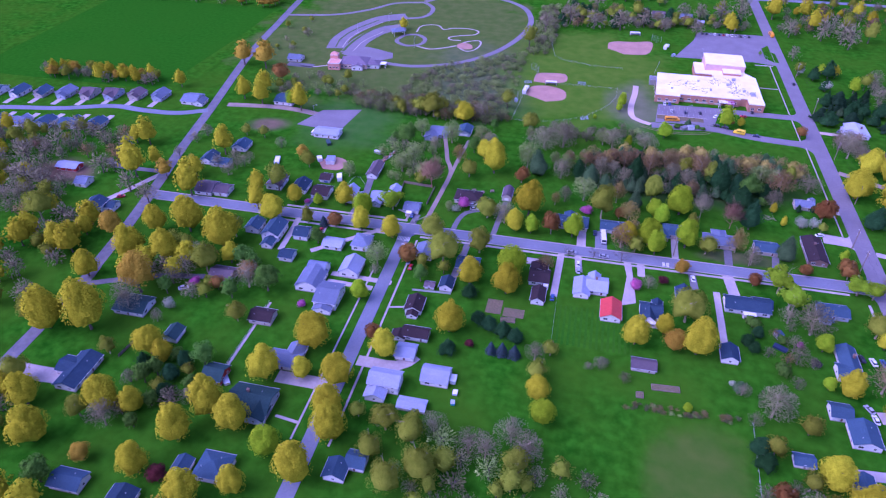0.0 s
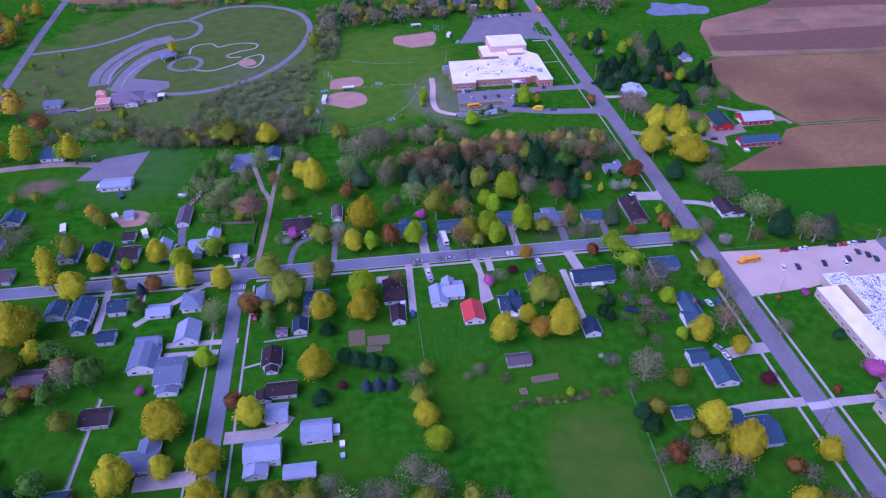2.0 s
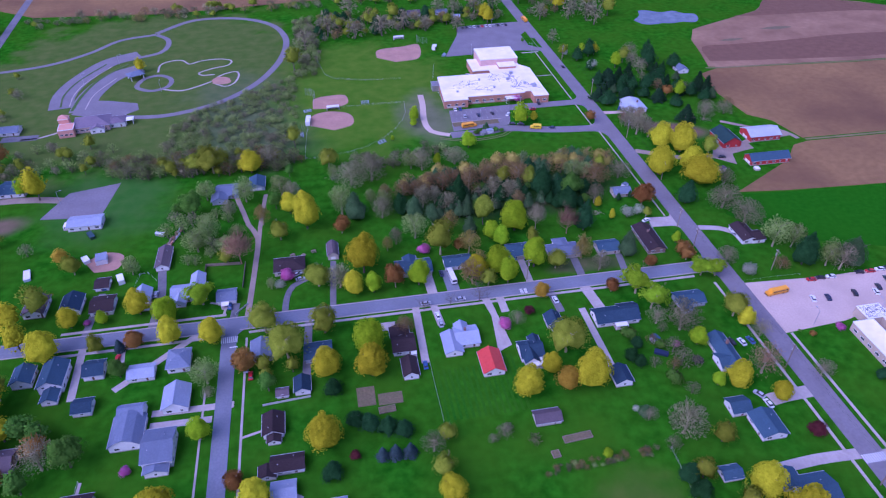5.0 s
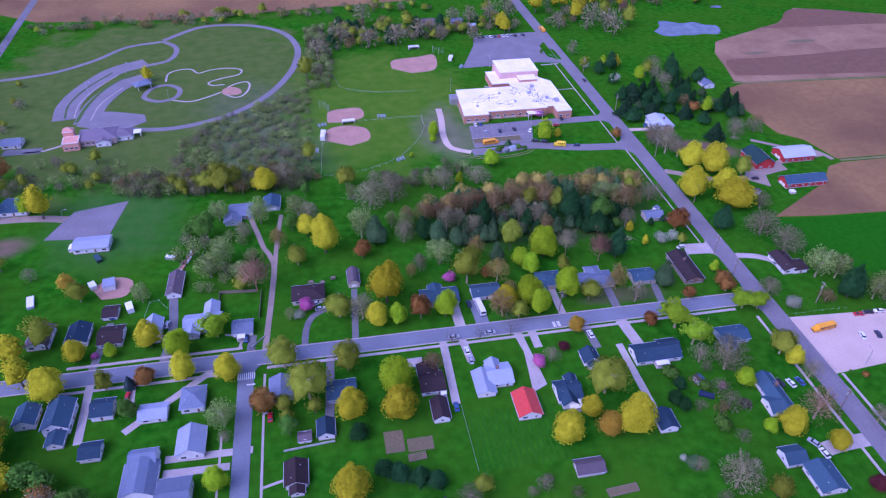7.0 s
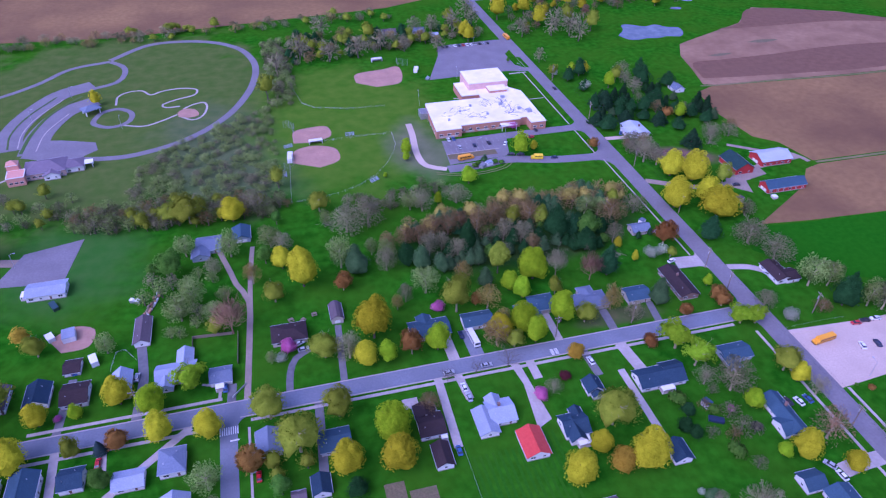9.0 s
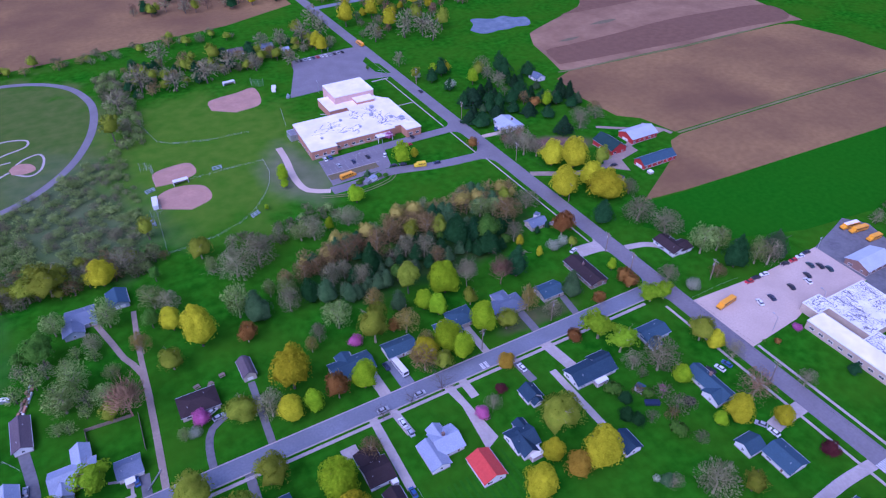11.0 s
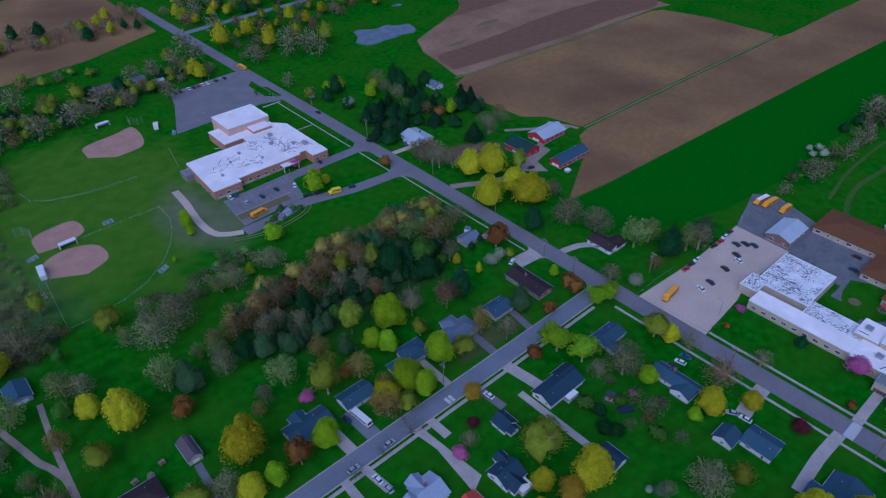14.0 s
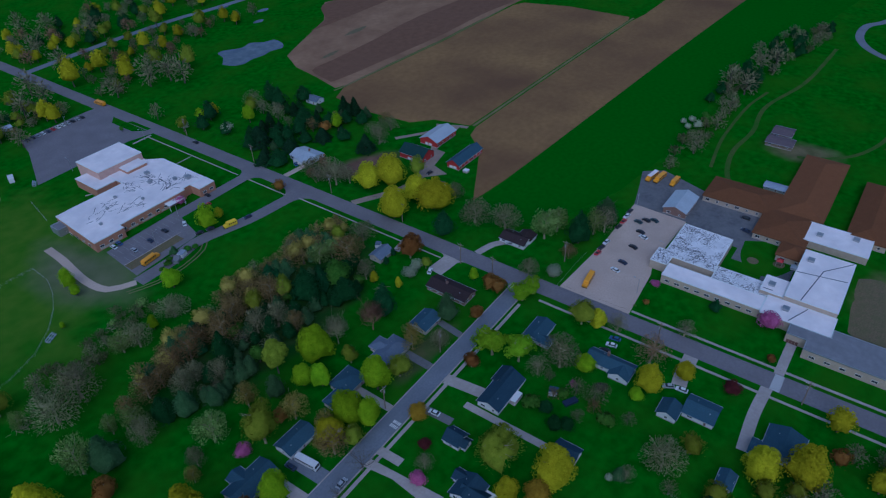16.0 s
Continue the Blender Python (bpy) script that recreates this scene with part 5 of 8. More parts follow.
# worn tracks behind the school across the road
for _i, (_p, _w) in enumerate([([(104, -46), (118, -38), (140, -34), (165, -36), (196, -34), (240, -44), (300, -48)], 2.2), ([(150, -60), (156, -72), (170, -84), (200, -92), (260, -92)], 2.0), ([(120, -30), (150, -26), (190, -26), (215, -30)], 1.6), ([(100, -106), (130, -108), (165, -104), (180, -92)], 2.4)]):
    structure("earth_track_%d" % (_i + 1), ribbon(_p, _w, 0.03 + 0.002 * _i, 0.02), TRACK, "worn brown track through the grass", "path")
# ---- houses ----
house(-102.8, -26.5, -94.3, -17.5, R_LIGHT, SIDING, "white house with pale blue-grey gabled roofs and front wing", rise=2.0, wings=[(-107.8, -30.0, -101.6, -19.5, "y", 2.7, 1.6), (-102.0, -22.0, -97.6, -15.4, "y", 2.9, 1.7)], chimney=(-99, -21))
house(-97.0, -40.0, -89.3, -29.6, R_RED, SIDING, "white garage with bright red metal roof", ridge="y", rise=2.3, name="garage", category="garage", garage=90, doors=False, vents=0)
house(-83.6, -36.0, -75.3, -27.8, R_NAVY, SIDING, "white house with dark blue cross-gabled roof and back porch", ridge="x", rise=2.4, wings=[(-82.8, -38.4, -77.8, -30.5, "y", 2.9, 2.3), (-78.6, -31.0, -75.0, -25.6, "y", 2.6, 1.4)], porch=(-81, -40.2, -76.4, -36.2))
house(-54.6, -25.4, -37.4, -17.2, R_NAVY, SIDING, "long white ranch house with dark slate roof", rise=2.1, wings=[(-43.5, -22.5, -36.5, -16.2, "x", 2.8, 1.9)], porch=(-48, -28.0, -43, -25.6))
house(-57.6, -51.3, -51.6, -43.9, R_NAVY, SIDING, "pale garage with dark blue roof", ridge="y", rise=1.9, name="garage", category="garage", garage=90, doors=False, vents=0)
house(-22.6, -21.5, -11.4, -14.5, R_SLATE, SIDING_B, "low blue-grey house with slate roof", rise=1.5, wings=[(-22.6, -25.0, -18.5, -18, "y", 2.6, 1.3)])
house(-70.6, -22.5, -64.9, -16.8, R_NAVY, SIDING, "small white house with dark roof under a tree", ridge="y", rise=2.4, wings=[(-69.5, -24.5, -66, -21, "y", 2.4, 1.4)], vents=1)
house(-20.6, -52, -14.2, -35.5, R_SLATE, SIDING, "grey-roofed white house with gabled wing", ridge="y", rise=2.0, wings=[(-22.6, -52, -17, -45, "x", 2.8, 1.8)], chimney=(-16, -42))
house(-24.2, -78, -15.6, -68, R_SLATE, SIDING, "white house with slate-blue roof", ridge="y", rise=2.0, wings=[(-28.8, -67.2, -22.2, -61, "x", 2.8, 1.8)])
house(-25.5, -100.8, -13.5, -90.0, R_SLATE, SIDING_B, "blue-grey house with dark slate roof beside the drive", rise=2.2, wings=[(-28, -93, -22, -86.8, "y", 2.7, 1.6)])
house(-41.6, -88, -35.6, -83.6, R_SLATE, SIDING, "small pale shed with slate-blue roof", rise=1.2, eave=2.1, name="shed", category="shed", doors=True, vents=0)
house(-86.4, -61, -77.8, -56, R_TAUPE, SIDING_T, "long taupe-roofed garden building", rise=1.5, eave=2.3, name="shed", category="shed", vents=0)
house(-123.8, -26, -115.6, -17.4, R_BROWN, SIDING, "white house with dark brown roof", rise=1.9, wings=[(-123.8, -18, -117, -13, "y", 2.7, 1.5)], porch=(-117.5, -28, -115.4, -26))
house(-121.6, -36.6, -116.4, -28.2, R_BROWN, SIDING, "white garage with dark brown roof", ridge="y", rise=1.8, name="garage", category="garage", garage=90, doors=False, vents=0)
house(-152, -24, -142.4, -16, R_SLATE, SIDING_B, "blue-grey house among trees", rise=1.9)
house(-155.2, -36.6, -150, -30.2, R_NAVY, SIDING, "white garage with dark blue roof", ridge="y", rise=1.7, name="garage", category="garage", garage=90, doors=False, vents=0)
house(-160.6, -36.6, -156.8, -33.4, R_TAUPE, SIDING, "low white shed behind a garage", rise=0.8, eave=2.0, name="shed", category="shed", vents=0)
house(-169, -20.5, -161.5, -11.5, R_GREY, SIDING, "white house with grey roof under tall trees", ridge="y", rise=2.0)
house(-164.5, -51.2, -157.9, -42.9, R_BROWN, SIDING, "narrow white house with dark brown roof", ridge="y", rise=2.0, wings=[(-163, -54, -159, -51, "y", 2.2, 1.2)])
house(-162.2, -63.8, -152.2, -58.2, R_BROWN, SIDING, "white house with dark brown roof along the side street", rise=1.8, wings=[(-166, -65, -161, -61, "y", 2.2, 1.2)])
house(-161.8, -73.4, -154.7, -66.5, R_LIGHT, SIDING, "pale blue-roofed white house", rise=1.6)
house(-151.2, -82, -141.3, -74, R_LIGHT, SIDING, "pale blue gambrel-roofed barn garage", kind="gambrel", rise=2.6, eave=2.8, name="barn", category="barn", garage=90, doors=False, vents=0)
house(-166.6, -87.8, -155.6, -80.4, R_LIGHT, SIDING, "two-storey white house with pale blue roof", eave=5.0, rise=2.2, storeys=2, wings=[(-166.4, -92.4, -159.6, -86, "y", 2.8, 1.8)])
house(-155.6, -93, -146, -88.6, R_LIGHT, SIDING, "low pale lean-to with blue panels", rise=0.9, eave=2.2, name="shed", category="shed", vents=0)
house(-207.2, -48.3, -197.2, -36, R_GREY, SIDING, "large white house with grey gambrel roof", ridge="y", kind="gambrel", eave=3.0, rise=3.2, wings=[(-206, -38, -198, -31, "x", 3.0, 3.0)])
house(-197, -56, -187.8, -43.4, R_GREY, SIDING, "two-storey white house with grey roof and porches", ridge="x", eave=4.6, rise=2.4, storeys=2, wings=[(-196, -59, -189, -55, "y", 2.8, 1.4)])
house(-194, -37, -185.8, -27, R_LIGHT, SIDING, "white gabled house with pale blue roof", ridge="y", eave=3.6, rise=2.8, storeys=1)
house(-206.4, -22, -197.6, -15.9, R_LIGHT, SIDING, "low house with pale blue roof", rise=1.4)
house(-194.8, -20.4, -187.2, -11.6, R_GREY, SIDING, "white house with blue-grey hipped roof", kind="hip", rise=2.2, eave=3.4)
house(-220, -18.8, -213.3, -11.5, R_NAVY, SIDING, "white house with dark roof", ridge="x", rise=2.2, eave=3.2)
house(-232.2, -22.4, -224.2, -10.6, R_SLATE, SIDING, "white two-storey house with slate roof", ridge="y", rise=2.6, eave=4.6, storeys=2, wings=[(-230, -28, -225, -22, "y", 2.6, 1.5)])
house(-241, -18.6, -234.4, -10.6, R_SLATE, SIDING, "white house with slate roof", ridge="y", rise=2.2, eave=3.4)
house(-220, -33, -214, -27, R_NAVY, SIDING, "dark-roofed garage behind the houses", ridge="x", rise=1.6, name="garage", category="garage", garage=180, doors=False, vents=0)
# north of the street
house(-20.0, 8.9, -12.0, 27.5, R_BROWN, BRICK_DK, "long dark brown house at the street corner", ridge="y", rise=1.7, chimney=(-16, 20))
house(-39.2, 12.2, -29.4, 19.6, R_SLATE, SIDING_T, "grey-roofed house behind bare trees", rise=1.6)
house(-58.8, 12.8, -45.2, 20.5, R_GREY, SIDING_T, "house with grey-blue hipped roof and wing", kind="hip", rise=1.7, wings=[(-54.5, 17, -49, 24.5, "y", 2.7, 1.5)])
house(-74, 15.5, -64.2, 23.6, R_SLATE, SIDING_T, "house with dark slate roof among trees", kind="hip", rise=1.7, wings=[(-81, 13, -72, 20, "x", 2.7, 1.5)])
house(-99.4, 13.8, -87.9, 20.8, R_SLATE, SIDING, "low house with slate-blue roof beside a parked coach", rise=1.5)
house(-118, 12.8, -103.0, 21.2, R_SLATE, SIDING_T, "long house with slate-blue roof", rise=1.7, wings=[(-114, 19, -109, 24, "y", 2.6, 1.3)])
house(-141.9, 28.2, -137.4, 37.2, R_TAUPE, SIDING_T, "narrow taupe-roofed gambrel shed behind a lawn", ridge="y", kind="gambrel", rise=2.0, name="garage", category="garage", garage=270, doors=False, vents=0)
house(-162.4, 22.0, -149.8, 30.8, R_BROWN, SIDING_T, "dark brown hipped-roof house with curved drive", kind="hip", rise=1.9)
house(-181.6, 9.6, -174.4, 16.4, R_GREY, SIDING, "white house with grey roof at the crossing", rise=1.8, porch=(-180, 6.8, -177, 9.4))
house(-198, 13.4, -184.6, 21.4, R_LIGHT, SIDING_B, "pale blue house with steep gables", ridge="x", rise=2.2, eave=3.2, wings=[(-191, 19, -186, 28, "y", 3.0, 1.8), (-197, 10.6, -192.4, 15, "y", 3.0, 1.6)])
house(-210.2, 11.0, -204.2, 21.8, R_LIGHT, SIDING, "white house with pale roof behind a street tree", ridge="y", rise=2.6, eave=3.6)
house(-224.4, 11.4, -216, 20.8, R_BROWN, SIDING, "white house with brown roof", ridge="x", rise=2.0)
house(-234.6, 13.4, -227.2, 23, R_NAVY, SIDING, "white house with dark blue roof", ridge="y", rise=2.4, eave=3.2)
house(-225.4, 25.2, -220.2, 31.5, R_BROWN, SIDING, "dark-roofed shed with pale walls", rise=1.4, eave=2.2, name="shed", category="shed", vents=0)
house(-246.8, 14, -239, 24.5, R_TAUPE, SIDING, "pale house with taupe roof behind trees", ridge="y", rise=2.2, eave=3.2)
house(-205.6, 32.6, -200.2, 46.5, R_TAUPE, SIDING, "long taupe-roofed building among lilac trees", ridge="y", rise=1.6)
house(-187.2, 78.6, -176.8, 88.4, R_GREY, SIDING_B, "blue-grey house at the end of a gravel drive", ridge="x", rise=2.2, wings=[(-189, 74, -182, 80, "y", 2.8, 1.8)])
house(-173.2, 83, -166, 92.5, R_SLATE, SIDING_B, "slate-roofed garage beside the gravel drive", ridge="y", rise=1.8, name="garage", category="garage", garage=270, doors=False, vents=0)
house(-276, 3, -267, 13, R_TAUPE, SIDING, "white house with taupe roof", ridge="x", rise=2.2, wings=[(-266, 4, -258.8, 12, "x", 2.8, 1.6)])
house(-287, 28, -280, 37.5, R_SLATE, SIDING, "white house with slate roof", ridge="y", rise=2.2, wings=[(-280, 27, -270, 33, "x", 2.8, 1.5)])
house(-278, 43, -270, 52, R_SLATE, SIDING, "white house with slate-blue roof", ridge="y", rise=2.2)
house(-315, -22.5, -306, -12.2, R_NAVY, SIDING, "white two-storey house with dark roof", ridge="y", rise=2.2, eave=4.6, storeys=2, wings=[(-306, -17, -301, -11, "x", 2.8, 1.5)])
house(-350, 8, -338, 14.2, R_LIGHT, RED_WOOD, "long red shed with pale blue roof", rise=1.3, name="shed", category="shed", vents=0)
house(-332, -3, -325.6, 4, R_GREY, SIDING, "pale house with grey roof", rise=2.0)
house(-330, 85, -319.8, 97, R_GREY, SIDING, "white house with grey roof at the road bend", rise=2.2, wings=[(-320, 84, -315, 92, "y", 2.8, 1.8)])
# west of the side street
house(-240.6, -50.8, -230.8, -42.4, R_TAUPE, BRICK_DK, "brown brick house with taupe roof", rise=2.2)
house(-265, -74, -252, -64.4, R_GREEN, SIDING, "house with dark green roof", rise=2.0)
house(-240, -82.6, -234.4, -75.8, R_GREEN, SIDING, "white garage with dark green shingled roof", ridge="y", rise=1.8, name="garage", category="garage", garage=270, doors=False, vents=0)
house(-262, -109.4, -253.6, -93, R_NAVY, SIDING, "long white house with navy roof", ridge="y", rise=2.0, wings=[(-266, -103, -260, -96, "x", 2.7, 1.5)])
house(-206, -106, -191, -94.5, R_GREEN, SIDING_B, "large house with dark green-blue roof", rise=2.6, eave=3.2, wings=[(-198, -108.5, -191, -102, "y", 3.0, 2.2)], chimney=(-200, -99))
house(-218.4, -96.4, -211, -88.8, R_GREEN, RED_WOOD, "small red barn with green roof", rise=2.2, ridge="x", name="barn", category="barn", garage=180, doors=False, vents=0)
house(-201.4, -85.8, -189.6, -78.6, R_GREY, SIDING, "white house with blue-grey roofs", rise=2.0, wings=[(-196, -80, -190, -74, "y", 2.8, 1.8)], eave=3.0)
house(-209.8, -128, -204.8, -123.2, R_SLATE, SIDING, "white garage with slate roof beside trees", ridge="y", rise=1.8, name="garage", category="garage", garage=180, doors=False, vents=0)
house(-203.2, -129, -193.4, -120, R_SLATE, SIDING, "large white house with slate hipped roof", kind="hip", rise=2.8, eave=3.4)
house(-240.2, -140, -230, -133.6, R_SLATE, SIDING, "white house with slate roof under trees", rise=1.8)
house(-222, -144, -214, -135, R_NAVY, SIDING, "white house with dark navy roof", ridge="y", rise=2.0)
house(-168.6, -121, -162, -114.4, R_SLATE, SIDING, "white house with slate roof among bare trees", ridge="y", rise=2.0, wings=[(-163, -116, -157, -110, "x", 2.8, 1.8)])
house(-216, -68, -207, -61, R_BROWN, SIDING_T, "brown house beside the garden", rise=1.9)
# east of the school road
house(19.2, 8.4, 26.6, 20.6, R_BROWN, SIDING, "low white house with dark brown roof", ridge="y", rise=1.6, wings=[(24, 8.0, 30, 14.5, "x", 2.7, 1.4)])
house(-18.0, 49.5, -9.4, 55.4, R_GREY, SIDING_T, "small house with grey roof among trees", rise=1.8)
house(20.4, 124, 31.4, 138.6, R_STEEL, SIDING, "white house with pale metal roof", ridge="y", rise=1.6, eave=2.8, chimney=(28, 131), wings=[(18, 128, 24, 134, "x", 2.6, 1.2)])
house(69.8, 167.5, 76.6, 176.6, R_GREY, SIDING, "small white house beside the field", ridge="y", rise=1.8)
house(54.0, 63.4, 76.4, 70.8, R_SLATE, RED_WOOD, "long red barn with dark green roof and white doors", rise=2.6, eave=3.6, name="barn", category="barn", garage=270, doors=False, vents=0, group="farm barns")
house(50.2, 80.2, 60.6, 95.6, R_GREEN, RED_WOOD, "red barn with dark green roof", ridge="y", rise=3.4, eave=4.2, name="barn", category="barn", garage=180, doors=False, vents=0, group="farm barns")
house(66, 84, 84.4, 95.4, R_STEEL, RED_WOOD, "red barn with pale steel roof", rise=2.6, eave=4.0, name="barn", category="barn", garage=270, doors=False, vents=0, group="farm barns")
house(26, 62, 34, 70, R_TAUPE, SIDING_T, "farmhouse half hidden by tall trees", rise=2.2, eave=3.4)
house(72.4, -35.4, 89.4, -24.8, R_STEEL, BRICK_DK, "brown metal workshop with pale steel roof", rise=2.2, eave=3.8, name="workshop", category="workshop", garage=90, doors=False, vents=0)
house(153.6, -57, 162.8, -43.6, R_TAUPE, WOOD, "weathered open-sided shed with pale roof", ridge="y", rise=1.0, eave=2.6, name="shed", category="shed", vents=0)
house(164, -54, 174, -44, R_TAUPE, WOOD, "brown weathered farm shed", ridge="y", rise=1.2, eave=2.6, name="shed", category="shed", vents=0)
house(113.8, -65, 119, -53.8, R_LIGHT, METAL, "long pale blue glasshouse", ridge="y", rise=0.8, eave=2.0, name="glasshouse", category="glasshouse", vents=0)
house(-73, 293, -63, 301, R_TAUPE, SIDING, "pale house with taupe roof among far trees", rise=1.8)
house(-54.5, 293, -44, 300, R_GREY, SIDING, "pale low building behind the car park", rise=1.4)
house(-41.5, 284, -37, 288.6, R_LIGHT, SIDING, "small pale shed behind the car park", rise=1.0, eave=2.2, name="shed", category="shed", vents=0)
# the hall with its car park, and the chapel
house(-244.6, 65.4, -230, 73.6, R_LIGHT, SIDING, "low white hall with pale roof", rise=1.2, eave=3.4, name="hall", category="hall", porch=(-247, 67, -244.8, 71))
house(-279.8, 96, -267.6, 108.4, R_SLATE, SIDING, "house with slate-blue roof beside the road", rise=1.8)
house(-297, 156, -287.4, 164, R_GREY, SIDING, "white house with grey roof", rise=2.0)
chapel = thing("chapel", pose(-252, 159, 0.05, 0, 0, 6) @ Matrix.Diagonal((0.8, 0.8, 0.8, 1)), "salmon brick chapel with a square tower and grey-mauve roofs", "chapel")
for _x0, _y0, _x1, _y1, _ev, _rs, _wl, _t in ((-12, -6, 9, 9, 3.6, 3.4, BRICK_PINK, 0), (-2, -9, 6, -5, 3.0, 1.6, SIDING, 90), (8, -4, 18, 6, 3.0, 1.8, SIDING, 0)):
    block(chapel, (_x0 + _x1) / 2, (_y0 + _y1) / 2, _x1 - _x0 if _t == 0 else _y1 - _y0, _y1 - _y0 if _t == 0 else _x1 - _x0, _ev, _rs, R_MAUVE, _wl, "hip" if _t == 0 else "gable", _t, 1)
flat_building(chapel, rect(-20, -10, -11, -1), 5.2, BRICK_SALMON, BRICK_SALMON)
flat_building(chapel, rect(-20, -1, -14, 4), 8.2, BRICK_SALMON, BRICK_SALMON)
part("tower_cap", Geo().add([(-20.1, -1.1, 8.4), (-13.9, -1.1, 8.4), (-13.9, 4.1, 8.4), (-20.1, 4.1, 8.4), (-17, 1.5, 10.4)], [(3, 2, 1, 0), (0, 1, 4), (1, 2, 4), (2, 3, 4), (3, 0, 4)]), BRICK_SALMON, chapel)
window_row(chapel, (-19.5, -10), (-11.5, -10), 1.4, 3)
window_row(chapel, (-11.5, -6), (-2.5, -6), 1.2, 3)
part("canopy", Geo().box(18, -2, 2.8, 23, 3, 3.1).box(18.4, -1.8, 0, 18.7, -1.5, 2.8).box(22.4, -1.8, 0, 22.7, -1.5, 2.8).box(22.4, 2.5, 0, 22.7, 2.8, 2.8), TRIM, chapel)
pav = thing("pavilion", pose(-242, 218, 0.05, 0, 0, 30), "small grey-roofed drive-through canopy with white posts", "pavilion")
part("roof", hip_roof(8, 6, 2.8, 1.6), R_GREY, pav)
for _x, _y in ((-3.5, -2.5), (3.5, -2.5), (3.5, 2.5), (-3.5, 2.5)):
    part("post", Geo().box(_x - 0.15, _y - 0.15, 0, _x + 0.15, _y + 0.15, 2.85), TRIM, pav)
# estate houses beyond the west road
_est = random.Random(3)
for _k in range(13):
    _x = -345 - 13.5 * _k
    for _s, _y in ((1, 92), (-1, 54)):
        if _k == 0 and _s == -1:
            continue
        _yy = _y - 0.16 * abs(_x + 345)
        _w, _d = _est.uniform(8.5, 10.5), _est.uniform(7.5, 10)
        house(_x - _w / 2, _yy - _d / 2, _x + _w / 2, _yy + _d / 2, _est.choice([R_TAUPE, R_GREY, R_SLATE]), _est.choice([SIDING, SIDING_T, SIDING_B]),
              "estate house with pale siding along the curving street", ridge=_est.choice("xy"), rise=2.4, eave=3.2, wings=[(_x - 2, _yy - _s * (_d / 2 + 3), _x + 4, _yy, "y", 2.8, 2.0)], vents=0, group="estate houses")
        structure("estate_drive_%d" % (2 * _k + (_s > 0)), Geo().box(_x - 1, min(_yy - _s * _d / 2, _yy - _s * (_d / 2 + 9)), 0, _x + 2.2, max(_yy - _s * _d / 2, _yy - _s * (_d / 2 + 9)), 0.055), CONCRETE, "pale estate drive", "drive")

# ---- the school by the ball fields ----
school = thing("school", pose(-45, 165, 0.05), "long orange brick school with white flat roofs and a tall gym", "school")
SO = Vector((-45, 165))


def off(o, pts):
    return [(x - o[0], y - o[1]) for x, y in pts]


flat_building(school, off(SO, [(-74, 147.5), (-61, 147.5), (-61, 150.5), (-29, 150.5), (-29, 152), (-17.2, 152), (-17.2, 182), (-22.4, 188), (-22.4, 190), (-41, 190), (-41, 178.5), (-72.2, 178.5)]), 4.5, BRICK, MEMBRANE)
flat_building(school, off(SO, rect(-25, 145.6, -17.0, 151.8)), 4.4, BRICK, MEMBRANE)
flat_building(school, off(SO, rect(-44.8, 189.4, -22.6, 207)), 8.2, BRICK_PINK, MEMBRANE)
flat_building(school, off(SO, rect(-50.5, 183.5, -41.2, 200.5)), 4.3, BRICK, MEMBRANE)
flat_building(school, off(SO, rect(-35, 183.0, -25, 189.3)), 6.0, BRICK, MEMBRANE, base=4.5)
flat_building(school, off(SO, rect(-76.5, 170, -72.4, 176)), 3.2, METAL, R_FLATGREY)
flat_building(school, off(SO, rect(-66, 178.8, -60, 181)), 3.2, METAL, R_FLATGREY)
_seams = random.Random(11)
for _k, (_x, _y, _n, _r, _dir) in enumerate([(-31, 170, 10, 3.4, 1.6), (-30, 163, 10, 3.6, 1.65), (-41, 174, 11, 3.2, 1.57), (-40.5, 168, 8, 3.0, 1.6), (-34, 157, 9, 3.2, 0.15), (-25, 158, 5, 3.0, 0.3), (-60, 166, 5, 3.2, 0.1), (-55, 165.5, 5, 3.4, 0.12), (-55, 158.5, 6, 3.0, 0.12), (-49, 157.5, 6, 3.0, 0.12), (-66, 162, 3, 5.0, 0.5)]):
    for _j in range(_n):
        _a, _b = _x + _seams.gauss(0, _r * 0.35), _y + _seams.gauss(0, _r * 0.5)
        _th, _vs, _fs = _dir + _seams.gauss(0, 0.22), [], []
        _m = _seams.randrange(4, 12)
        for _q in range(_m):
            _w = _seams.uniform(0.03, 0.2) * (1 if 0 < _q < _m - 1 else 0.2)
            _vs += [(_a + 45 - _w * math.sin(_th), _b - 165 + _w * math.cos(_th), 4.588 + 0.0003 * _j), (_a + 45 + _w * math.sin(_th), _b - 165 - _w * math.cos(_th), 4.588 + 0.0003 * _j)]
            if _q:
                _fs.append((2 * _q - 2, 2 * _q - 1, 2 * _q + 1, 2 * _q))
            _th += _seams.gauss(0, 0.3)
            _a += 0.9 * math.cos(_th)
            _b += 0.9 * math.sin(_th)
        if -71 < _a < -18 and 149.5 < _b < 187 and not (_a < -42 and _b > 177.5) and _a - _y < 1000:
            part("roof_patch", Geo().add(_vs, _fs), TAR, school, "dark tar repair on the roof")
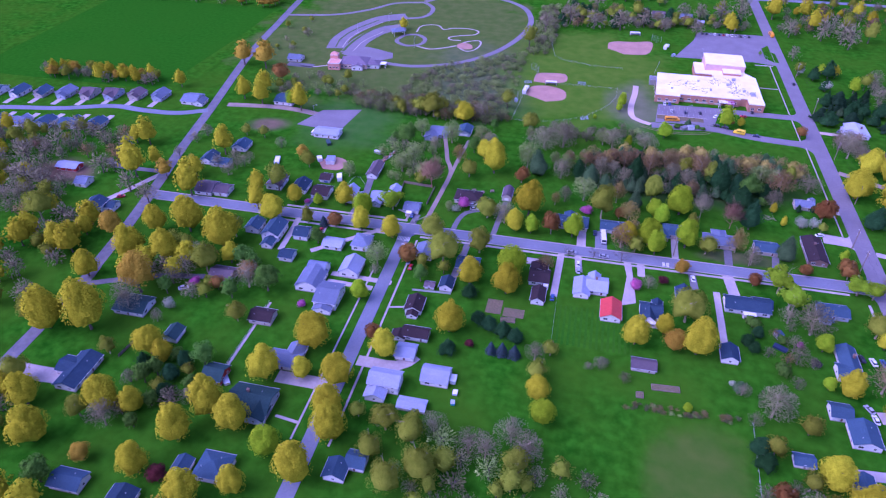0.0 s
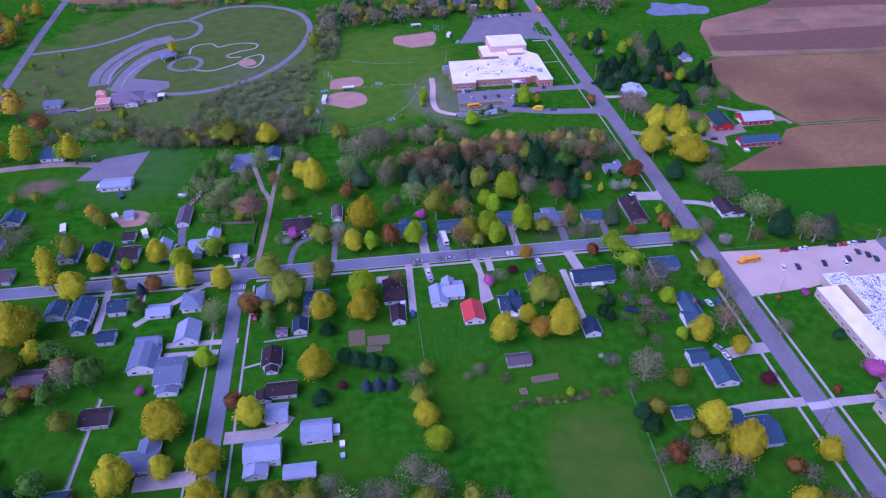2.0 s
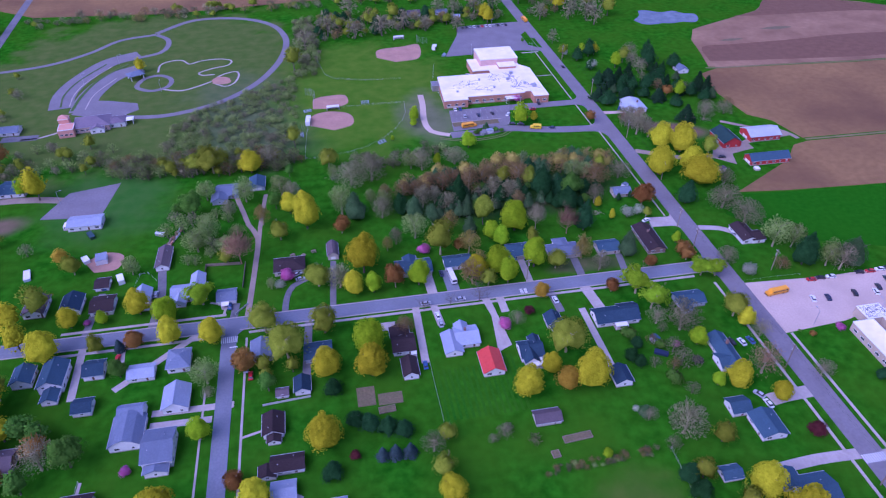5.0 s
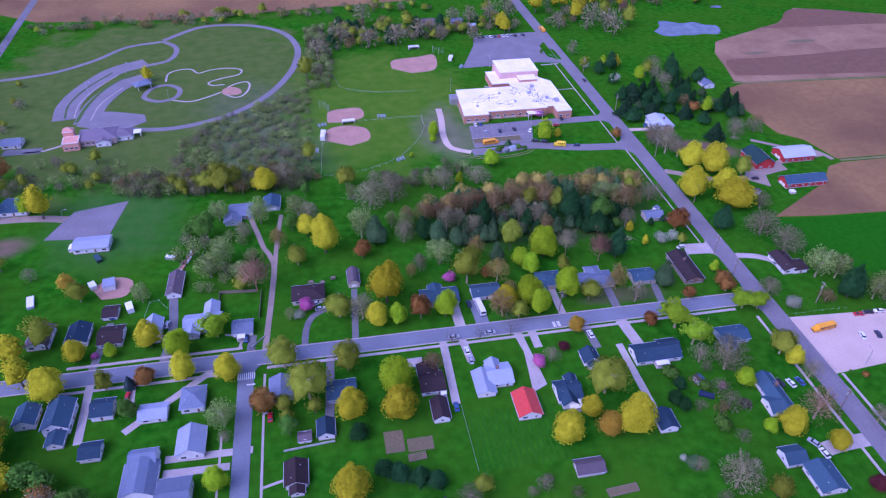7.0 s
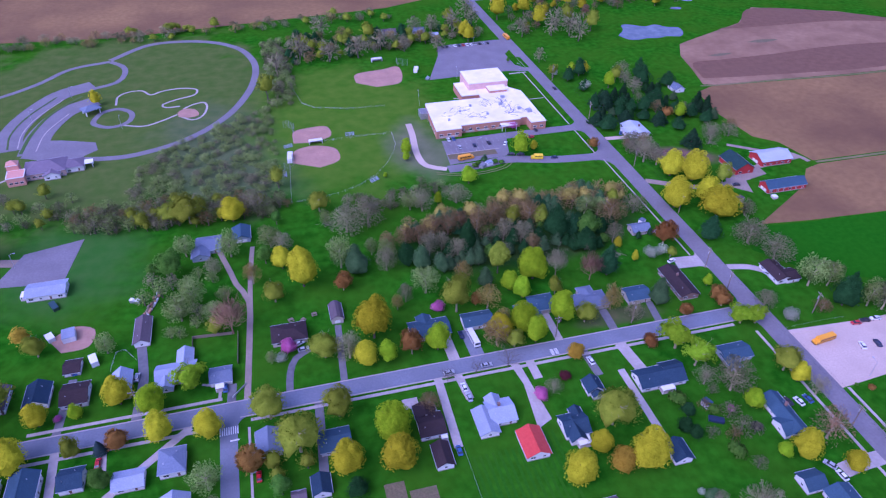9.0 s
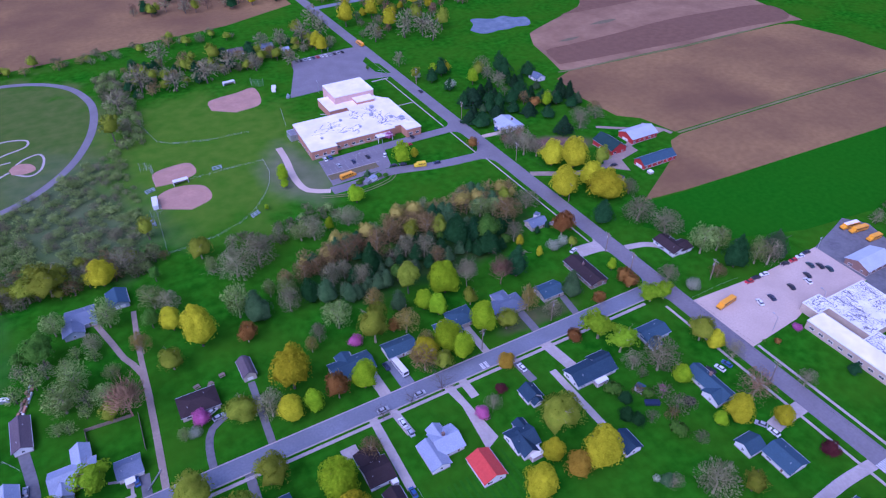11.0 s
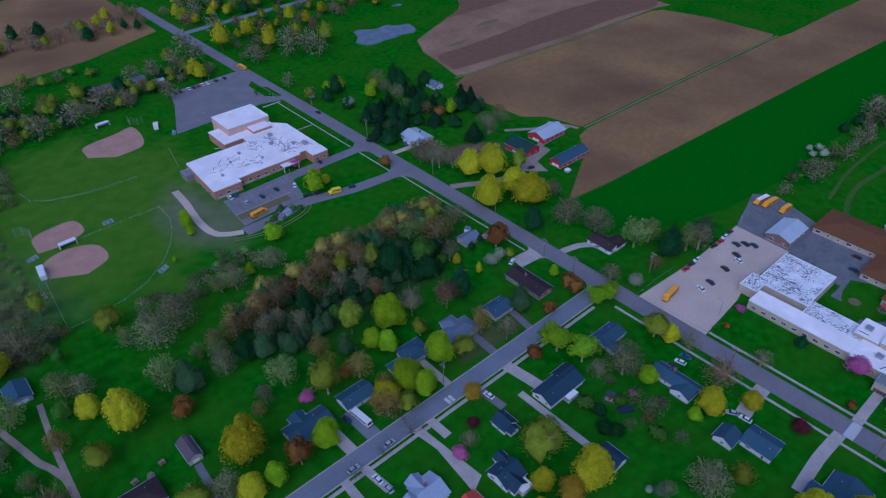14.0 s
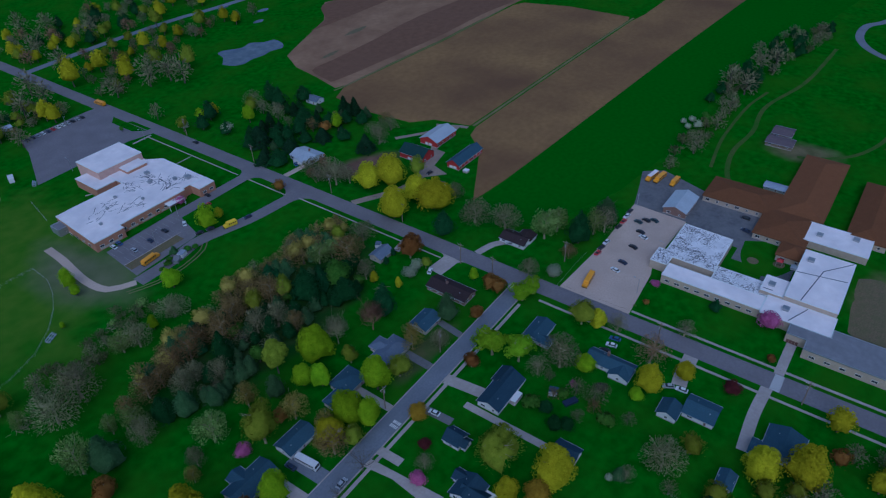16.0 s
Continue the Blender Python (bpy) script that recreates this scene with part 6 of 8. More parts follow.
for _x, _y, _s, _h in ((-22, 157, 2.2, 1.3), (-26, 161, 1.4, 1.0), (-34, 168, 1.6, 1.0), (-50, 170, 1.1, 0.8), (-44, 159, 1.0, 0.8), (-57, 165, 1.0, 0.7), (-30, 176, 1.8, 1.0), (-65, 157, 1.0, 0.7)):
    part("roof_unit", Geo().box(_x + 45 - _s / 2, _y - 165 - _s / 2, 4.5, _x + 45 + _s / 2, _y - 165 + _s / 2, 4.6 + _h).box(_x + 45 - _s / 2 - 0.1, _y - 165 - _s / 2 - 0.1, 4.6 + _h, _x + 45 + _s / 2 + 0.1, _y - 165 + _s / 2 + 0.1, 4.7 + _h), METAL, school)
window_row(school, (-28.5, -14.5), (15.5, -14.5), 1.2, 11)
window_row(school, (-28.6, -17.5), (-16.4, -17.5), 1.2, 3)
window_row(school, (27.8, -12), (27.8, 15), 1.2, 7)
window_row(school, (20.4, -19.4), (27.6, -19.4), 1.2, 2)
window_row(school, (-29.0, -15), (-29.0, 12), 1.2, 6)
for _k in range(3):
    part("entrance_door", DOOR, None, school, m=pose(8 + 0.9 * _k, -14.52, 0.02) @ FIT)
for _x, _w in ((-27.5, 9.5), (-13, 4.5), (-6.5, 6), (3, 3.5)):
    part("wall_panel", Geo().box(_x, -14.62 if _x > -17 else -17.62, 0.4, _x + _w, -14.5 if _x > -17 else -17.5, 1.15), SIDING_T, school, "pale panel in the brick front")
part("entrance_canopy", Geo().box(5, -18, 2.9, 13, -14.5, 3.15).box(5.1, -17.9, 0, 5.3, -17.7, 2.9).box(12.7, -17.9, 0, 12.9, -17.7, 2.9), TRIM, school)

# ---- the school across the road ----
east = thing("school", pose(50, -70, 0.05) @ Matrix.Diagonal((1, 1, 0.82, 1)), "tan brick school with white and stained flat roofs", "school")
EO = Vector((50, -70))
flat_building(east, off(EO, [(42, -56), (64.6, -56), (65.2, -37.4), (45, -37.4), (45, -34.6), (36.4, -34.6), (36.4, -40.8), (42, -40.8)]), 4.5, BRICK_TAN, MEMBRANE_D)
flat_building(east, off(EO, rect(30.4, -75, 38, -41.2)), 4.4, BRICK_TAN, MEMBRANE)
flat_building(east, off(EO, rect(38.2, -74.8, 46.2, -56.2)), 4.0, BRICK_TAN, MEMBRANE_D)
flat_building(east, off(EO, rect(29.2, -97, 39.4, -75.2)), 4.6, BRICK_TAN, MEMBRANE)
flat_building(east, off(EO, rect(39.6, -96.6, 70.2, -80)), 7.0, BRICK_TAN, MEMBRANE)
flat_building(east, off(EO, rect(39.6, -79.8, 48.8, -72.2)), 6.0, BRICK_TAN, MEMBRANE)
flat_building(east, off(EO, rect(80.5, -99.6, 94, -76.6)), 3.8, BRICK_TAN, MEMBRANE)
flat_building(east, off(EO, [(19.4, -150), (33.4, -150), (33.4, -97.2), (29, -97.2), (29, -85), (24, -85), (24, -91), (19.4, -91)]), 4.5, BRICK_TAN, R_FLATGREY)
for _k in range(9):
    _w = part("window", WIDE_FRAME, None, east, m=pose(30.38 - 50, -43.5 - 3.55 * _k + 70, 1.3, 0, 0, -90) @ FIT)
    part("pane", WIDE_PANE, None, _w)
for _k in range(12):
    _w = part("window", WIDE_FRAME, None, east, m=pose(19.38 - 50, -94 - 4.4 * _k + 70, 1.3, 0, 0, -90) @ FIT)
    part("pane", WIDE_PANE, None, _w)
for _k in range(4):
    part("entrance_door", DOOR, None, east, m=pose(24 - 50 - 0.02, -86 - 0.9 * _k + 70, 0.02, 0, 0, -90) @ FIT)
_seams = random.Random(12)
for _k in range(9):
    _x, _y = _seams.uniform(43, 63), _seams.uniform(-55, -39)
    _L, _v = _seams.uniform(1.5, 7), _seams.random() < 0.65
    part("roof_patch", Geo().box(_x - 50, _y + 70, 4.584, _x - 50 + (0.35 if _v else _L * 0.4), _y + 70 + (min(_L, -38 - _y) if _v else 0.3), 4.588 + 0.0004 * _k), TAR, east, "dark tar seam on the roof")
for _a, _b, _z in (((39.8, -85), (60, -88), 7.1), ((60, -88), (70, -96), 7.1), ((41, -76), (41, -73), 6.1), ((30, -84), (39, -88), 4.7), ((55, -80.2), (58, -96), 7.1)):
    part("roof_patch", Geo().tube((_a[0] - 50, _a[1] + 70, _z), (_b[0] - 50, _b[1] + 70, _z), 0.18, 0.18, 4), TAR, east)
for _x, _y, _z in ((56, -79, 7), (64, -83, 7), (44, -75, 6), (35, -82, 4.6), (86, -82, 3.8), (90, -94, 3.8)):
    part("roof_unit", Geo().box(_x - 51, _y + 69, _z, _x - 49, _y + 71, _z + 1.0).box(_x - 51.1, _y + 68.9, _z + 1.0, _x - 48.9, _y + 71.1, _z + 1.12), METAL, east)
hall_east = thing("school_wing", pose(118, -70, 0.05), "brown shingled school wing with low pitched roofs", "school")
for _x0, _y0, _x1, _y1, _t in ((91, -63.9, 108.5, -36, 90), (75.5, -79, 95.8, -60.5, 0), (96, -81, 149, -64.1, 0), (92, -104, 138, -90.5, 0), (66, -81, 75.3, -71.5, 0)):
    _lx, _ly = _x1 - _x0, _y1 - _y0
    block(hall_east, (_x0 + _x1) / 2 - 118, (_y0 + _y1) / 2 + 70, _lx if _t == 0 else _ly, _ly if _t == 0 else _lx, 2.6, 2.1, R_RUST, BRICK_TAN, "hip", _t, 1, False)
# ---- trees and bushes that stand singly ----
for _q in [
    ("olive", -84.9, 3.5, 7.2, 0.98), ("lime", -79.9, 9.8, 11.1, 0.89), ("lime", -77.4, 3.8, 7.5, 1.5), ("olive2", -86.1, 12.9, 6.2, 1.5), ("bud", -90.3, 5.6, 8.8, 1.4),
    ("twiggy", -89.9, -4.3, 8.6, 0.81), ("twiggy", -100.6, -4.8, 5.4, 1.16), ("olive2", -87.9, 23.6, 8.5, 1.32), ("lime", -65.4, 10.9, 9.9, 1.39), ("amber", -67.7, -6.4, 6.1),
    ("maroon", -74.6, -13.9, 4), ("rust", -91.3, 26, 4.7, 1.5), ("bare", -79.9, -17.9, 5.4), ("lime", -74.1, 25.9, 7.2, 1.16), ("olive", -98.8, 24.5, 12.2, 1.37),
    ("pink", -84.5, -19.1, 5.3), ("lime", -109.7, 8.5, 8.8, 1.12), ("lime", -77.3, 30.8, 6.9, 1.17), ("twiggy", -110.2, -5.3, 5.4, 0.96), ("olive", -57.6, 8.6, 8.3, 0.97),
]:
    tree(*_q)
for _q in [
    ("sage2", -85.2, 34.5, 6.6, 1.5), ("pink", -105, 26.7, 5.2, 1.05), ("olive", -61.9, 25, 5.7, 1.31), ("rust", -118.3, 8.6, 8, 1.5), ("olive2", -92.7, 38.1, 7.1, 1.5),
    ("lime", -66.5, 35, 12.5, 0.95), ("poplar", -78.1, 41, 8.1, 0.97), ("sage", -106.8, 36.8, 11, 1.28), ("bud", -118.4, -14.4, 7.4, 0.67), ("olive2", -46.1, 12.2, 7.6, 1.5),
    ("fan", -57.8, 34.1, 8, 1.5), ("lime", -126.4, 7.4, 6.6, 1.19), ("mauve", -114.7, 34.2, 6.1, 1.5), ("olive", -67.7, -33.4, 13.6), ("olive2", -118.6, 30.6, 4.7, 1.5),
    ("sage2", -83.5, 47.5, 6, 1.5), ("mauve", -41.1, 5.1, 6.2, 1.5), ("sage2", -97.8, 47.1, 5.9, 1.5), ("rust", -41.9, -7.9, 5.8), ("fanred", -46.3, 29, 8.9, 1.35),
]:
    tree(*_q)
for _q in [
    ("gold", -128.9, 19, 12.7, 1.29), ("gold", -75.2, -40.9, 6.9), ("gold", -133.1, 7.8, 8.2, 1.05), ("mauve", -89.9, 54, 8.4, 1.05), ("sage2", -104.8, 51.6, 8.3, 1.06),
    ("bud", -60.7, 50.7, 6.6, 1.28), ("cedar", -38.9, 30, 8.9, 1.44), ("lime", -130.7, -22.1, 11.9), ("cedar", -84.7, 58.2, 8, 1.5), ("gold", -84.9, -48.3, 10.1),
    ("mauve", -138.1, 12, 9.2, 1.2), ("spread", -33.6, -10.3, 13.5), ("amber", -72.3, -48.2, 8.1), ("mauve", -100.3, 57.7, 8.5, 1.37), ("cedar", -110, 54.3, 7.9, 1.18),
    ("mauve", -94.8, 59.9, 6.2, 1.5), ("mauve", -63, 56.7, 9.6, 1.05), ("gold", -65, -48.6, 11.8), ("cedar", -44.2, -35.3, 4.7, 0.75), ("mauve", -69.1, 60.3, 8.7, 1.21),
]:
    tree(*_q)
for _q in [
    ("sage2", -27.7, 11.4, 7.7, 1.47), ("mauve", -118, 53, 8.3, 1.38), ("cedar", -47.9, -40.2, 5.1, 0.75), ("spread", -31.5, -18.8, 11.5), ("gold", -130.9, -32.1, 10.4),
    ("bare", -33, -26.4, 7.3), ("cedar", -40.1, 46.5, 10.4, 0.81), ("olive", -145.7, 14.3, 11.2, 0.77), ("bud", -78.5, 66.1, 9.7, 1.38), ("olive", -144.6, -10.3, 10.6),
    ("cedar", -46.4, -43.3, 5.1, 0.75), ("rust", -22.2, 3.6, 4.7), ("cedar", -48.3, 56.5, 11, 1.29), ("rust", -21.7, 3.1, 4.2, 1.41), ("bud", -95.9, 68, 8.7, 1.21),
    ("bud", -102.1, 66.9, 7.2, 1.25), ("rust", -135.2, 45.5, 7.1, 1.39), ("bud", -89.7, 69.4, 9.8, 1.05), ("bud", -107.5, 66.5, 9.6, 0.9), ("bud", -71.5, 69.5, 9.9, 1.18),
]:
    tree(*_q)
for _q in [
    ("sage2", -128.9, 54.4, 10.1, 1.18), ("bud", -84.4, 71.4, 8.9, 1.05), ("cedar", -41.7, 56.2, 7.2, 1.5), ("bud", -115.2, 65, 6.6, 1.5), ("olive", -62.7, 68.5, 7.4, 1.38),
    ("gold", -24.7, 35.1, 2.9, 1.5), ("green", -36.7, 53, 11, 1.06), ("mauve", -26.4, -30.7, 12.5), ("bud", -56.2, 67.3, 10.9, 1.04), ("pink", -31, -37.7, 2.6),
    ("olive", -51.8, 65.4, 7.4, 1.38), ("gold", -144.9, -29.4, 9.9), ("sage", -121.8, 63.5, 5.7, 1.5), ("gold", -27.4, 44.4, 3.4, 1.5), ("olive", -112, -59.9, 6),
    ("mauve", -27.5, 48.1, 7.1, 1.5), ("white", -55, -60.3, 2.4), ("cedar", -143.3, -37.1, 6.5, 0.75), ("cedar", -124.3, -55.9, 6.2, 0.75), ("sage", -134.3, 58.5, 11.5, 1.38),
]:
    tree(*_q)
for _q in [
    ("pink", -156.9, 19.6, 6, 1.07), ("cedar", -128.5, -54.3, 6.5, 0.75), ("white", -17.9, 35.4, 6, 1.16), ("sage2", -53.2, -62.4, 4.0), ("lime", -23.9, -38.1, 6.8),
    ("cedar", -133.7, -52.4, 6.5, 0.75), ("bare", -116.8, -63.4, 7.4), ("white", -159.7, 15.8, 4.4, 0.86), ("olive", -156.8, -20.1, 14), ("bare", -52.5, -63.9, 5),
    ("cedar", -137.6, -50.3, 6.3, 0.75), ("rust", -6.8, 4.2, 6.8), ("sage", -162.5, 15.6, 4, 1.5), ("rust", -6.7, 6.9, 7.7, 0.98), ("white", -12.9, 36, 5.1, 1.15),
    ("gold", -148.8, 51.1, 11.1, 1.43), ("lime", -5.9, 15.1, 3.7, 1.38), ("spread", -5.6, -5.1, 10.0), ("olive", -164.3, -6.4, 11.2), ("olive", -10.2, 33.7, 4.2, 1.17),
]:
    tree(*_q)
for _q in [
    ("spruce", -127.5, -63.2, 4.3), ("lime", -69.4, -74, 3), ("cedar", -16.6, 47.6, 2.6, 1.5), ("olive", -115, -71.1, 7.2), ("spruce", -131.2, -63.1, 3.9),
    ("bud", -22.6, 60.5, 12.3, 1.03), ("mauve", -95.8, 88, 10.2, 1.04), ("sage", -30.1, 69.3, 10.1, 0.95), ("olive", -159.4, 45.2, 8.3, 1.11), ("lime", -25.8, -55.5, 4.6),
    ("spread", -0.6, -6.5, 9.0), ("rust", -8.3, 42.5, 9.9, 1.36), ("mauve", -44.6, -70.5, 12), ("maroon", -138.6, -61.8, 3.4), ("mauve", -80, 90.7, 11.7, 0.64),
    ("mauve", -119.3, 84, 15, 0.78), ("lime", -88.1, 91.1, 3.8, 1.5), ("olive", -5.1, -27.7, 9.8), ("cedar", -10.7, 49, 2.4, 1.5), ("green", -162.9, -32.6, 6.4),
]:
    tree(*_q)
for _q in [
    ("sage", -100.4, 90.2, 9.3, 0.85), ("sage", -24.9, 67.7, 7.6, 1.39), ("gold", -146.7, -56.2, 10.7), ("mauve", -128.6, 80.9, 14.8, 0.63), ("gold", -114.4, -78.8, 7.9),
    ("gold", -20.4, -56.9, 8.4), ("gold", -3.7, -32.8, 6.6), ("rust", -170.3, -22.9, 8.8), ("gold", -155.5, 63.4, 7.2, 1.24), ("mauve", 7.3, -0.2, 7.6, 1.06),
    ("fanred", -174.1, 32.6, 12.5, 0.99), ("cedar", -145.2, -66.3, 6.5, 0.75), ("bare", -2, -39, 7.1), ("barered", -9.8, -53.5, 11.5), ("olive", -16.3, 71.8, 6.1, 1.5),
    ("cedar", -50.1, -84.7, 6.5, 0.75), ("mauve", -9.7, 65.2, 11.4, 0.64), ("lime", -111.7, -87.9, 8.3), ("olive2", -166.5, 57.1, 6.8, 1.5), ("gold", -181, -8.3, 8.7),
]:
    tree(*_q)
for _q in [
    ("sage", -136.3, 87.9, 5.5, 1.5), ("white", 11.7, -7.7, 5.6), ("mauve", -154.6, 74, 8.6, 1.05), ("white", 12.5, -8, 5.8, 1.02), ("green", -161.4, 68, 7, 1.15),
    ("lime", -70.3, 104.3, 7.4), ("cedar", -49.3, -89.9, 6.4, 0.75), ("sage", -181.7, -26.2, 9.7), ("sage", -180, 41.5, 8.6, 0.89), ("gold", -10.1, -64.3, 6.4),
    ("sage", -176.5, 50.8, 6.2, 0.89), ("bare", -180.9, -31.7, 4.3), ("cedar", 11.3, 40.7, 9.5, 0.94), ("spread", -186.4, 11.6, 11.5, 1.1), ("sage", -159, 77.9, 10.8, 0.99),
    ("lime", -197.2, 4.6, 9.8, 0.95), ("bush", 13.3, -38.9, 1.3), ("bare", -119.7, -97, 9.4), ("lime", -181.8, -46.9, 7.5), ("gold", -194.7, -5.9, 8.7),
]:
    tree(*_q)
for _q in [
    ("gold", -32.8, -92.5, 10), ("gold", -165.3, -71.8, 9.2), ("rust", -171.4, -65, 6.3), ("rust", 16.1, -41.6, 2.7), ("bare", -114.5, -102.4, 11.2),
    ("bud", 26, -6.9, 6.4, 0.76), ("gold", 9.6, 64.7, 13.1, 0.85), ("sage", -187.3, 50.6, 10.9, 1.03), ("mauve", -179.9, 64.9, 6.9, 1.35), ("bare", 8.2, -58, 7, 0.9),
    ("green", -155.6, 92.7, 4.5, 1.42), ("rust", -46.7, -100.9, 7.3), ("sage", -191, 43.2, 11.8, 0.67), ("maroon", -7.2, -77.6, 5.8), ("sage", -174, 75.5, 10.9, 1.02),
    ("mauve", 25, 34.8, 14.2, 0.63), ("mauve", 28, 22.5, 13.9, 0.73), ("sage", 30.7, 6, 12.1, 1.22), ("bare", -39.9, -103.6, 9), ("bare", -131.1, -103.3, 9.2),
]:
    tree(*_q)
for _q in [
    ("bare", -142, -99.5, 8.7), ("gold", 24.2, 54.8, 17.1, 0.49), ("pink", 27, -40.5, 3.6), ("cedar", 35.4, -6.2, 9.8, 1.31), ("gold", -27.8, -101.9, 11.2),
    ("rust", -206, -6, 6.9), ("gold", -207.2, 10.3, 8.6), ("sage", 37.6, 4.3, 8.8, 1.5), ("olive", -147.7, -103.1, 10.7), ("gold", 25.1, 64.7, 12.2, 0.72),
    ("green", -208.8, -18.5, 6.6), ("green", -194.7, 67.3, 11.4, 0.95), ("spruce", -210.8, -6.6, 4), ("mauve", -163.6, 104, 14.2, 0.64), ("olive", -156.3, -100.6, 9.8),
    ("gold", -172.7, 99.6, 10.6, 0.83), ("gold", -176, -86.5, 10), ("mauve", 35.4, 51.8, 7.5, 1.06), ("sage", -190.5, 79.7, 8.6, 1.26), ("sage", 43.8, -8.7, 9, 1.5),
]:
    tree(*_q)
for _q in [
    ("gold", -188.6, -73.4, 11.8), ("cedar", 26.5, -62, 4.5, 0.75), ("olive", -165.6, -97.7, 5.6), ("pink", -200.9, -55.4, 3.5), ("rust", 11.9, -84, 3.3),
    ("sage", -213.5, 33.3, 7.9), ("olive", -218, -6.2, 6.9), ("bare", 47.6, -11.4, 10.8), ("lime", -219, 7.9, 4.8), ("gold", 21.2, 88.5, 12.4, 0.72),
    ("gold", -174.5, -98.4, 10.1), ("gold", 28.8, 82.3, 15, 0.73), ("gold", -188, -86.8, 7.1), ("sage2", 53.4, -9.1, 10.4, 1.04), ("pink", -224.1, 8, 2.7),
    ("pink", 27.2, -79, 8.1), ("bare", 15.5, 102.8, 12.6), ("bare", 19.9, 98.7, 9), ("green", -216.2, -50.2, 11), ("olive", -189.7, 102.2, 15.2, 0.73),
]:
    tree(*_q)
for _q in [
    ("olive", 40.1, 75.9, 8, 1.48), ("gold", -229.2, 7.5, 7.2), ("gold", -198.9, -90, 11.2), ("olive", -196.9, 102.4, 10.1, 0.95), ("gold", -233, -7, 10.6),
    ("bare", -223.8, -49.8, 11), ("olive", -219.7, -67.5, 7.8), ("olive", -234.8, 37.1, 7.9), ("green", -220.9, -88.4, 8.5), ("pine", 46.2, 111.8, 9.4, 0.6),
    ("cedar", -226.5, -90.4, 6.5, 0.75), ("cedar", -228.2, -96.5, 6.5, 0.75), ("gold", -234.2, -90, 7.6), ("bare", 56.4, 111.5, 9.4), ("cedar", -225.7, -103.7, 6.5, 0.75),
]:
    tree(*_q)
for _q in [("bush", -63.5, 117.2, 3.4), ("bush", -61.2, 119.0, 3.0), ("bush", -53.2, 118.6, 3.6), ("bush", -50.4, 117.4, 3.0), ("sage2", -57.6, 121.2, 4.0, 0.8), ("bush", -66.8, 116.2, 2.6), ("rust", -34.8, 127.6, 3.0), ("gold", -31.0, 126.4, 4.2)]:
    tree(*_q)
for _q in [("spruce", -123.4, -63.4, 4.2), ("olive", -137.6, 98.1, 9.5, 0.9), ("gold", -88.4, 8.6, 8.6, 1.1), ("olive2", -91.4, 9.2, 6.6, 1.2), ("sage", -116.5, 60.0, 8.0, 1.2)]:
    tree(*_q)
# outlying trees, joined further down
OUTLYING = []
OUTLYING += [
    ("gold", -242.7, -1.1, 9.7), ("gold", -247.5, 9.3, 9.5), ("olive", -240.2, 14.8, 12.1), ("amber", -240.2, 43.5, 7.4), ("rust", -2.8, 119.6, 6),
    ("lime", -39.3, 122.7, 10.2), ("pine", 22.8, 160.9, 12.4, 0.6), ("cedar", 31.6, 157.7, 10.3, 0.6), ("lime", 36.6, 183.4, 7.7), ("white", 21.8, 183.4, 7),
    ("bare", 46.9, 173.3, 9.7), ("cedar", 51.5, 158.5, 12.5, 0.6), ("cedar", 71.3, 178.9, 10.9, 0.6), ("cedar", 13.9, 137.4, 11.7, 0.6), ("pine", 10.9, 144.2, 9, 0.6),
    ("pine", 26, 142.6, 9, 0.6), ("cedar", 37.1, 143.4, 9, 0.6), ("pine", 42.5, 136.7, 8.9, 0.6), ("cedar", 49.2, 129.1, 8.8, 0.6), ("rust", 49.8, 141.7, 7.1),
]
OUTLYING += [
    ("bare", 48.3, 265.6, 15), ("bare", 11.8, 227.9, 8.3), ("bare", 47.8, 185.3, 8.8), ("olive", 10.8, 204.2, 7.9), ("gold", -261.5, 92.9, 11.5),
    ("lime", -268.2, 96.2, 7.8), ("gold", -240.5, 227.1, 7.3), ("olive", -152.7, 120.7, 9.1), ("olive", -249.5, 135.6, 7.3), ("lime", -91.8, 138.6, 6),
    ("lime", -93.1, 130.3, 4.8), ("lime", -105.7, 118.1, 2.5), ("amber", -261.1, -61.4, 14.9), ("gold", -281, -84.9, 14), ("gold", -266.9, -82.4, 15),
    ("gold", -285.4, -57.3, 9.9), ("olive", -289.9, -82.4, 10.4), ("olive", -274.1, -107.8, 9.4), ("gold", -240.4, -88, 10.5), ("olive", -253.7, -91.2, 6.4),
]
OUTLYING += [
    ("gold", -241, -111.4, 11.3), ("gold", -232.2, -110.5, 7.9), ("olive", -246.8, -116, 7.8), ("gold", -265.3, -115.6, 10.2), ("gold", -254.3, -126.8, 11.8),
    ("gold", -214, -117, 10.7), ("gold", -209.8, -106.4, 11.2), ("gold", -199.6, -109.7, 10.9), ("lime", -187, -115.5, 9.5), ("gold", -171.1, -107.2, 10.7),
    ("gold", -175.6, -121.8, 11.1), ("gold", -219.1, -129.7, 9.2), ("amber", -236.6, -129.3, 6.3), ("green", -243.1, -138.2, 9.1), ("gold", -201.4, -135.2, 10.8),
    ("gold", -190.4, -129.2, 8), ("white", -246.1, -66.9, 5.1), ("maroon", -212.2, -130.3, 6.2), ("olive", -158, -109.7, 8.4), ("olive", -142.7, -113.7, 11.2),
]
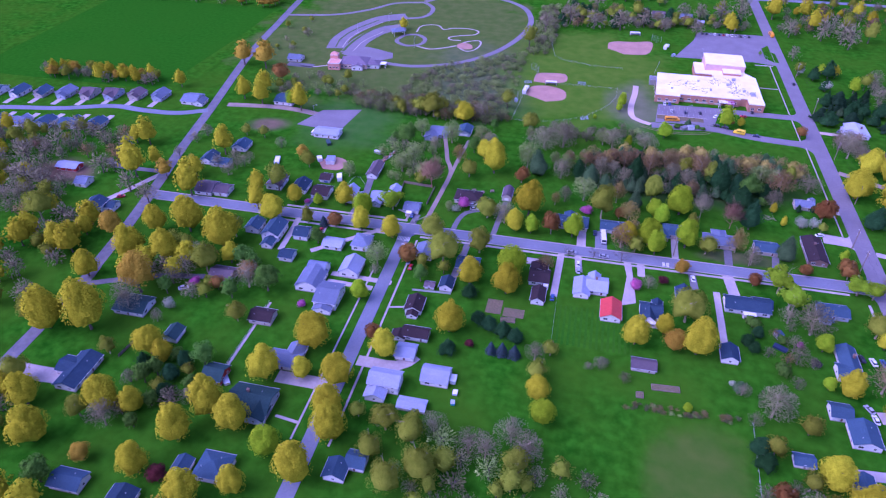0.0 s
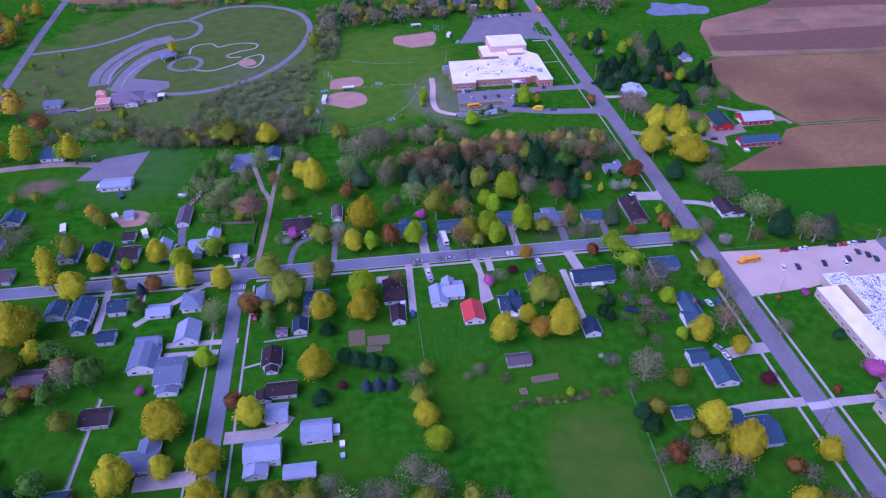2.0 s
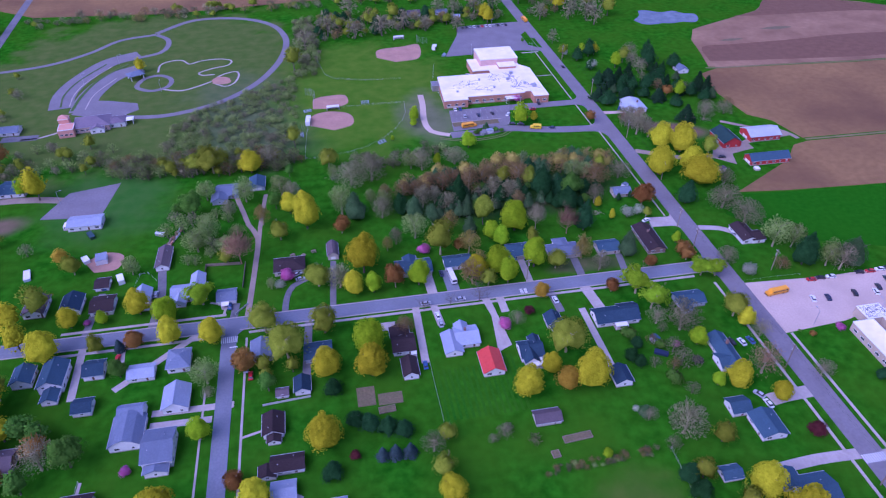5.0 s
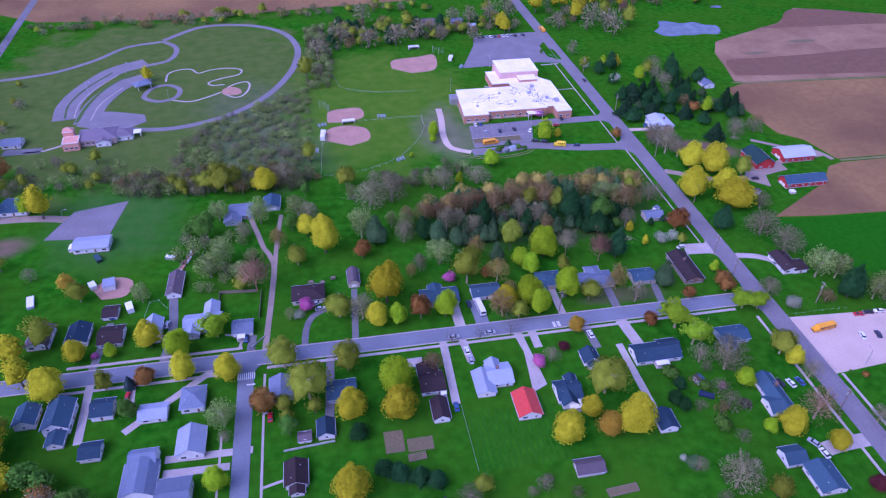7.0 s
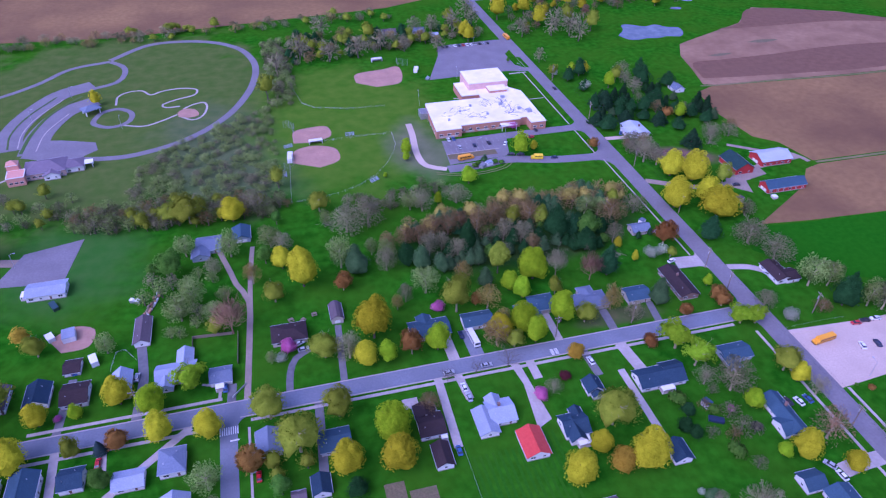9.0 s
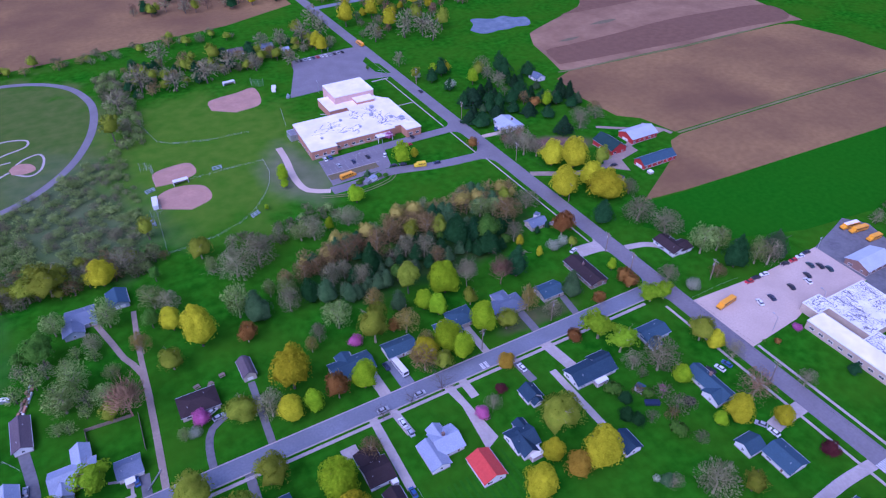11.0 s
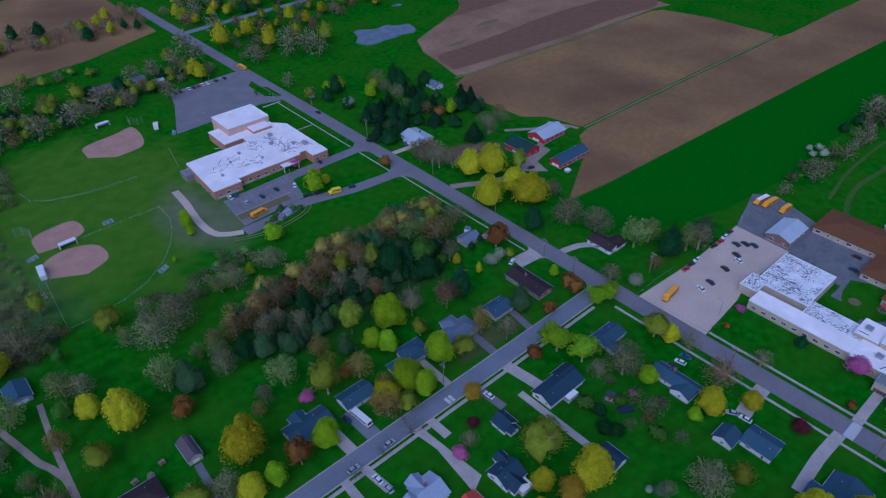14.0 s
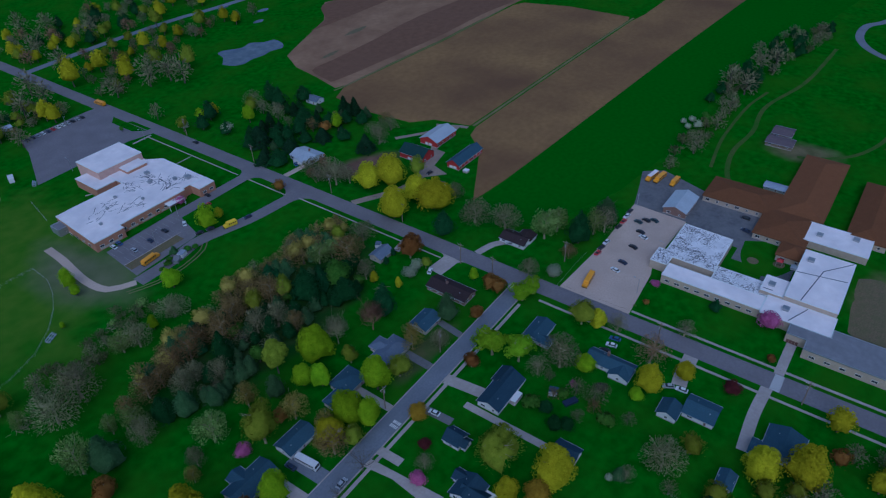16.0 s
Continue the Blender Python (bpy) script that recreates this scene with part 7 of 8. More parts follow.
OUTLYING += [
    ("olive", -150.4, -119.7, 10), ("bare", -237.4, -117.3, 8.8), ("bare", -258.9, -71.3, 11.9), ("pink", -243.6, -53.1, 5), ("olive", -243, -45.2, 11.4),
    ("bare", -246.8, -73.9, 5.2), ("gold", -323.3, -40.2, 9.2), ("gold", -307.8, -44.5, 9), ("amber", -291.8, -31.7, 10.7), ("gold", -302.8, -34.2, 7.7),
    ("gold", -275.8, -43.3, 13.1), ("gold", -275.8, -26, 10), ("gold", -262.6, -41.5, 11.6), ("gold", -262.9, -22.4, 13.8), ("gold", -244.9, -28.7, 15),
    ("olive", -242.9, -21.8, 9.2), ("gold", -276.3, 2.3, 13.3), ("gold", -281.8, 17.4, 9), ("gold", -309, 11.2, 13.8), ("gold", -305.7, 22.6, 7.5),
]
OUTLYING += [
    ("gold", -320.2, 40.4, 11.2), ("gold", -327.4, 40.7, 7.9), ("gold", -278.9, 39.6, 11.3), ("amber", -294.7, 13.1, 8.7), ("amber", -319.7, 144.9, 14),
    ("amber", -304.9, 143.1, 15), ("gold", -297.9, 99.9, 10.6), ("gold", -290.4, 111, 10.8), ("gold", -285.6, 96, 11.7), ("rust", -286.9, 125.8, 11.5),
    ("gold", -390.5, 103.4, 8.9), ("gold", -363.3, 112.9, 6.7), ("gold", -340.5, 106.4, 8.8), ("bare", -350.2, -8.3, 13.5), ("bare", -343, -8.1, 11.8),
    ("bare", -342.7, -22.1, 12.9), ("olive", -327.6, -28.9, 14.1), ("bare", -304.6, -0.9, 10.1), ("bare", -291.3, -7.2, 9.8), ("bare", -326.2, 10.9, 10.5),
]
OUTLYING += [
    ("bare", -366, 10.6, 12.5), ("bare", -359.4, 25.5, 11.1), ("bare", -359.7, 39.7, 9.6), ("bare", -326.2, 31.3, 9.2), ("olive", -117.4, -107.4, 9),
    ("bare", -126, -104.3, 9.1), ("bare", 205.1, -20.2, 15), ("cedar", 264.9, -18.4, 6.5, 0.75), ("bare", 251.5, -24.2, 13.3), ("bare", 241.1, -18.3, 13.1),
    ("white", 152, -12.6, 5.3), ("white", 149.4, -8.8, 4.2), ("scrub", 121.2, -12.8, 7.1), ("scrub", 133.8, -12, 7.3), ("bare", 108.2, -15.4, 6.9),
    ("cedar", 185.9, -7.8, 6.5, 0.75), ("bare", 211, -10, 12.6), ("bare", 54.4, 411.5, 15), ("gold", 11.5, 307.4, 13), ("gold", 33.6, 314.2, 12.2),
]
OUTLYING += [
    ("gold", -20.4, 271.7, 9.4), ("gold", 35.4, 288.7, 11.9), ("bare", 24.8, 371.4, 15), ("bare", 21.9, 336.4, 13.7), ("bare", -9.1, 317, 15),
    ("bare", -26, 291.9, 14.9), ("bare", -10, 299.5, 12.4), ("bare", 65.1, 374.9, 15), ("gold", 71.7, 324.3, 9.5), ("olive", 66.4, 271.6, 12.3),
    ("bare", 16.8, 271.7, 12.6), ("bare", 36.7, 268.8, 12.9), ("olive", 100.8, 351.9, 11.7), ("olive", 118, 325.2, 11.7), ("bare", -44.4, 259.6, 11.1),
    ("bare", 43.7, 428.2, 15), ("bare", 103.9, 314.2, 9.1), ("gold", -21.8, 277.9, 9.9), ("bare", -39.6, 294.6, 11.6), ("bare", -94.5, 260.5, 14.3),
]
OUTLYING += [
    ("bare", -112.5, 258.6, 14.2), ("bare", -78.5, 270.2, 13.2), ("bare", -129.6, 266.2, 14.3), ("olive", -83.1, 290.6, 11.4), ("bare", -144.5, 245.5, 13.7),
    ("bare", -112.5, 299.5, 15), ("olive", -151.9, 213.4, 12.8), ("bare", -51, 296.5, 11.6), ("olive", -24.8, 306.7, 10.3), ("bare", -64.8, 264, 9.5),
    ("bare", 50.5, 255.8, 15), ("bare", 44.1, 279.7, 15), ("olive", 56.9, 290.6, 11.9), ("cedar", 17.2, 161.3, 8, 0.9), ("cedar", 21, 183.3, 7, 0.8),
    ("cedar", 18, 198, 8), ("cedar", 27, 203, 9), ("white", 12, 205, 6), ("gold", 31.3, 205, 6.5), ("lime", 24, 207, 6),
]
OUTLYING += [
    ("cedar", 26, 150, 8, 0.8), ("cedar", 34, 152, 9, 0.8), ("cedar", 42, 152, 9, 0.8), ("cedar", 50, 150, 8, 0.8), ("cedar", 57, 146, 8, 0.8),
    ("cedar", 63, 140, 8, 0.8), ("cedar", 67, 132, 8, 0.8), ("bud", 47, 148, 7), ("lime", 55, 138, 7, 1.1), ("mauve", 50, 195, 11),
    ("cedar", 60, 192, 10), ("olive", 44, 190, 9), ("cedar", 57, 182, 11, 0.9), ("mauve", 62, 120, 10, 0.6), ("mauve", 70, 116, 10, 0.6),
    ("bud", 76, 124, 8, 0.6), ("pink", -33.8, 148.6, 6), ("green", -7, 232, 3), ("green", 160, -14, 6), ("white", 154, -5, 4),
]
OUTLYING += [
    ("white", 158, -8, 4.5), ("lime", -92, 136, 6),
]
# ---- woods and thickets ----
def inside(p, poly):
    x, y = p
    r = False
    for (x0, y0), (x1, y1) in zip(poly, poly[1:] + poly[:1]):
        if (y0 > y) != (y1 > y) and x < (x1 - x0) * (y - y0) / (y1 - y0) + x0:
            r = not r
    return r


def mesh_rows(me):
    v = np.empty(len(me.vertices) * 3)
    me.vertices.foreach_get("co", v)
    q = np.empty(len(me.loops) * 3)
    me.corner_normals.foreach_get("vector", q)
    return v.reshape(-1, 3), [tuple(p.vertices) for p in me.polygons], me.materials[0], q.reshape(-1, 3)


_ROWS = {}


def join_trees(items, name, label, full=False):
    """Trees (kind, x, y, crown width, height against the usual one) as one mesh."""
    rng = random.Random(len(items))
    verts, faces, slots, mats, facing, base = [], [], [], [], [], 0
    for key, x, y, d, *rest in items:
        kind = key if full else ("distant_" if y > 200 or x < -300 or x > 90 else "far_") + key
        made = TREE_KINDS[kind][0]
        pick = rng.randrange(len(made))
        if (kind, pick) not in _ROWS:
            _ROWS[kind, pick] = [mesh_rows(me) for me in made[pick]]
        s, th, tall = 1.08 * d / _SIZE.get(key, 8.0), rng.uniform(0, math.tau), (rest[0] if rest else 1.0) * rng.uniform(0.88, 1.1)
        m = np.array([[math.cos(th) * s, math.sin(th) * s, 0], [-math.sin(th) * s, math.cos(th) * s, 0], [0, 0, s * tall]])
        for v, f, mt, nr in _ROWS[kind, pick]:
            verts.append(v @ m + (x, y, 0))
            facing.append(nr @ (m / (s, s, s * tall)))
            if mt not in mats:
                mats.append(mt)
            faces += [tuple(base + i for i in q) for q in f]
            slots += [mats.index(mt)] * len(f)
            base += len(v)
    me = bpy.data.meshes.new(name)
    me.from_pydata(np.concatenate(verts).tolist(), [], faces)
    for mt in mats:
        me.materials.append(mt)
    me.polygons.foreach_set("material_index", slots)
    me.update()
    me.shade_smooth()
    me.normals_split_custom_set(np.concatenate(facing))
    ob = new(name, me)
    ob.matrix_world = SCALE
    return tagged(ob, label, "woodland", kind="stuff")


PLACED += [q[1:4] for q in OUTLYING]
join_trees([q for q in OUTLYING if q[2] < -20 and q[1] < -100], "outlying_trees", "golden spring trees round the western houses", True)
join_trees([q for q in OUTLYING if not (q[2] < -20 and q[1] < -100)], "outlying_trees", "scattered spring trees round the outlying houses")


def thicket(poly, n, kinds, d0, d1, seed, gap=0.5, tall=0.9, name="woodland", label="mixed spring woodland of bare and budding trees"):
    """Trees scattered over a plan outline, none too near another, joined into one mesh."""
    rng = random.Random(seed)
    xs, ys = [p[0] for p in poly], [p[1] for p in poly]
    items = []
    for _ in range(4000):
        if len(items) == n:
            break
        x, y, d = rng.uniform(min(xs), max(xs)), rng.uniform(min(ys), max(ys)), rng.uniform(d0, d1)
        if not inside((x, y), poly) or any((x - a) ** 2 + (y - b) ** 2 < (gap * (d + c) / 2) ** 2 for a, b, c in PLACED):
            continue
        k = d * 0.32
        if any(a - k < x < c + k and b - k < y < e + k for a, b, c, e in FOOT):
            continue
        PLACED.append((x, y, d))
        items.append((rng.choice(kinds), x, y, d, tall))
    return join_trees(items, name, label)


thicket([(-108, 66), (-70, 70), (-40, 73), (-14, 68), (-8, 80), (-30, 86), (-70, 82), (-104, 76)], 75, ["bud", "bud", "sage2", "bud", "mauve", "bud", "cedar", "bud", "olive2"], 5.5, 8.6, 1, 0.3)
thicket([(-100, 46), (-60, 50), (-24, 44), (-20, 62), (-60, 68), (-100, 62)], 55, ["green", "sage2", "cedar", "sage2", "cedar", "mauve"], 4.0, 7.0, 2, 0.42)
thicket([(-236, 104), (-205, 100), (-190, 98), (-160, 98), (-150, 104), (-150, 112), (-190, 116), (-236, 120)], 120, ["mauve", "scrub", "sage", "mauve", "bud", "olive", "sage"], 4.5, 8, 3, 0.34, 0.85)
thicket([(-215, 122), (-190, 118), (-152, 116), (-150, 160), (-152, 200), (-158, 205), (-180, 185), (-200, 168), (-214, 150)], 245, ["sage", "mauve", "sage", "scrubgreen", "mauve", "sage"], 2.8, 7.0, 4, 0.34, 0.5, "scrub_thicket", "soft grey-green scrub thicket beside the oval track")
thicket([(-152, 200), (-140, 200), (-136, 240), (-140, 300), (-152, 300), (-150, 250)], 110, ["mauve", "scrub", "sage", "scrub", "sage"], 3.6, 6.6, 5, 0.36, 0.8)
thicket([(-128, 92), (-100, 92), (-100, 104), (-124, 104)], 14, ["scrub", "scrub", "bare"], 4, 7, 6)
thicket([(-96, 100), (-82, 98), (-80, 108), (-94, 112)], 10, ["scrub", "scrubgreen", "scrub"], 3, 6, 7)
thicket([(-206, 50), (-182, 48), (-178, 66), (-184, 74), (-206, 74)], 9, ["sage", "sage", "mauve", "green"], 5, 8, 8)
thicket([(-186, 30), (-172, 30), (-174, 52), (-198, 52), (-196, 34)], 6, ["sage", "mauve", "mauve", "olive"], 5, 8, 9)
thicket([(-140, 255), (-60, 268), (-8, 276), (-8, 300), (-60, 300), (-140, 300)], 130, ["mauve", "bare", "olive", "cedar", "scrub", "bud"], 5, 9, 10, 0.36, 0.75)
thicket([(10, 272), (60, 275), (76, 300), (160, 310), (160, 345), (10, 345)], 60, ["bare", "mauve", "olive", "gold", "barered"], 5, 9, 11)
thicket([(10, 360), (220, 365), (220, 420), (-120, 420), (-120, 392), (-4, 380)], 130, ["bare", "mauve", "olive", "gold", "barered", "cedar"], 6, 11, 12)
thicket([(14, 140), (40, 146), (64, 134), (72, 120), (76, 146), (60, 176), (20, 172)], 24, ["pine", "cedar", "sage2", "mauve", "pine"], 4.5, 7.5, 13)
thicket([(12, 98), (20, 96), (24, 118), (14, 124)], 10, ["bare", "mauve", "barered"], 6, 9, 14)
thicket([(110, -14), (135, -12), (206, -8), (272, -10), (330, -24), (330, -44), (260, -30), (200, -22), (130, -20)], 55, ["bare", "cedar", "scrub", "bare"], 5, 10, 16)
thicket([(-140, -104), (-96, -104), (-88, -130), (-96, -150), (-150, -150), (-150, -112)], 46, ["bare", "mauve", "olive", "olive", "scrub", "sage"], 5, 9.5, 17)
thicket([(-104, -56), (-86, -60), (-88, -66), (-106, -62)], 4, ["scrub", "bare", "green"], 3, 5, 19)
thicket([(-88, -74.5), (-54, -73.5), (-54, -76), (-88, -77)], 40, ["scrub", "bud", "scrubgreen", "scrub", "bud"], 1.4, 2.6, 20, 0.3, 0.6, "hedge", "low ragged brown hedge along the meadow")
thicket([(-48, -30), (-30, -30), (-26, -58), (-50, -58)], 11, ["mauve", "bud", "sage2", "mauve", "bush"], 4, 7, 21)
thicket([(-52, -62), (-34, -62), (-34, -120), (-52, -120)], 12, ["mauve", "cedar", "olive"], 5, 8, 22)
thicket([(-12, -104), (-2, -104), (-2, -150), (-40, -150), (-40, -108)], 18, ["gold", "bare", "olive", "rust"], 6, 9, 23)
thicket([(-284, -140), (-184, -140), (-184, -190), (-284, -190)], 60, ["gold", "gold", "olive", "amber", "lime", "bare"], 7, 11, 24)
thicket([(-280, -112), (-266, -112), (-264, -140), (-280, -140)], 8, ["gold", "olive", "bare"], 7, 10, 25)
thicket([(-340, -140), (-294, -140), (-300, -20), (-340, -30)], 48, ["gold", "olive", "bare", "amber", "bare"], 7, 11, 26)
thicket([(-380, -40), (-320, -30), (-340, 0), (-355, 48), (-430, 40)], 60, ["bare", "olive", "bare", "barered", "gold"], 6, 10, 27)
thicket([(-430, 100), (-352, 104), (-352, 116), (-430, 112)], 26, ["bare", "amber", "olive", "bare", "gold"], 6, 9, 28)
thicket([(-480, 250), (-346, 250), (-346, 320), (-480, 320)], 70, ["bare", "amber", "gold", "bare", "barered"], 7, 12, 29)
thicket([(-322, 170), (-300, 170), (-300, 232), (-324, 236)], 10, ["bare", "olive"], 4, 7, 30)
thicket([(-290, 110), (-240, 112), (-236, 130), (-276, 140)], 26, ["bare", "scrub", "sage", "olive"], 4.5, 7.5, 31)
thicket([(-330, 312), (-240, 316), (-160, 322), (-60, 320), (-60, 340), (-160, 336), (-330, 334)], 80, ["mauve", "scrub", "olive", "bud"], 5, 9, 32, 0.36, 0.7)
thicket([(-262, -62), (-242, -60), (-222, -56), (-222, -34), (-262, -34), (-280, -50)], 26, ["bare", "olive", "gold", "rust", "green"], 6, 9.5, 33)
thicket([(-238, -92), (-224, -84), (-216, -104), (-226, -118), (-244, -112)], 14, ["bare", "cedar", "green", "olive"], 5, 8, 34)
thicket([(-430, -24), (-330, -26), (-318, 6), (-322, 46), (-430, 38)], 70, ["mauve", "bare", "bud", "mauve", "olive"], 6, 10, 36, 0.42)
thicket([(-292, 18), (-258, 24), (-252, 60), (-296, 64), (-304, 40)], 16, ["bare", "mauve", "olive", "sage"], 5, 8, 37)
thicket([(-170, -8), (-158, -8), (-150, -28), (-166, -32)], 4, ["olive", "green"], 5, 7, 35)
# ---- paint on the roads ----
for _i in range(9):
    structure("crossing_stripe_%d" % (_i + 1), Geo().box(-178.9 + 0.62 * _i, -9.4, 0.08, -178.6 + 0.62 * _i, -6.6, 0.088), PAINT, "white crossing stripe", "crossing")
structure("stop_line_1", Geo().box(-176.0, -11.9, 0.08, -173.4, -11.4, 0.088), PAINT, "white stop line", "road marking")
for _i in range(10):
    structure("crossing_stripe_%d" % (_i + 10), Geo().box(1.0 + 0.72 * _i, -89.4, 0.08, 1.4 + 0.72 * _i, -86.6, 0.088), PAINT, "white crossing stripe", "crossing")
for _i in range(7):
    structure("crossing_stripe_%d" % (_i + 20), Geo().box(-2.4, -3.0 + 0.75 * _i, 0.084, 0.4, -2.65 + 0.75 * _i, 0.092), PAINT, "white crossing stripe", "crossing")
for _i in range(2):
    for _j in range(5):
        structure("road_word_%d" % (5 * _i + _j + 1), Geo().box(-74.3 + 1.5 * _i, -3.2 + 0.52 * _j, 0.084, -73.2 + 1.5 * _i, -2.85 + 0.52 * _j, 0.092), PAINT, "worn white bar of road lettering", "road marking")
for _i in range(12):
    structure("stall_line_%d" % (_i + 1), Geo().box(-71.5 + 2.7 * _i, 138.6, 0.066, -71.38 + 2.7 * _i, 143.6, 0.074), FADED, "thin white parking line", "road marking")
for _i in range(9):
    structure("stall_line_%d" % (_i + 13), Geo().box(-70 + 2.7 * _i, 131.5, 0.066, -69.88 + 2.7 * _i, 136.5, 0.074), FADED, "thin white parking line", "road marking")
structure("school_island", Geo().prism(rect(-73, 126.6, -49, 131.2), 0.0, 0.075), MULCH, "bare brown strip in the car park", "verge")
structure("school_island_kerb", Geo().box(-73, 131.2, 0, -47, 131.5, 0.2), CONCRETE, "pale kerb of the car park", "kerb")
structure("school_lawn_strip", Geo().prism(rect(-60.5, 146.6, -31, 150.2), 0.0, 0.09), GRASS, "strip of lawn before the school", "lawn")
structure("lot_island", Geo().prism([(1.2, 222.5), (3.4, 222), (3.2, 238), (0.9, 240)], 0.0, 0.1), GRASS, "narrow grass island beside the car park", "lawn")
structure("court_lawn", Geo().prism([tuple(p) for p in smooth_line([(72, -59), (76, -66), (80, -71.5), (72, -78.5), (63.5, -78.4), (54.5, -72.8), (54.6, -65), (61.4, -60.4), (72, -59)], 2)], 0.0, 0.075), GRASS, "grass court of the school", "lawn")
for _i, (_x, _y, _m) in enumerate([(61, -65, MULCH), (63.8, -73.6, MULCH)]):
    structure("play_bed_%d" % (_i + 1), Geo().prism([(_x + 2.1 * math.cos(k * math.tau / 14), _y + 2.1 * math.sin(k * math.tau / 14)) for k in range(14)], 0.0, 0.1), _m, "round bare play bed", "play bed")
structure("yard_bare", Geo().prism([tuple(p) for p in smooth_line([(71, -99), (74, -106), (66, -112), (54, -110), (50, -104), (60, -99.5), (71, -99)], 3)], 0.0, 0.05), MULCH, "bare brown earth beside the school", "soil")
for _i, (_a, _b, _w) in enumerate([((-12, 215.6), (-1.2, 216), 1.2), ((-47, 188), (-53, 191), 1.0), ((-178.8, 4.9), (-178.4, 9.4), 0.9), ((-184, 12), (-178.6, 10), 0.8), ((-170.6, -49), (-164.6, -47.5), 0.8), ((-181.8, -104), (-190, -103), 1.0)]):
    structure("path_%d" % (_i + 1), ribbon([_a, _b], _w, 0.055), CONCRETE, "pale garden path", "path")

# ---- vehicles ----
for _x, _y, _t, _c, _l in [
    (66.3, -14.3, 95, P_BLACK, "black hatchback parked at the edge of the car park"), (62.3, -14.7, 92, P_WHITE, "white car parked at the edge of the car park"),
    (57.9, -15.1, 94, P_RED, "red car parked at the edge of the car park"), (53.5, -14.9, 90, P_BLACK, "dark car parked at the edge of the car park"),
    (41.4, -15.3, 92, P_WHITE, "white saloon parked under the trees"), (37.1, -15.2, 90, P_BLACK, "black saloon parked under the trees"), (33.1, -15.5, 92, P_RED, "red car parked under the trees"),
    (44.1, -25.1, 0, P_BLACK, "black car parked on the pale concrete"), (33.1, -25.6, 2, P_DARKBLUE, "navy car parked on the pale concrete"), (27.4, -25.2, -2, P_WHITE, "white car parked on the pale concrete"),
    (54.9, -23.6, 0, P_BLACK, "black car parked beside a white one"), (52.2, -25.9, 0, P_WHITE, "white car parked beside a black one"), (61.0, -20.2, 3, P_TEAL, "dark teal pickup on the pale concrete"),
    (63.8, -22.4, 0, P_BLACK, "black car parked on the pale concrete"), (65.4, -25.2, -3, P_TEAL, "dark teal car parked on the pale concrete"),
]:
    car(_x, _y, _t + 80 if _t > 50 else _t + 75, _c, _l, 1.0, 0.08)
for _x, _y, _t, _c, _l in [
    (-68.6, 145.0, 90, P_WHITE, "white car parked before the school"), (-65.9, 145.4, 90, P_BLUE, "blue car parked before the school"), (-65.2, 136.4, 90, P_SILVER, "silver car in a school parking stall"),
    (-50.2, 137.4, 90, P_BLACK, "dark car in a school parking stall"), (-57.8, 136.6, 90, P_DARKBLUE, "navy car in a school parking stall"), (-42.4, 134.7, 60, P_WHITE, "white car on the school drive"),
    (-38.9, 122.6, 160, P_BLACK, "black car waiting on the curved drive"), (-43.2, 124.0, 160, P_BLACK, "black car waiting on the curved drive"), (-24.4, 116.2, 165, P_DARKBLUE, "navy car on the curved drive"),
    (-28.0, 138.0, 180, P_RED, "red car on the school drive"), (-22.8, 144.6, 90, P_BLACK, "black car beside the school wall"), 
    (6.0, 189.3, 90, P_BLACK, "black car on the school road"),
    (45.9, 73.5, 170, P_BLACK, "black car in the farmyard"), (-153.4, 22.0, 25, P_WHITE, "white car on the curved drive"), (-152.2, 19.0, 10, P_SILVER, "silver car on the curved drive"),
    (-109.0, -2.6, 3, P_SILVER, "grey car parked at the kerb"), (-96.5, -2.5, 2, P_SILVER, "grey car parked at the kerb"), (-106.0, -9.5, 92, P_WHITE, "white car on a concrete drive"), (-105.6, -13.6, 90, P_SILVER, "silver car on a concrete drive"),
    (-113.9, -31.3, 90, P_BLUE, "blue car beside the brown garage"), (-100.6, 12.6, 92, P_DARKBLUE, "navy car beside the coach"), (-203.4, 19.6, 86, P_SILVER, "grey car on a long drive"), (-211.0, -10.6, 88, P_RED, "dark red car on a concrete drive"),
    (-177.0, 8.4, 92, P_BLUE, "blue car by the white house"), (-8.9, -40.2, 100, P_WHITE, "white car parked beside the house"), (-5.6, -40.0, 100, P_BLUE, "blue car parked beside the house"), (-12.2, -39.4, 100, P_BLACK, "dark van parked beside the house"),
    (-15.4, -61.6, 120, P_SILVER, "silver car on the concrete drive"), (-14.6, -65.4, 95, P_WHITE, "white car on the concrete drive"), (-63.4, -9.0, 95, P_WHITE, "white car on a short drive"), (-11.0, 31.2, 20, P_WHITE, "white car on a broad drive"),
    (-9.6, 51.2, 120, P_BLUE, "blue car among the trees"), (20, 15.2, 110, P_SILVER, "silver car by the brown house"), (78.3, -57.3, 80, P_DARKBLUE, "navy car in the school yard"), (87, -55, 85, P_BLACK, "black car in the school yard"),
    (-226.4, -14, 88, P_BLACK, "dark car between two houses"), (-170.2, -22.5, 92, P_SILVER, "silver car beside the side street"), (-168.6, -25.8, 92, P_RED, "dark red car beside the side street"), (18, 131, 60, P_BLUE, "blue car beside the white house"),
    (-262, -100, 60, P_DARKBLUE, "navy car on a wide drive"), (-247, -56, 30, P_WHITE, "white car on a curved drive"), (-222, 27, 88, P_BLUE, "blue car on a narrow drive"), (-306, -6, 30, P_RED, "red car on the drive of a white house"),
]:
    car(_x, _y, _t, _c, _l, 1.0, 0.0 if -13 < _x < -5 and -41 < _y < -39 else 0.06)
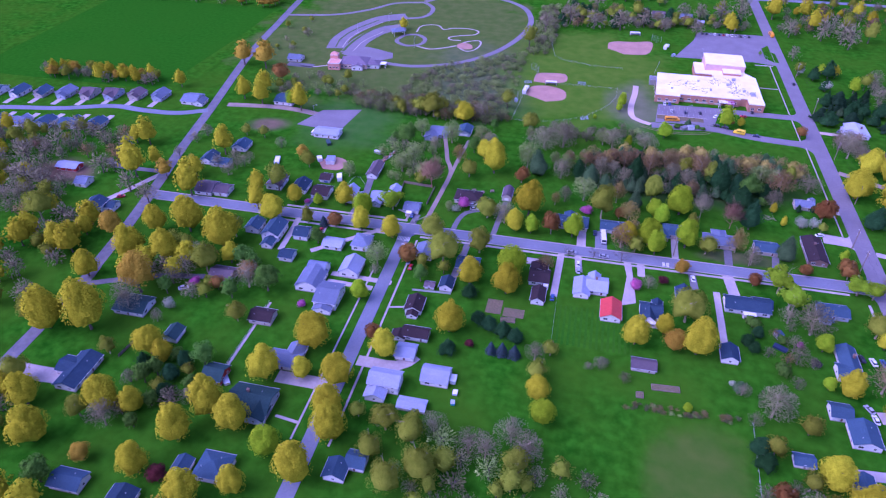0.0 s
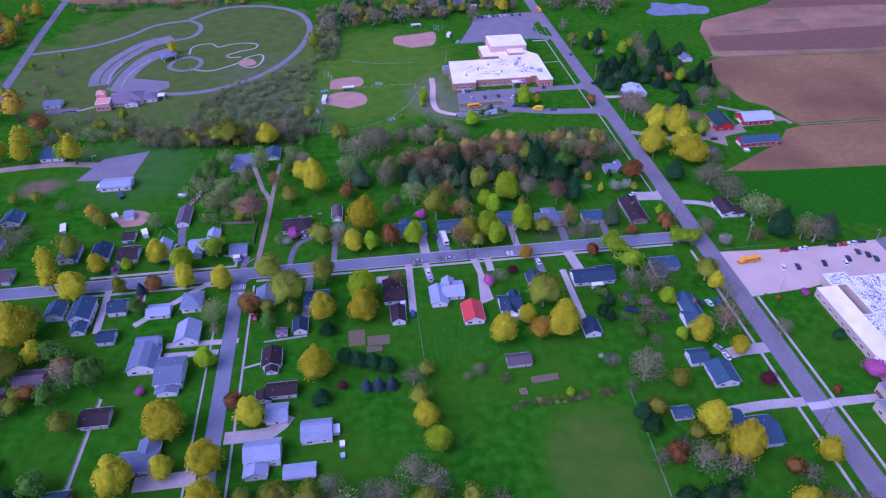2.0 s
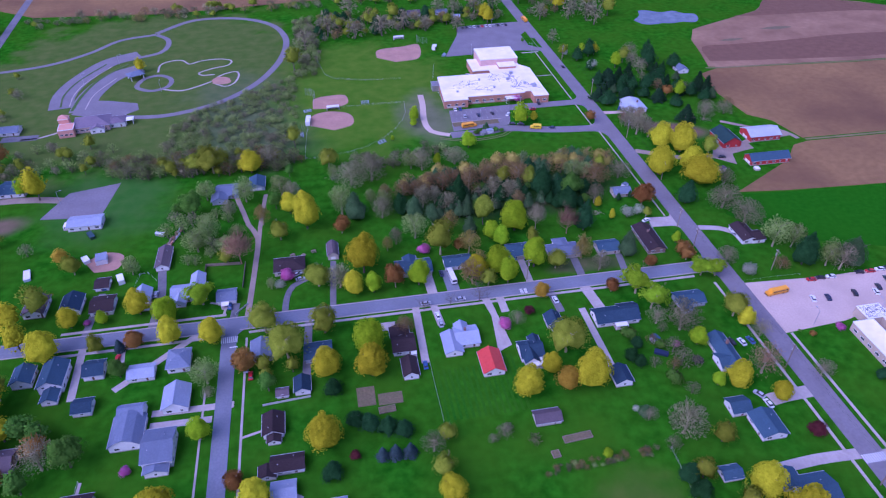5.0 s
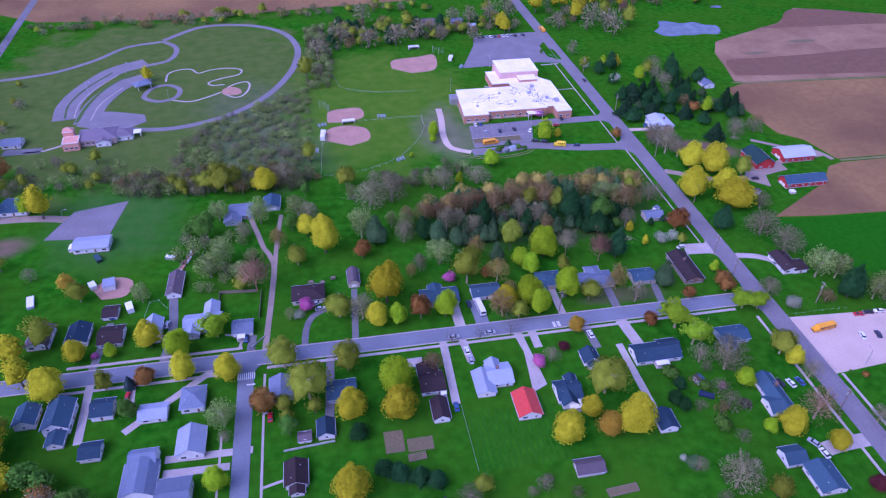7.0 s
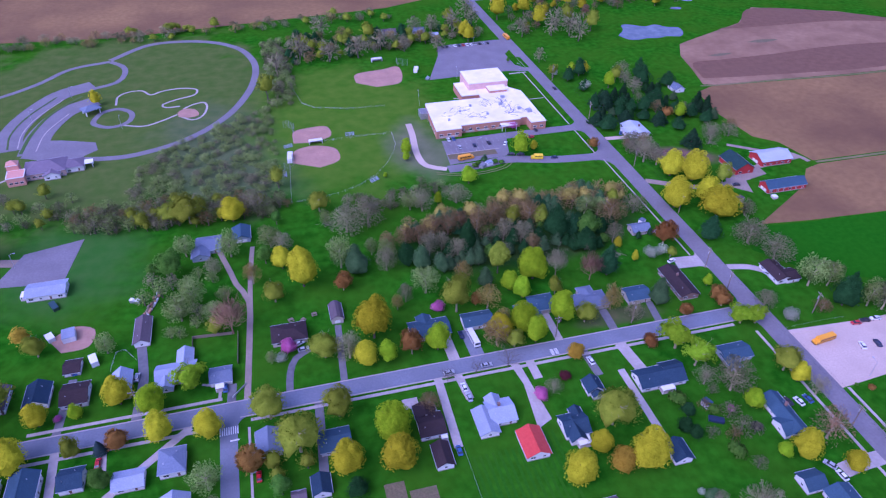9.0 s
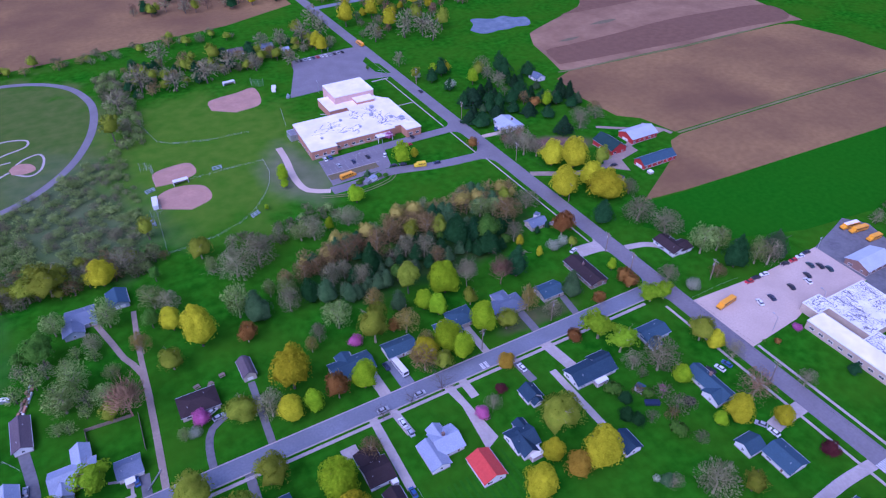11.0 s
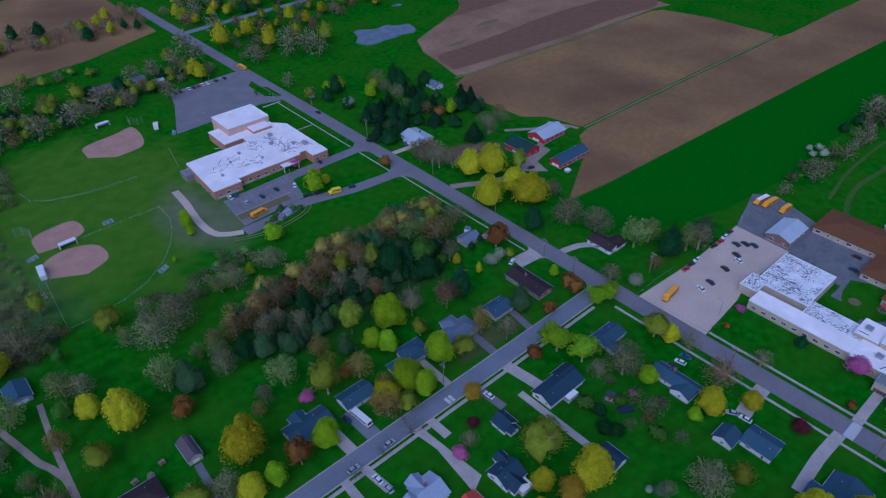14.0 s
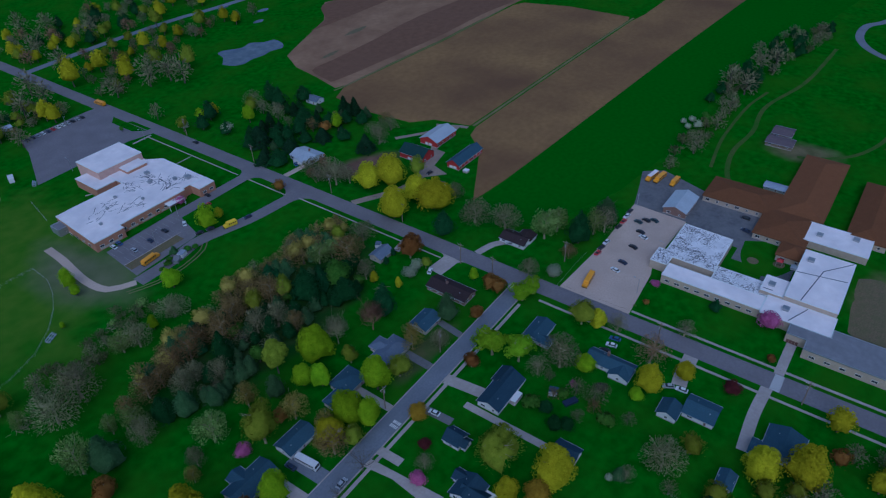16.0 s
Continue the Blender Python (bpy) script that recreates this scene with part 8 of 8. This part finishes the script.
for _k, (_c, _l) in enumerate([(P_BLACK, "black car at the car park's edge"), (P_BLACK, "black car at the car park's edge"), (P_SILVER, "silver car at the car park's edge"), (P_WHITE, "white car at the car park's edge"), (P_DARKBLUE, "navy car at the car park's edge"), (P_RED, "red car at the car park's edge"),
                              (P_WHITE, "white car at the car park's edge"), (P_WHITE, "white van at the car park's edge"), (P_SILVER, "silver car at the car park's edge"), (P_BLACK, "black car at the car park's edge"), (P_SILVER, "silver car at the car park's edge"), (P_BLACK, "black car at the car park's edge")]):
    car(-39.6 + 2.75 * _k, 265.2, 90, _c, _l)
bus(5.8, 272, 92, P_BUS, "orange-yellow school bus on the asphalt school road", 10.6)
bus(16.4, -19.8, 186, P_BUS, "orange-yellow school bus parked on pale concrete", 10.6)
bus(96.6, -11.6, 172, P_BUS, "orange-yellow school bus with white roof beside another", 10.6, MEMBRANE)
bus(97.4, -15.0, 172, P_BUS, "orange-yellow school bus beside another in the yard", 10.6)
bus(97.6, -21.6, 176, P_BUS, "orange-yellow school bus behind the workshop", 8.5)
bus(-65.4, 125.2, 8, P_BUS, "orange-yellow school bus before the school", 9.6)
bus(-32.5, 117.6, 163, P_LEMON, "lemon-yellow minibus on the curved school drive", 7.0)
bus(-97.2, 9.6, 275, SIDING, "long white motor coach parked beside a house", 9.4, SIDING, "motor_coach", "coach", False)

# ---- ball-field furniture ----
def dugout(x, y, turn, L, label):
    e = thing("dugout", pose(x, y, 0, 0, 0, turn), label, "dugout", "ball-field dugouts")
    part("roof", Geo().box(-L / 2, -1.2, 1.9, L / 2, 1.2, 2.05), SIDING, e)
    part("back_wall", Geo().box(-L / 2, 1.05, 0, L / 2, 1.15, 1.9), SIDING, e)
    for s in (-1, 1):
        part("end_wall", Geo().box(s * L / 2 - 0.06, -1.1, 0, s * L / 2 + 0.06, 1.05, 1.9), SIDING, e)
    part("bench", Geo().box(-L / 2 + 0.3, 0.5, 0.4, L / 2 - 0.3, 0.9, 0.47), WOOD, e)


dugout(-132.4, 157.6, 3, 6.4, "long white dugout beside the clay infield")
dugout(-145.8, 145.2, 84, 7.6, "white dugout behind the clay infield")
dugout(-64.6, 232.4, 70, 5.0, "small white dugout beside the upper infield")
dugout(-84.5, 252.6, 5, 6.5, "long pale dugout behind the upper infield")


def bleacher(x, y, turn, label="blue-grey metal bleacher with three rows"):
    e = thing("bleacher", pose(x, y, 0, 0, 0, turn), label, "bleacher", "bleachers")
    for k in range(3):
        part("seat_plank", Geo().box(-2.2, 0.6 * k - 0.9, 0.4 + 0.35 * k, 2.2, 0.6 * k - 0.55, 0.46 + 0.35 * k), SIDING_B, e)
    for s in (-1.9, 0, 1.9):
        part("leg", Geo().box(s - 0.04, -0.9, 0, s + 0.04, 0.7, 0.4).box(s - 0.04, 0.2, 0.4, s + 0.04, 0.7, 1.1), METAL, e)


for _x, _y, _t in ((-115, 162.3, 0), (-110.9, 116.8, 30), (-149.4, 131.4, 90), (-60.6, 220, 60), (-145.8, 157, 20)):
    bleacher(_x, _y, _t)


def backstop(x, y, turn, label="tall chain-link backstop behind home plate"):
    e = thing("backstop", pose(x, y, 0, 0, 0, turn), label, "backstop", "backstops")
    pts = [(-4, 2), (-2.2, 0), (2.2, 0), (4, 2)]
    for px, py in pts:
        part("post", Geo().tube((px, py, -0.2), (px, py, 4.2), 0.06, 0.06, 6), METAL, e)
    for (ax, ay), (bx, by) in zip(pts, pts[1:]):
        g = Geo()
        for k in range(9):
            z = 0.3 + 0.48 * k
            g.tube((ax, ay, z), (bx, by, z), 0.015, 0.015, 3)
        part("mesh_panel", g, METAL, e)


backstop(-145.4, 137.5, 60)
backstop(-142.6, 175, 120)
backstop(-72, 243, -45)
fence([(-148.4, 107.3), (-146.6, 138)], "low pale fence beside the ball field", 1.3, FENCE_W)
fence([(-128, 158.4), (-111, 158.9), (-94.4, 158.8), (-94.9, 147), (-98, 138), (-102.6, 129.5), (-109.2, 121), (-118, 113.6), (-128.3, 109.4), (-139.5, 107), (-148.2, 107.2)], "curved pale fence round the outfield", 1.3, FENCE_W, 2, 3.5)
fence([(-136.8, 244.3), (-138, 222.8), (-134.2, 202.1), (-128.4, 196.2), (-112, 191), (-92, 190)], "thin wire fence round the outfield", 1.2, METAL)
fence([(-69.7, 205.2), (-73.5, 186.3)], "thin pale fence behind the school", 1.4, FENCE_W)
fence([(-142.9, 161.5), (-141.6, 175.5)], "thin ball-field fence beside the infield", 1.4, METAL)
fence([(-50.6, -74.8), (-51.4, -95), (-53.2, -125)], "pale wire fence along the meadow", 1.3, FENCE_W)
fence([(-211.6, 24.7), (-210.9, 32.2), (-208.1, 32.9), (-204.4, 27.8)], "pale wire fence round a garden", 1.2, FENCE_W)
fence([(-112.4, -31), (-112.2, -54)], "low wire fence along a lawn", 1.1, METAL)
fence([(-214.2, -96), (-213, -56)], "long pale fence along a garden", 1.2, FENCE_W, 3)
fence([(8.3, -11.6), (22, -11.4), (31, -11.8)], "low rail along the car park", 0.8, METAL, 1)
board_fence((-187.2, 33.2), (-174.6, 32.2), "weathered orange-brown board fence")
board_fence((-187.2, 33.2), (-187, 25.8), "weathered orange-brown board fence")
board_fence((-173.0, 18), (-172.6, 32), "tan board fence beside the gravel lane")
board_fence((-164.6, -38.4), (-150.4, -37.4), "long white garden wall of boards", 1.1, FENCE_W)
board_fence((-248, -80), (-250, -92), "weathered brown board fence", 1.4)
board_fence((-174.9, 4.2), (-170.8, 9), "low white fence at the corner", 0.8, FENCE_W)

# ---- poles and wires ----
_poles = [(0.0, -96), (0.0, -52), (-0.6, 10.5), (-0.4, 24.7), (9.0, 60), (9.2, 100), (9.2, 150), (9.0, 200), (22.2, -7.2), (-201.5, 5.6), (-70, 4.2), (-42, 4.2)]
for _x, _y in _poles:
    utility_pole(_x, _y, 90 if abs(_x) < 30 else 0)


def wires(a, b, label="thin dark overhead wires between poles"):
    e = thing("overhead_wire", pose(*a, 8.6), label, "wire", "overhead wires")
    d = Vector(b) - Vector(a)
    nr = Vector((-d.y, d.x)).normalized()
    for s in (-1.1, 0.5, 1.1):
        vs, fs = [], []
        for k in range(9):
            q = Vector((d.x * k / 8 + nr.x * s, d.y * k / 8 + nr.y * s, 0.4 - 1.0 * (1 - (k / 4 - 1) ** 2)))
            vs += [q + Vector((0, 0, 0.014)), q + Vector((nr.x, nr.y, -0.6)) * 0.014, q - Vector((nr.x, nr.y, 0.6)) * 0.014]
            if k:
                fs += [(3 * k - 3 + i, 3 * k - 3 + (i + 1) % 3, 3 * k + (i + 1) % 3, 3 * k + i) for i in range(3)]
        g = Geo().add(vs, fs)
        part("wire", g, TYRE, e)


wires((0.0, -96), (0.0, -52))
wires((0.0, -52), (-0.6, 10.5))
wires((9.0, 60), (9.2, 100))
wires((9.2, 100), (9.2, 150))
wires((9.2, 150), (9.0, 200))


def lamp(x, y, turn, h=6.4):
    e = thing("street_lamp", pose(x, y, 0, 0, 0, turn), "grey metal lamp post with a single arm", "lamp", "lamp posts")
    part("pole", Geo().tube((0, 0, -0.2), (0, 0, h), 0.1, 0.07, 7), METAL, e)
    part("arm", Geo().tube((0, 0, h - 0.1), (1.6, 0, h + 0.3), 0.05, 0.04, 5), METAL, e)
    part("lamp_head", Geo().box(1.4, -0.18, h + 0.22, 2.2, 0.18, h + 0.38), METAL, e)


for _x, _y, _t in ((-6, 214, 180), (-44, 216, 90), (-20, 262, 270), (-58, 132, 0), (-40, 142, 200), (-270, 215, 0), (-255, 240, 0), (-225, 196, 90), (45, -36.5, 90), (20, -36.8, 90), (72, -15, 200), (-252, 88, 0)):
    lamp(_x, _y, _t)

# ---- yard things ----
def crate(x, y, turn, size, material, name, label, category, lid=None):
    """A small box-shaped yard thing with a lid that stands proud."""
    w, d, h = size
    e = thing(name, pose(x, y, 0.03, 0, 0, turn), label, category)
    part("body", Geo().box(-w / 2, -d / 2, 0, w / 2, d / 2, h), material, e)
    part("lid", Geo().box(-w / 2 - 0.06, -d / 2 - 0.06, h, w / 2 + 0.06, d / 2 + 0.06, h + 0.1), lid or TRIM, e)
    return e


crate(-139.0, -86.9, 10, (1.2, 1.6, 0.9), mat("turquoise_plastic", (0.02, 0.30, 0.42), (0.03, 0.36, 0.48), 2.0, 0.5), "storage_box", "turquoise plastic box on the lawn", "box", SIDING_B)
crate(-139.1, -82.8, 0, (1.4, 1.8, 0.8), SIDING_B, "trailer_box", "blue-grey covered trailer on the lawn", "trailer")
crate(-140.7, -77.8, 0, (1.8, 3.0, 1.4), SIDING, "shed_box", "small white lean-to beside the barn", "shed")
crate(-217.1, 30.0, 20, (2.2, 4.2, 1.9), SIDING, "caravan", "small white caravan behind the houses", "caravan")
crate(-232.4, 44.6, 30, (2.2, 3.4, 1.4), SIDING, "trailer", "white covered trailer on bare soil", "trailer")
crate(-226.5, 44, 10, (4.0, 5.0, 2.0), SIDING, "shed", "white open shed on bare pink soil", "shed", R_LIGHT)
crate(-251.7, 38.9, 15, (2.2, 6.0, 1.0), SIDING_B, "boat", "pale blue covered boat on a trailer", "boat", SIDING)
crate(-211.3, -93.2, 40, (1.8, 5.4, 0.9), SIDING, "boat", "white boat beside the red barn", "boat", SIDING_B)
crate(-37.4, -40.0, 60, (1.8, 4.4, 0.8), P_DARKBLUE, "boat", "dark blue covered boat on the lawn", "boat", P_DARKBLUE)
crate(-37.1, -34.2, 20, (2.2, 2.6, 1.9), SIDING, "shed", "tiny pale garden shed", "shed", R_SLATE)
crate(-56.4, 117.8, 20, (3.2, 2.4, 1.6), SIDING, "hut", "small white hut beside the car park", "hut", R_LIGHT)
crate(-59.8, 116.6, 40, (3.4, 2.2, 1.4), METAL, "storage_box", "dark grey storage box beside the car park", "box", R_FLATGREY)
crate(79.4, -65.7, 10, (4.4, 2.2, 2.4), SIDING, "trailer", "white box trailer beside the school wing", "trailer")
crate(39.6, 62.2, 15, (3.6, 2.4, 1.9), SIDING_T, "shed", "small pale farm shed", "shed", R_TAUPE)
crate(56.3, 60.4, 0, (2.2, 2.2, 1.0), SIDING_T, "hay_stack", "pale round hay stack near the barn", "hay")
crate(-234, 61.0, 30, (1.9, 4.6, 1.2), mat("dark_green_paint", (0.02, 0.05, 0.03), (0.03, 0.07, 0.04), 2.0, 0.5), "pickup", "dark green pickup on the open lawn", "pickup", P_TEAL)
crate(-207, 57, 70, (1.4, 3.6, 1.2), METAL, "garden_frame", "pale garden frame on the lawn", "frame")
crate(-123.4, -11.4, 0, (4.6, 3.6, 0.25), CONCRETE, "patio", "grey paved patio before the house", "patio", CONCRETE)
_e = thing("lumber_row", pose(-203.2, 47.8, 0.02, 0, 0, 72), "long row of stacked boards and pale rubble beside the trees", "lumber")
_r = random.Random(31)
for _k in range(34):
    _w, _h = _r.uniform(0.7, 1.9), _r.uniform(0.25, 0.8)
    _x, _y = _k * 0.42 + _r.uniform(-0.3, 0.3), _r.uniform(-0.9, 0.9)
    part("board_stack", Geo().box(_x - _w / 2, _y - 0.35, 0, _x + _w / 2, _y + 0.35, _h), (WOOD, MULCH, SIDING, BRICK)[_k % 4], _e, m=pose(0, 0, 0.002 * _k))
crate(-9.5, 57.5, 30, (2.4, 2.0, 1.6), SIDING, "shed", "tiny white shed among trees", "shed", R_GREY)
for _x, _y, _w, _l in ((-75.3, -66.3, 8.6, "raised wooden bed of bare soil"), (-83.2, -70.7, 2.2, "small compost bay of old boards"), (-128, -46.4, 5.0, "raised bed with pale stones")):
    _e = thing("raised_bed", pose(_x, _y, 0.02, 0, 0, 4), _l, "garden bed", "garden beds")
    part("soil", Geo().box(-_w / 2 + 0.1, -1.1, 0, _w / 2 - 0.1, 1.1, 0.28), MULCH, _e)
    for _s in (-1, 1):
        part("board", Geo().box(-_w / 2, _s * 1.15 - 0.05, 0, _w / 2, _s * 1.15 + 0.05, 0.4), WOOD, _e)
        part("board", Geo().box(_s * _w / 2 - 0.05, -1.1, 0, _s * _w / 2 + 0.05, 1.1, 0.4), WOOD, _e)
_tr = thing("trampoline", pose(-27.3, -45.2, 0), "round black trampoline on the lawn", "trampoline")
part("mat", Geo().prism([(1.8 * math.cos(k * math.tau / 16), 1.8 * math.sin(k * math.tau / 16)) for k in range(16)], 0.78, 0.82), TYRE, _tr)
for _k in range(6):
    _c, _s = math.cos(_k * math.tau / 6) * 1.9, math.sin(_k * math.tau / 6) * 1.9
    part("leg", Geo().tube((_c, _s, -0.05), (_c, _s, 0.85), 0.04, 0.04, 5), METAL, _tr)
_pl = thing("play_frame", pose(63.8, -73.6, 0.1), "red play frame on a round bed", "play frame")
part("roof", Geo().add([(-1.2, -1.2, 1.9), (1.2, -1.2, 1.9), (1.2, 1.2, 1.9), (-1.2, 1.2, 1.9), (0, 0, 2.8)], [(3, 2, 1, 0), (0, 1, 4), (1, 2, 4), (2, 3, 4), (3, 0, 4)]), P_RED, _pl)
for _x, _y in ((-1, -1), (1, -1), (1, 1), (-1, 1)):
    part("post", Geo().tube((_x, _y, 0), (_x, _y, 1.95), 0.06, 0.06, 5), METAL, _pl)
part("deck", Geo().box(-1, -1, 0.9, 1, 1, 1.0), WOOD, _pl)
for _x, _y, _t in ((-155, 34, 20), (-151, 33, 60), (-147, 35, 10)):
    _e = thing("picnic_table", pose(_x, _y, 0.02, 0, 0, _t), "weathered wooden picnic table on the lawn", "table", "picnic tables")
    part("tabletop", Geo().box(-0.9, -0.4, 0.7, 0.9, 0.4, 0.76), WOOD, _e)
    for _s in (-0.75, 0.75):
        part("bench", Geo().box(-0.9, _s - 0.14, 0.42, 0.9, _s + 0.14, 0.47), WOOD, _e)
        part("leg", Geo().box(_s - 0.05, -0.75, 0, _s + 0.05, 0.75, 0.42).box(_s - 0.05, -0.2, 0.42, _s + 0.05, 0.2, 0.7), WOOD, _e)
for _x, _y, _l in ((52, 114, "pile of pale cut branches"), (57.6, 111, "pile of brown cut branches"), (-29.5, 40, "stack of grey firewood under trees"), (-136, 88, "pile of dead branches in the grass"), (-96, 104, "heap of grey brushwood")):
    _e = thing("brush_pile", pose(_x, _y, 0), _l, "brush pile", "brush piles")
    _r = random.Random(int(_x * 10))
    for _k in range(40):
        _a, _b = Vector((_r.gauss(0, 1.2), _r.gauss(0, 1.0), _r.uniform(0, 0.6))), _r.uniform(0, math.tau)
        part("branch", Geo().tube(_a, _a + Vector((math.cos(_b) * 1.6, math.sin(_b) * 1.6, _r.uniform(-0.2, 0.4))), 0.06, 0.03, 4), TWIG, _e)
# ---- pavements ----
pavement("pavement_1", (-170, -5.4), (-88.5, -5.4), 1.1)
pavement("pavement_2", (-86, -5.4), (-8, -5.4), 1.1)
pavement("pavement_3", (-232, 4.6), (-178, 4.6), 1.1)
pavement("pavement_4", (-232, -6.0), (-181, -6.0), 1.1)
pavement("pavement_5", (-170.6, -8), (-170.6, -110), 0.7)
pavement("pavement_6", (-182.2, -30), (-182.2, -110), 0.6)
pavement("pavement_7", (10.2, -39), (10.2, -190), 0.95)
pavement("pavement_8", (-2.4, -10), (-2.4, -190), 0.95)
pavement("pavement_9", (-1.8, 33), (-1.8, 109.2), 0.55)
pavement("pavement_10", (-3.2, 115.8), (-3.2, 140), 0.55)
pavement("pavement_11", (-3.2, 147), (-3.2, 216), 0.55)
pavement("pavement_12", (-3.9, 180), (-16.8, 180), 0.55)
pavement("pavement_13", (-213.6, -94), (-212.6, -56), 0.8)
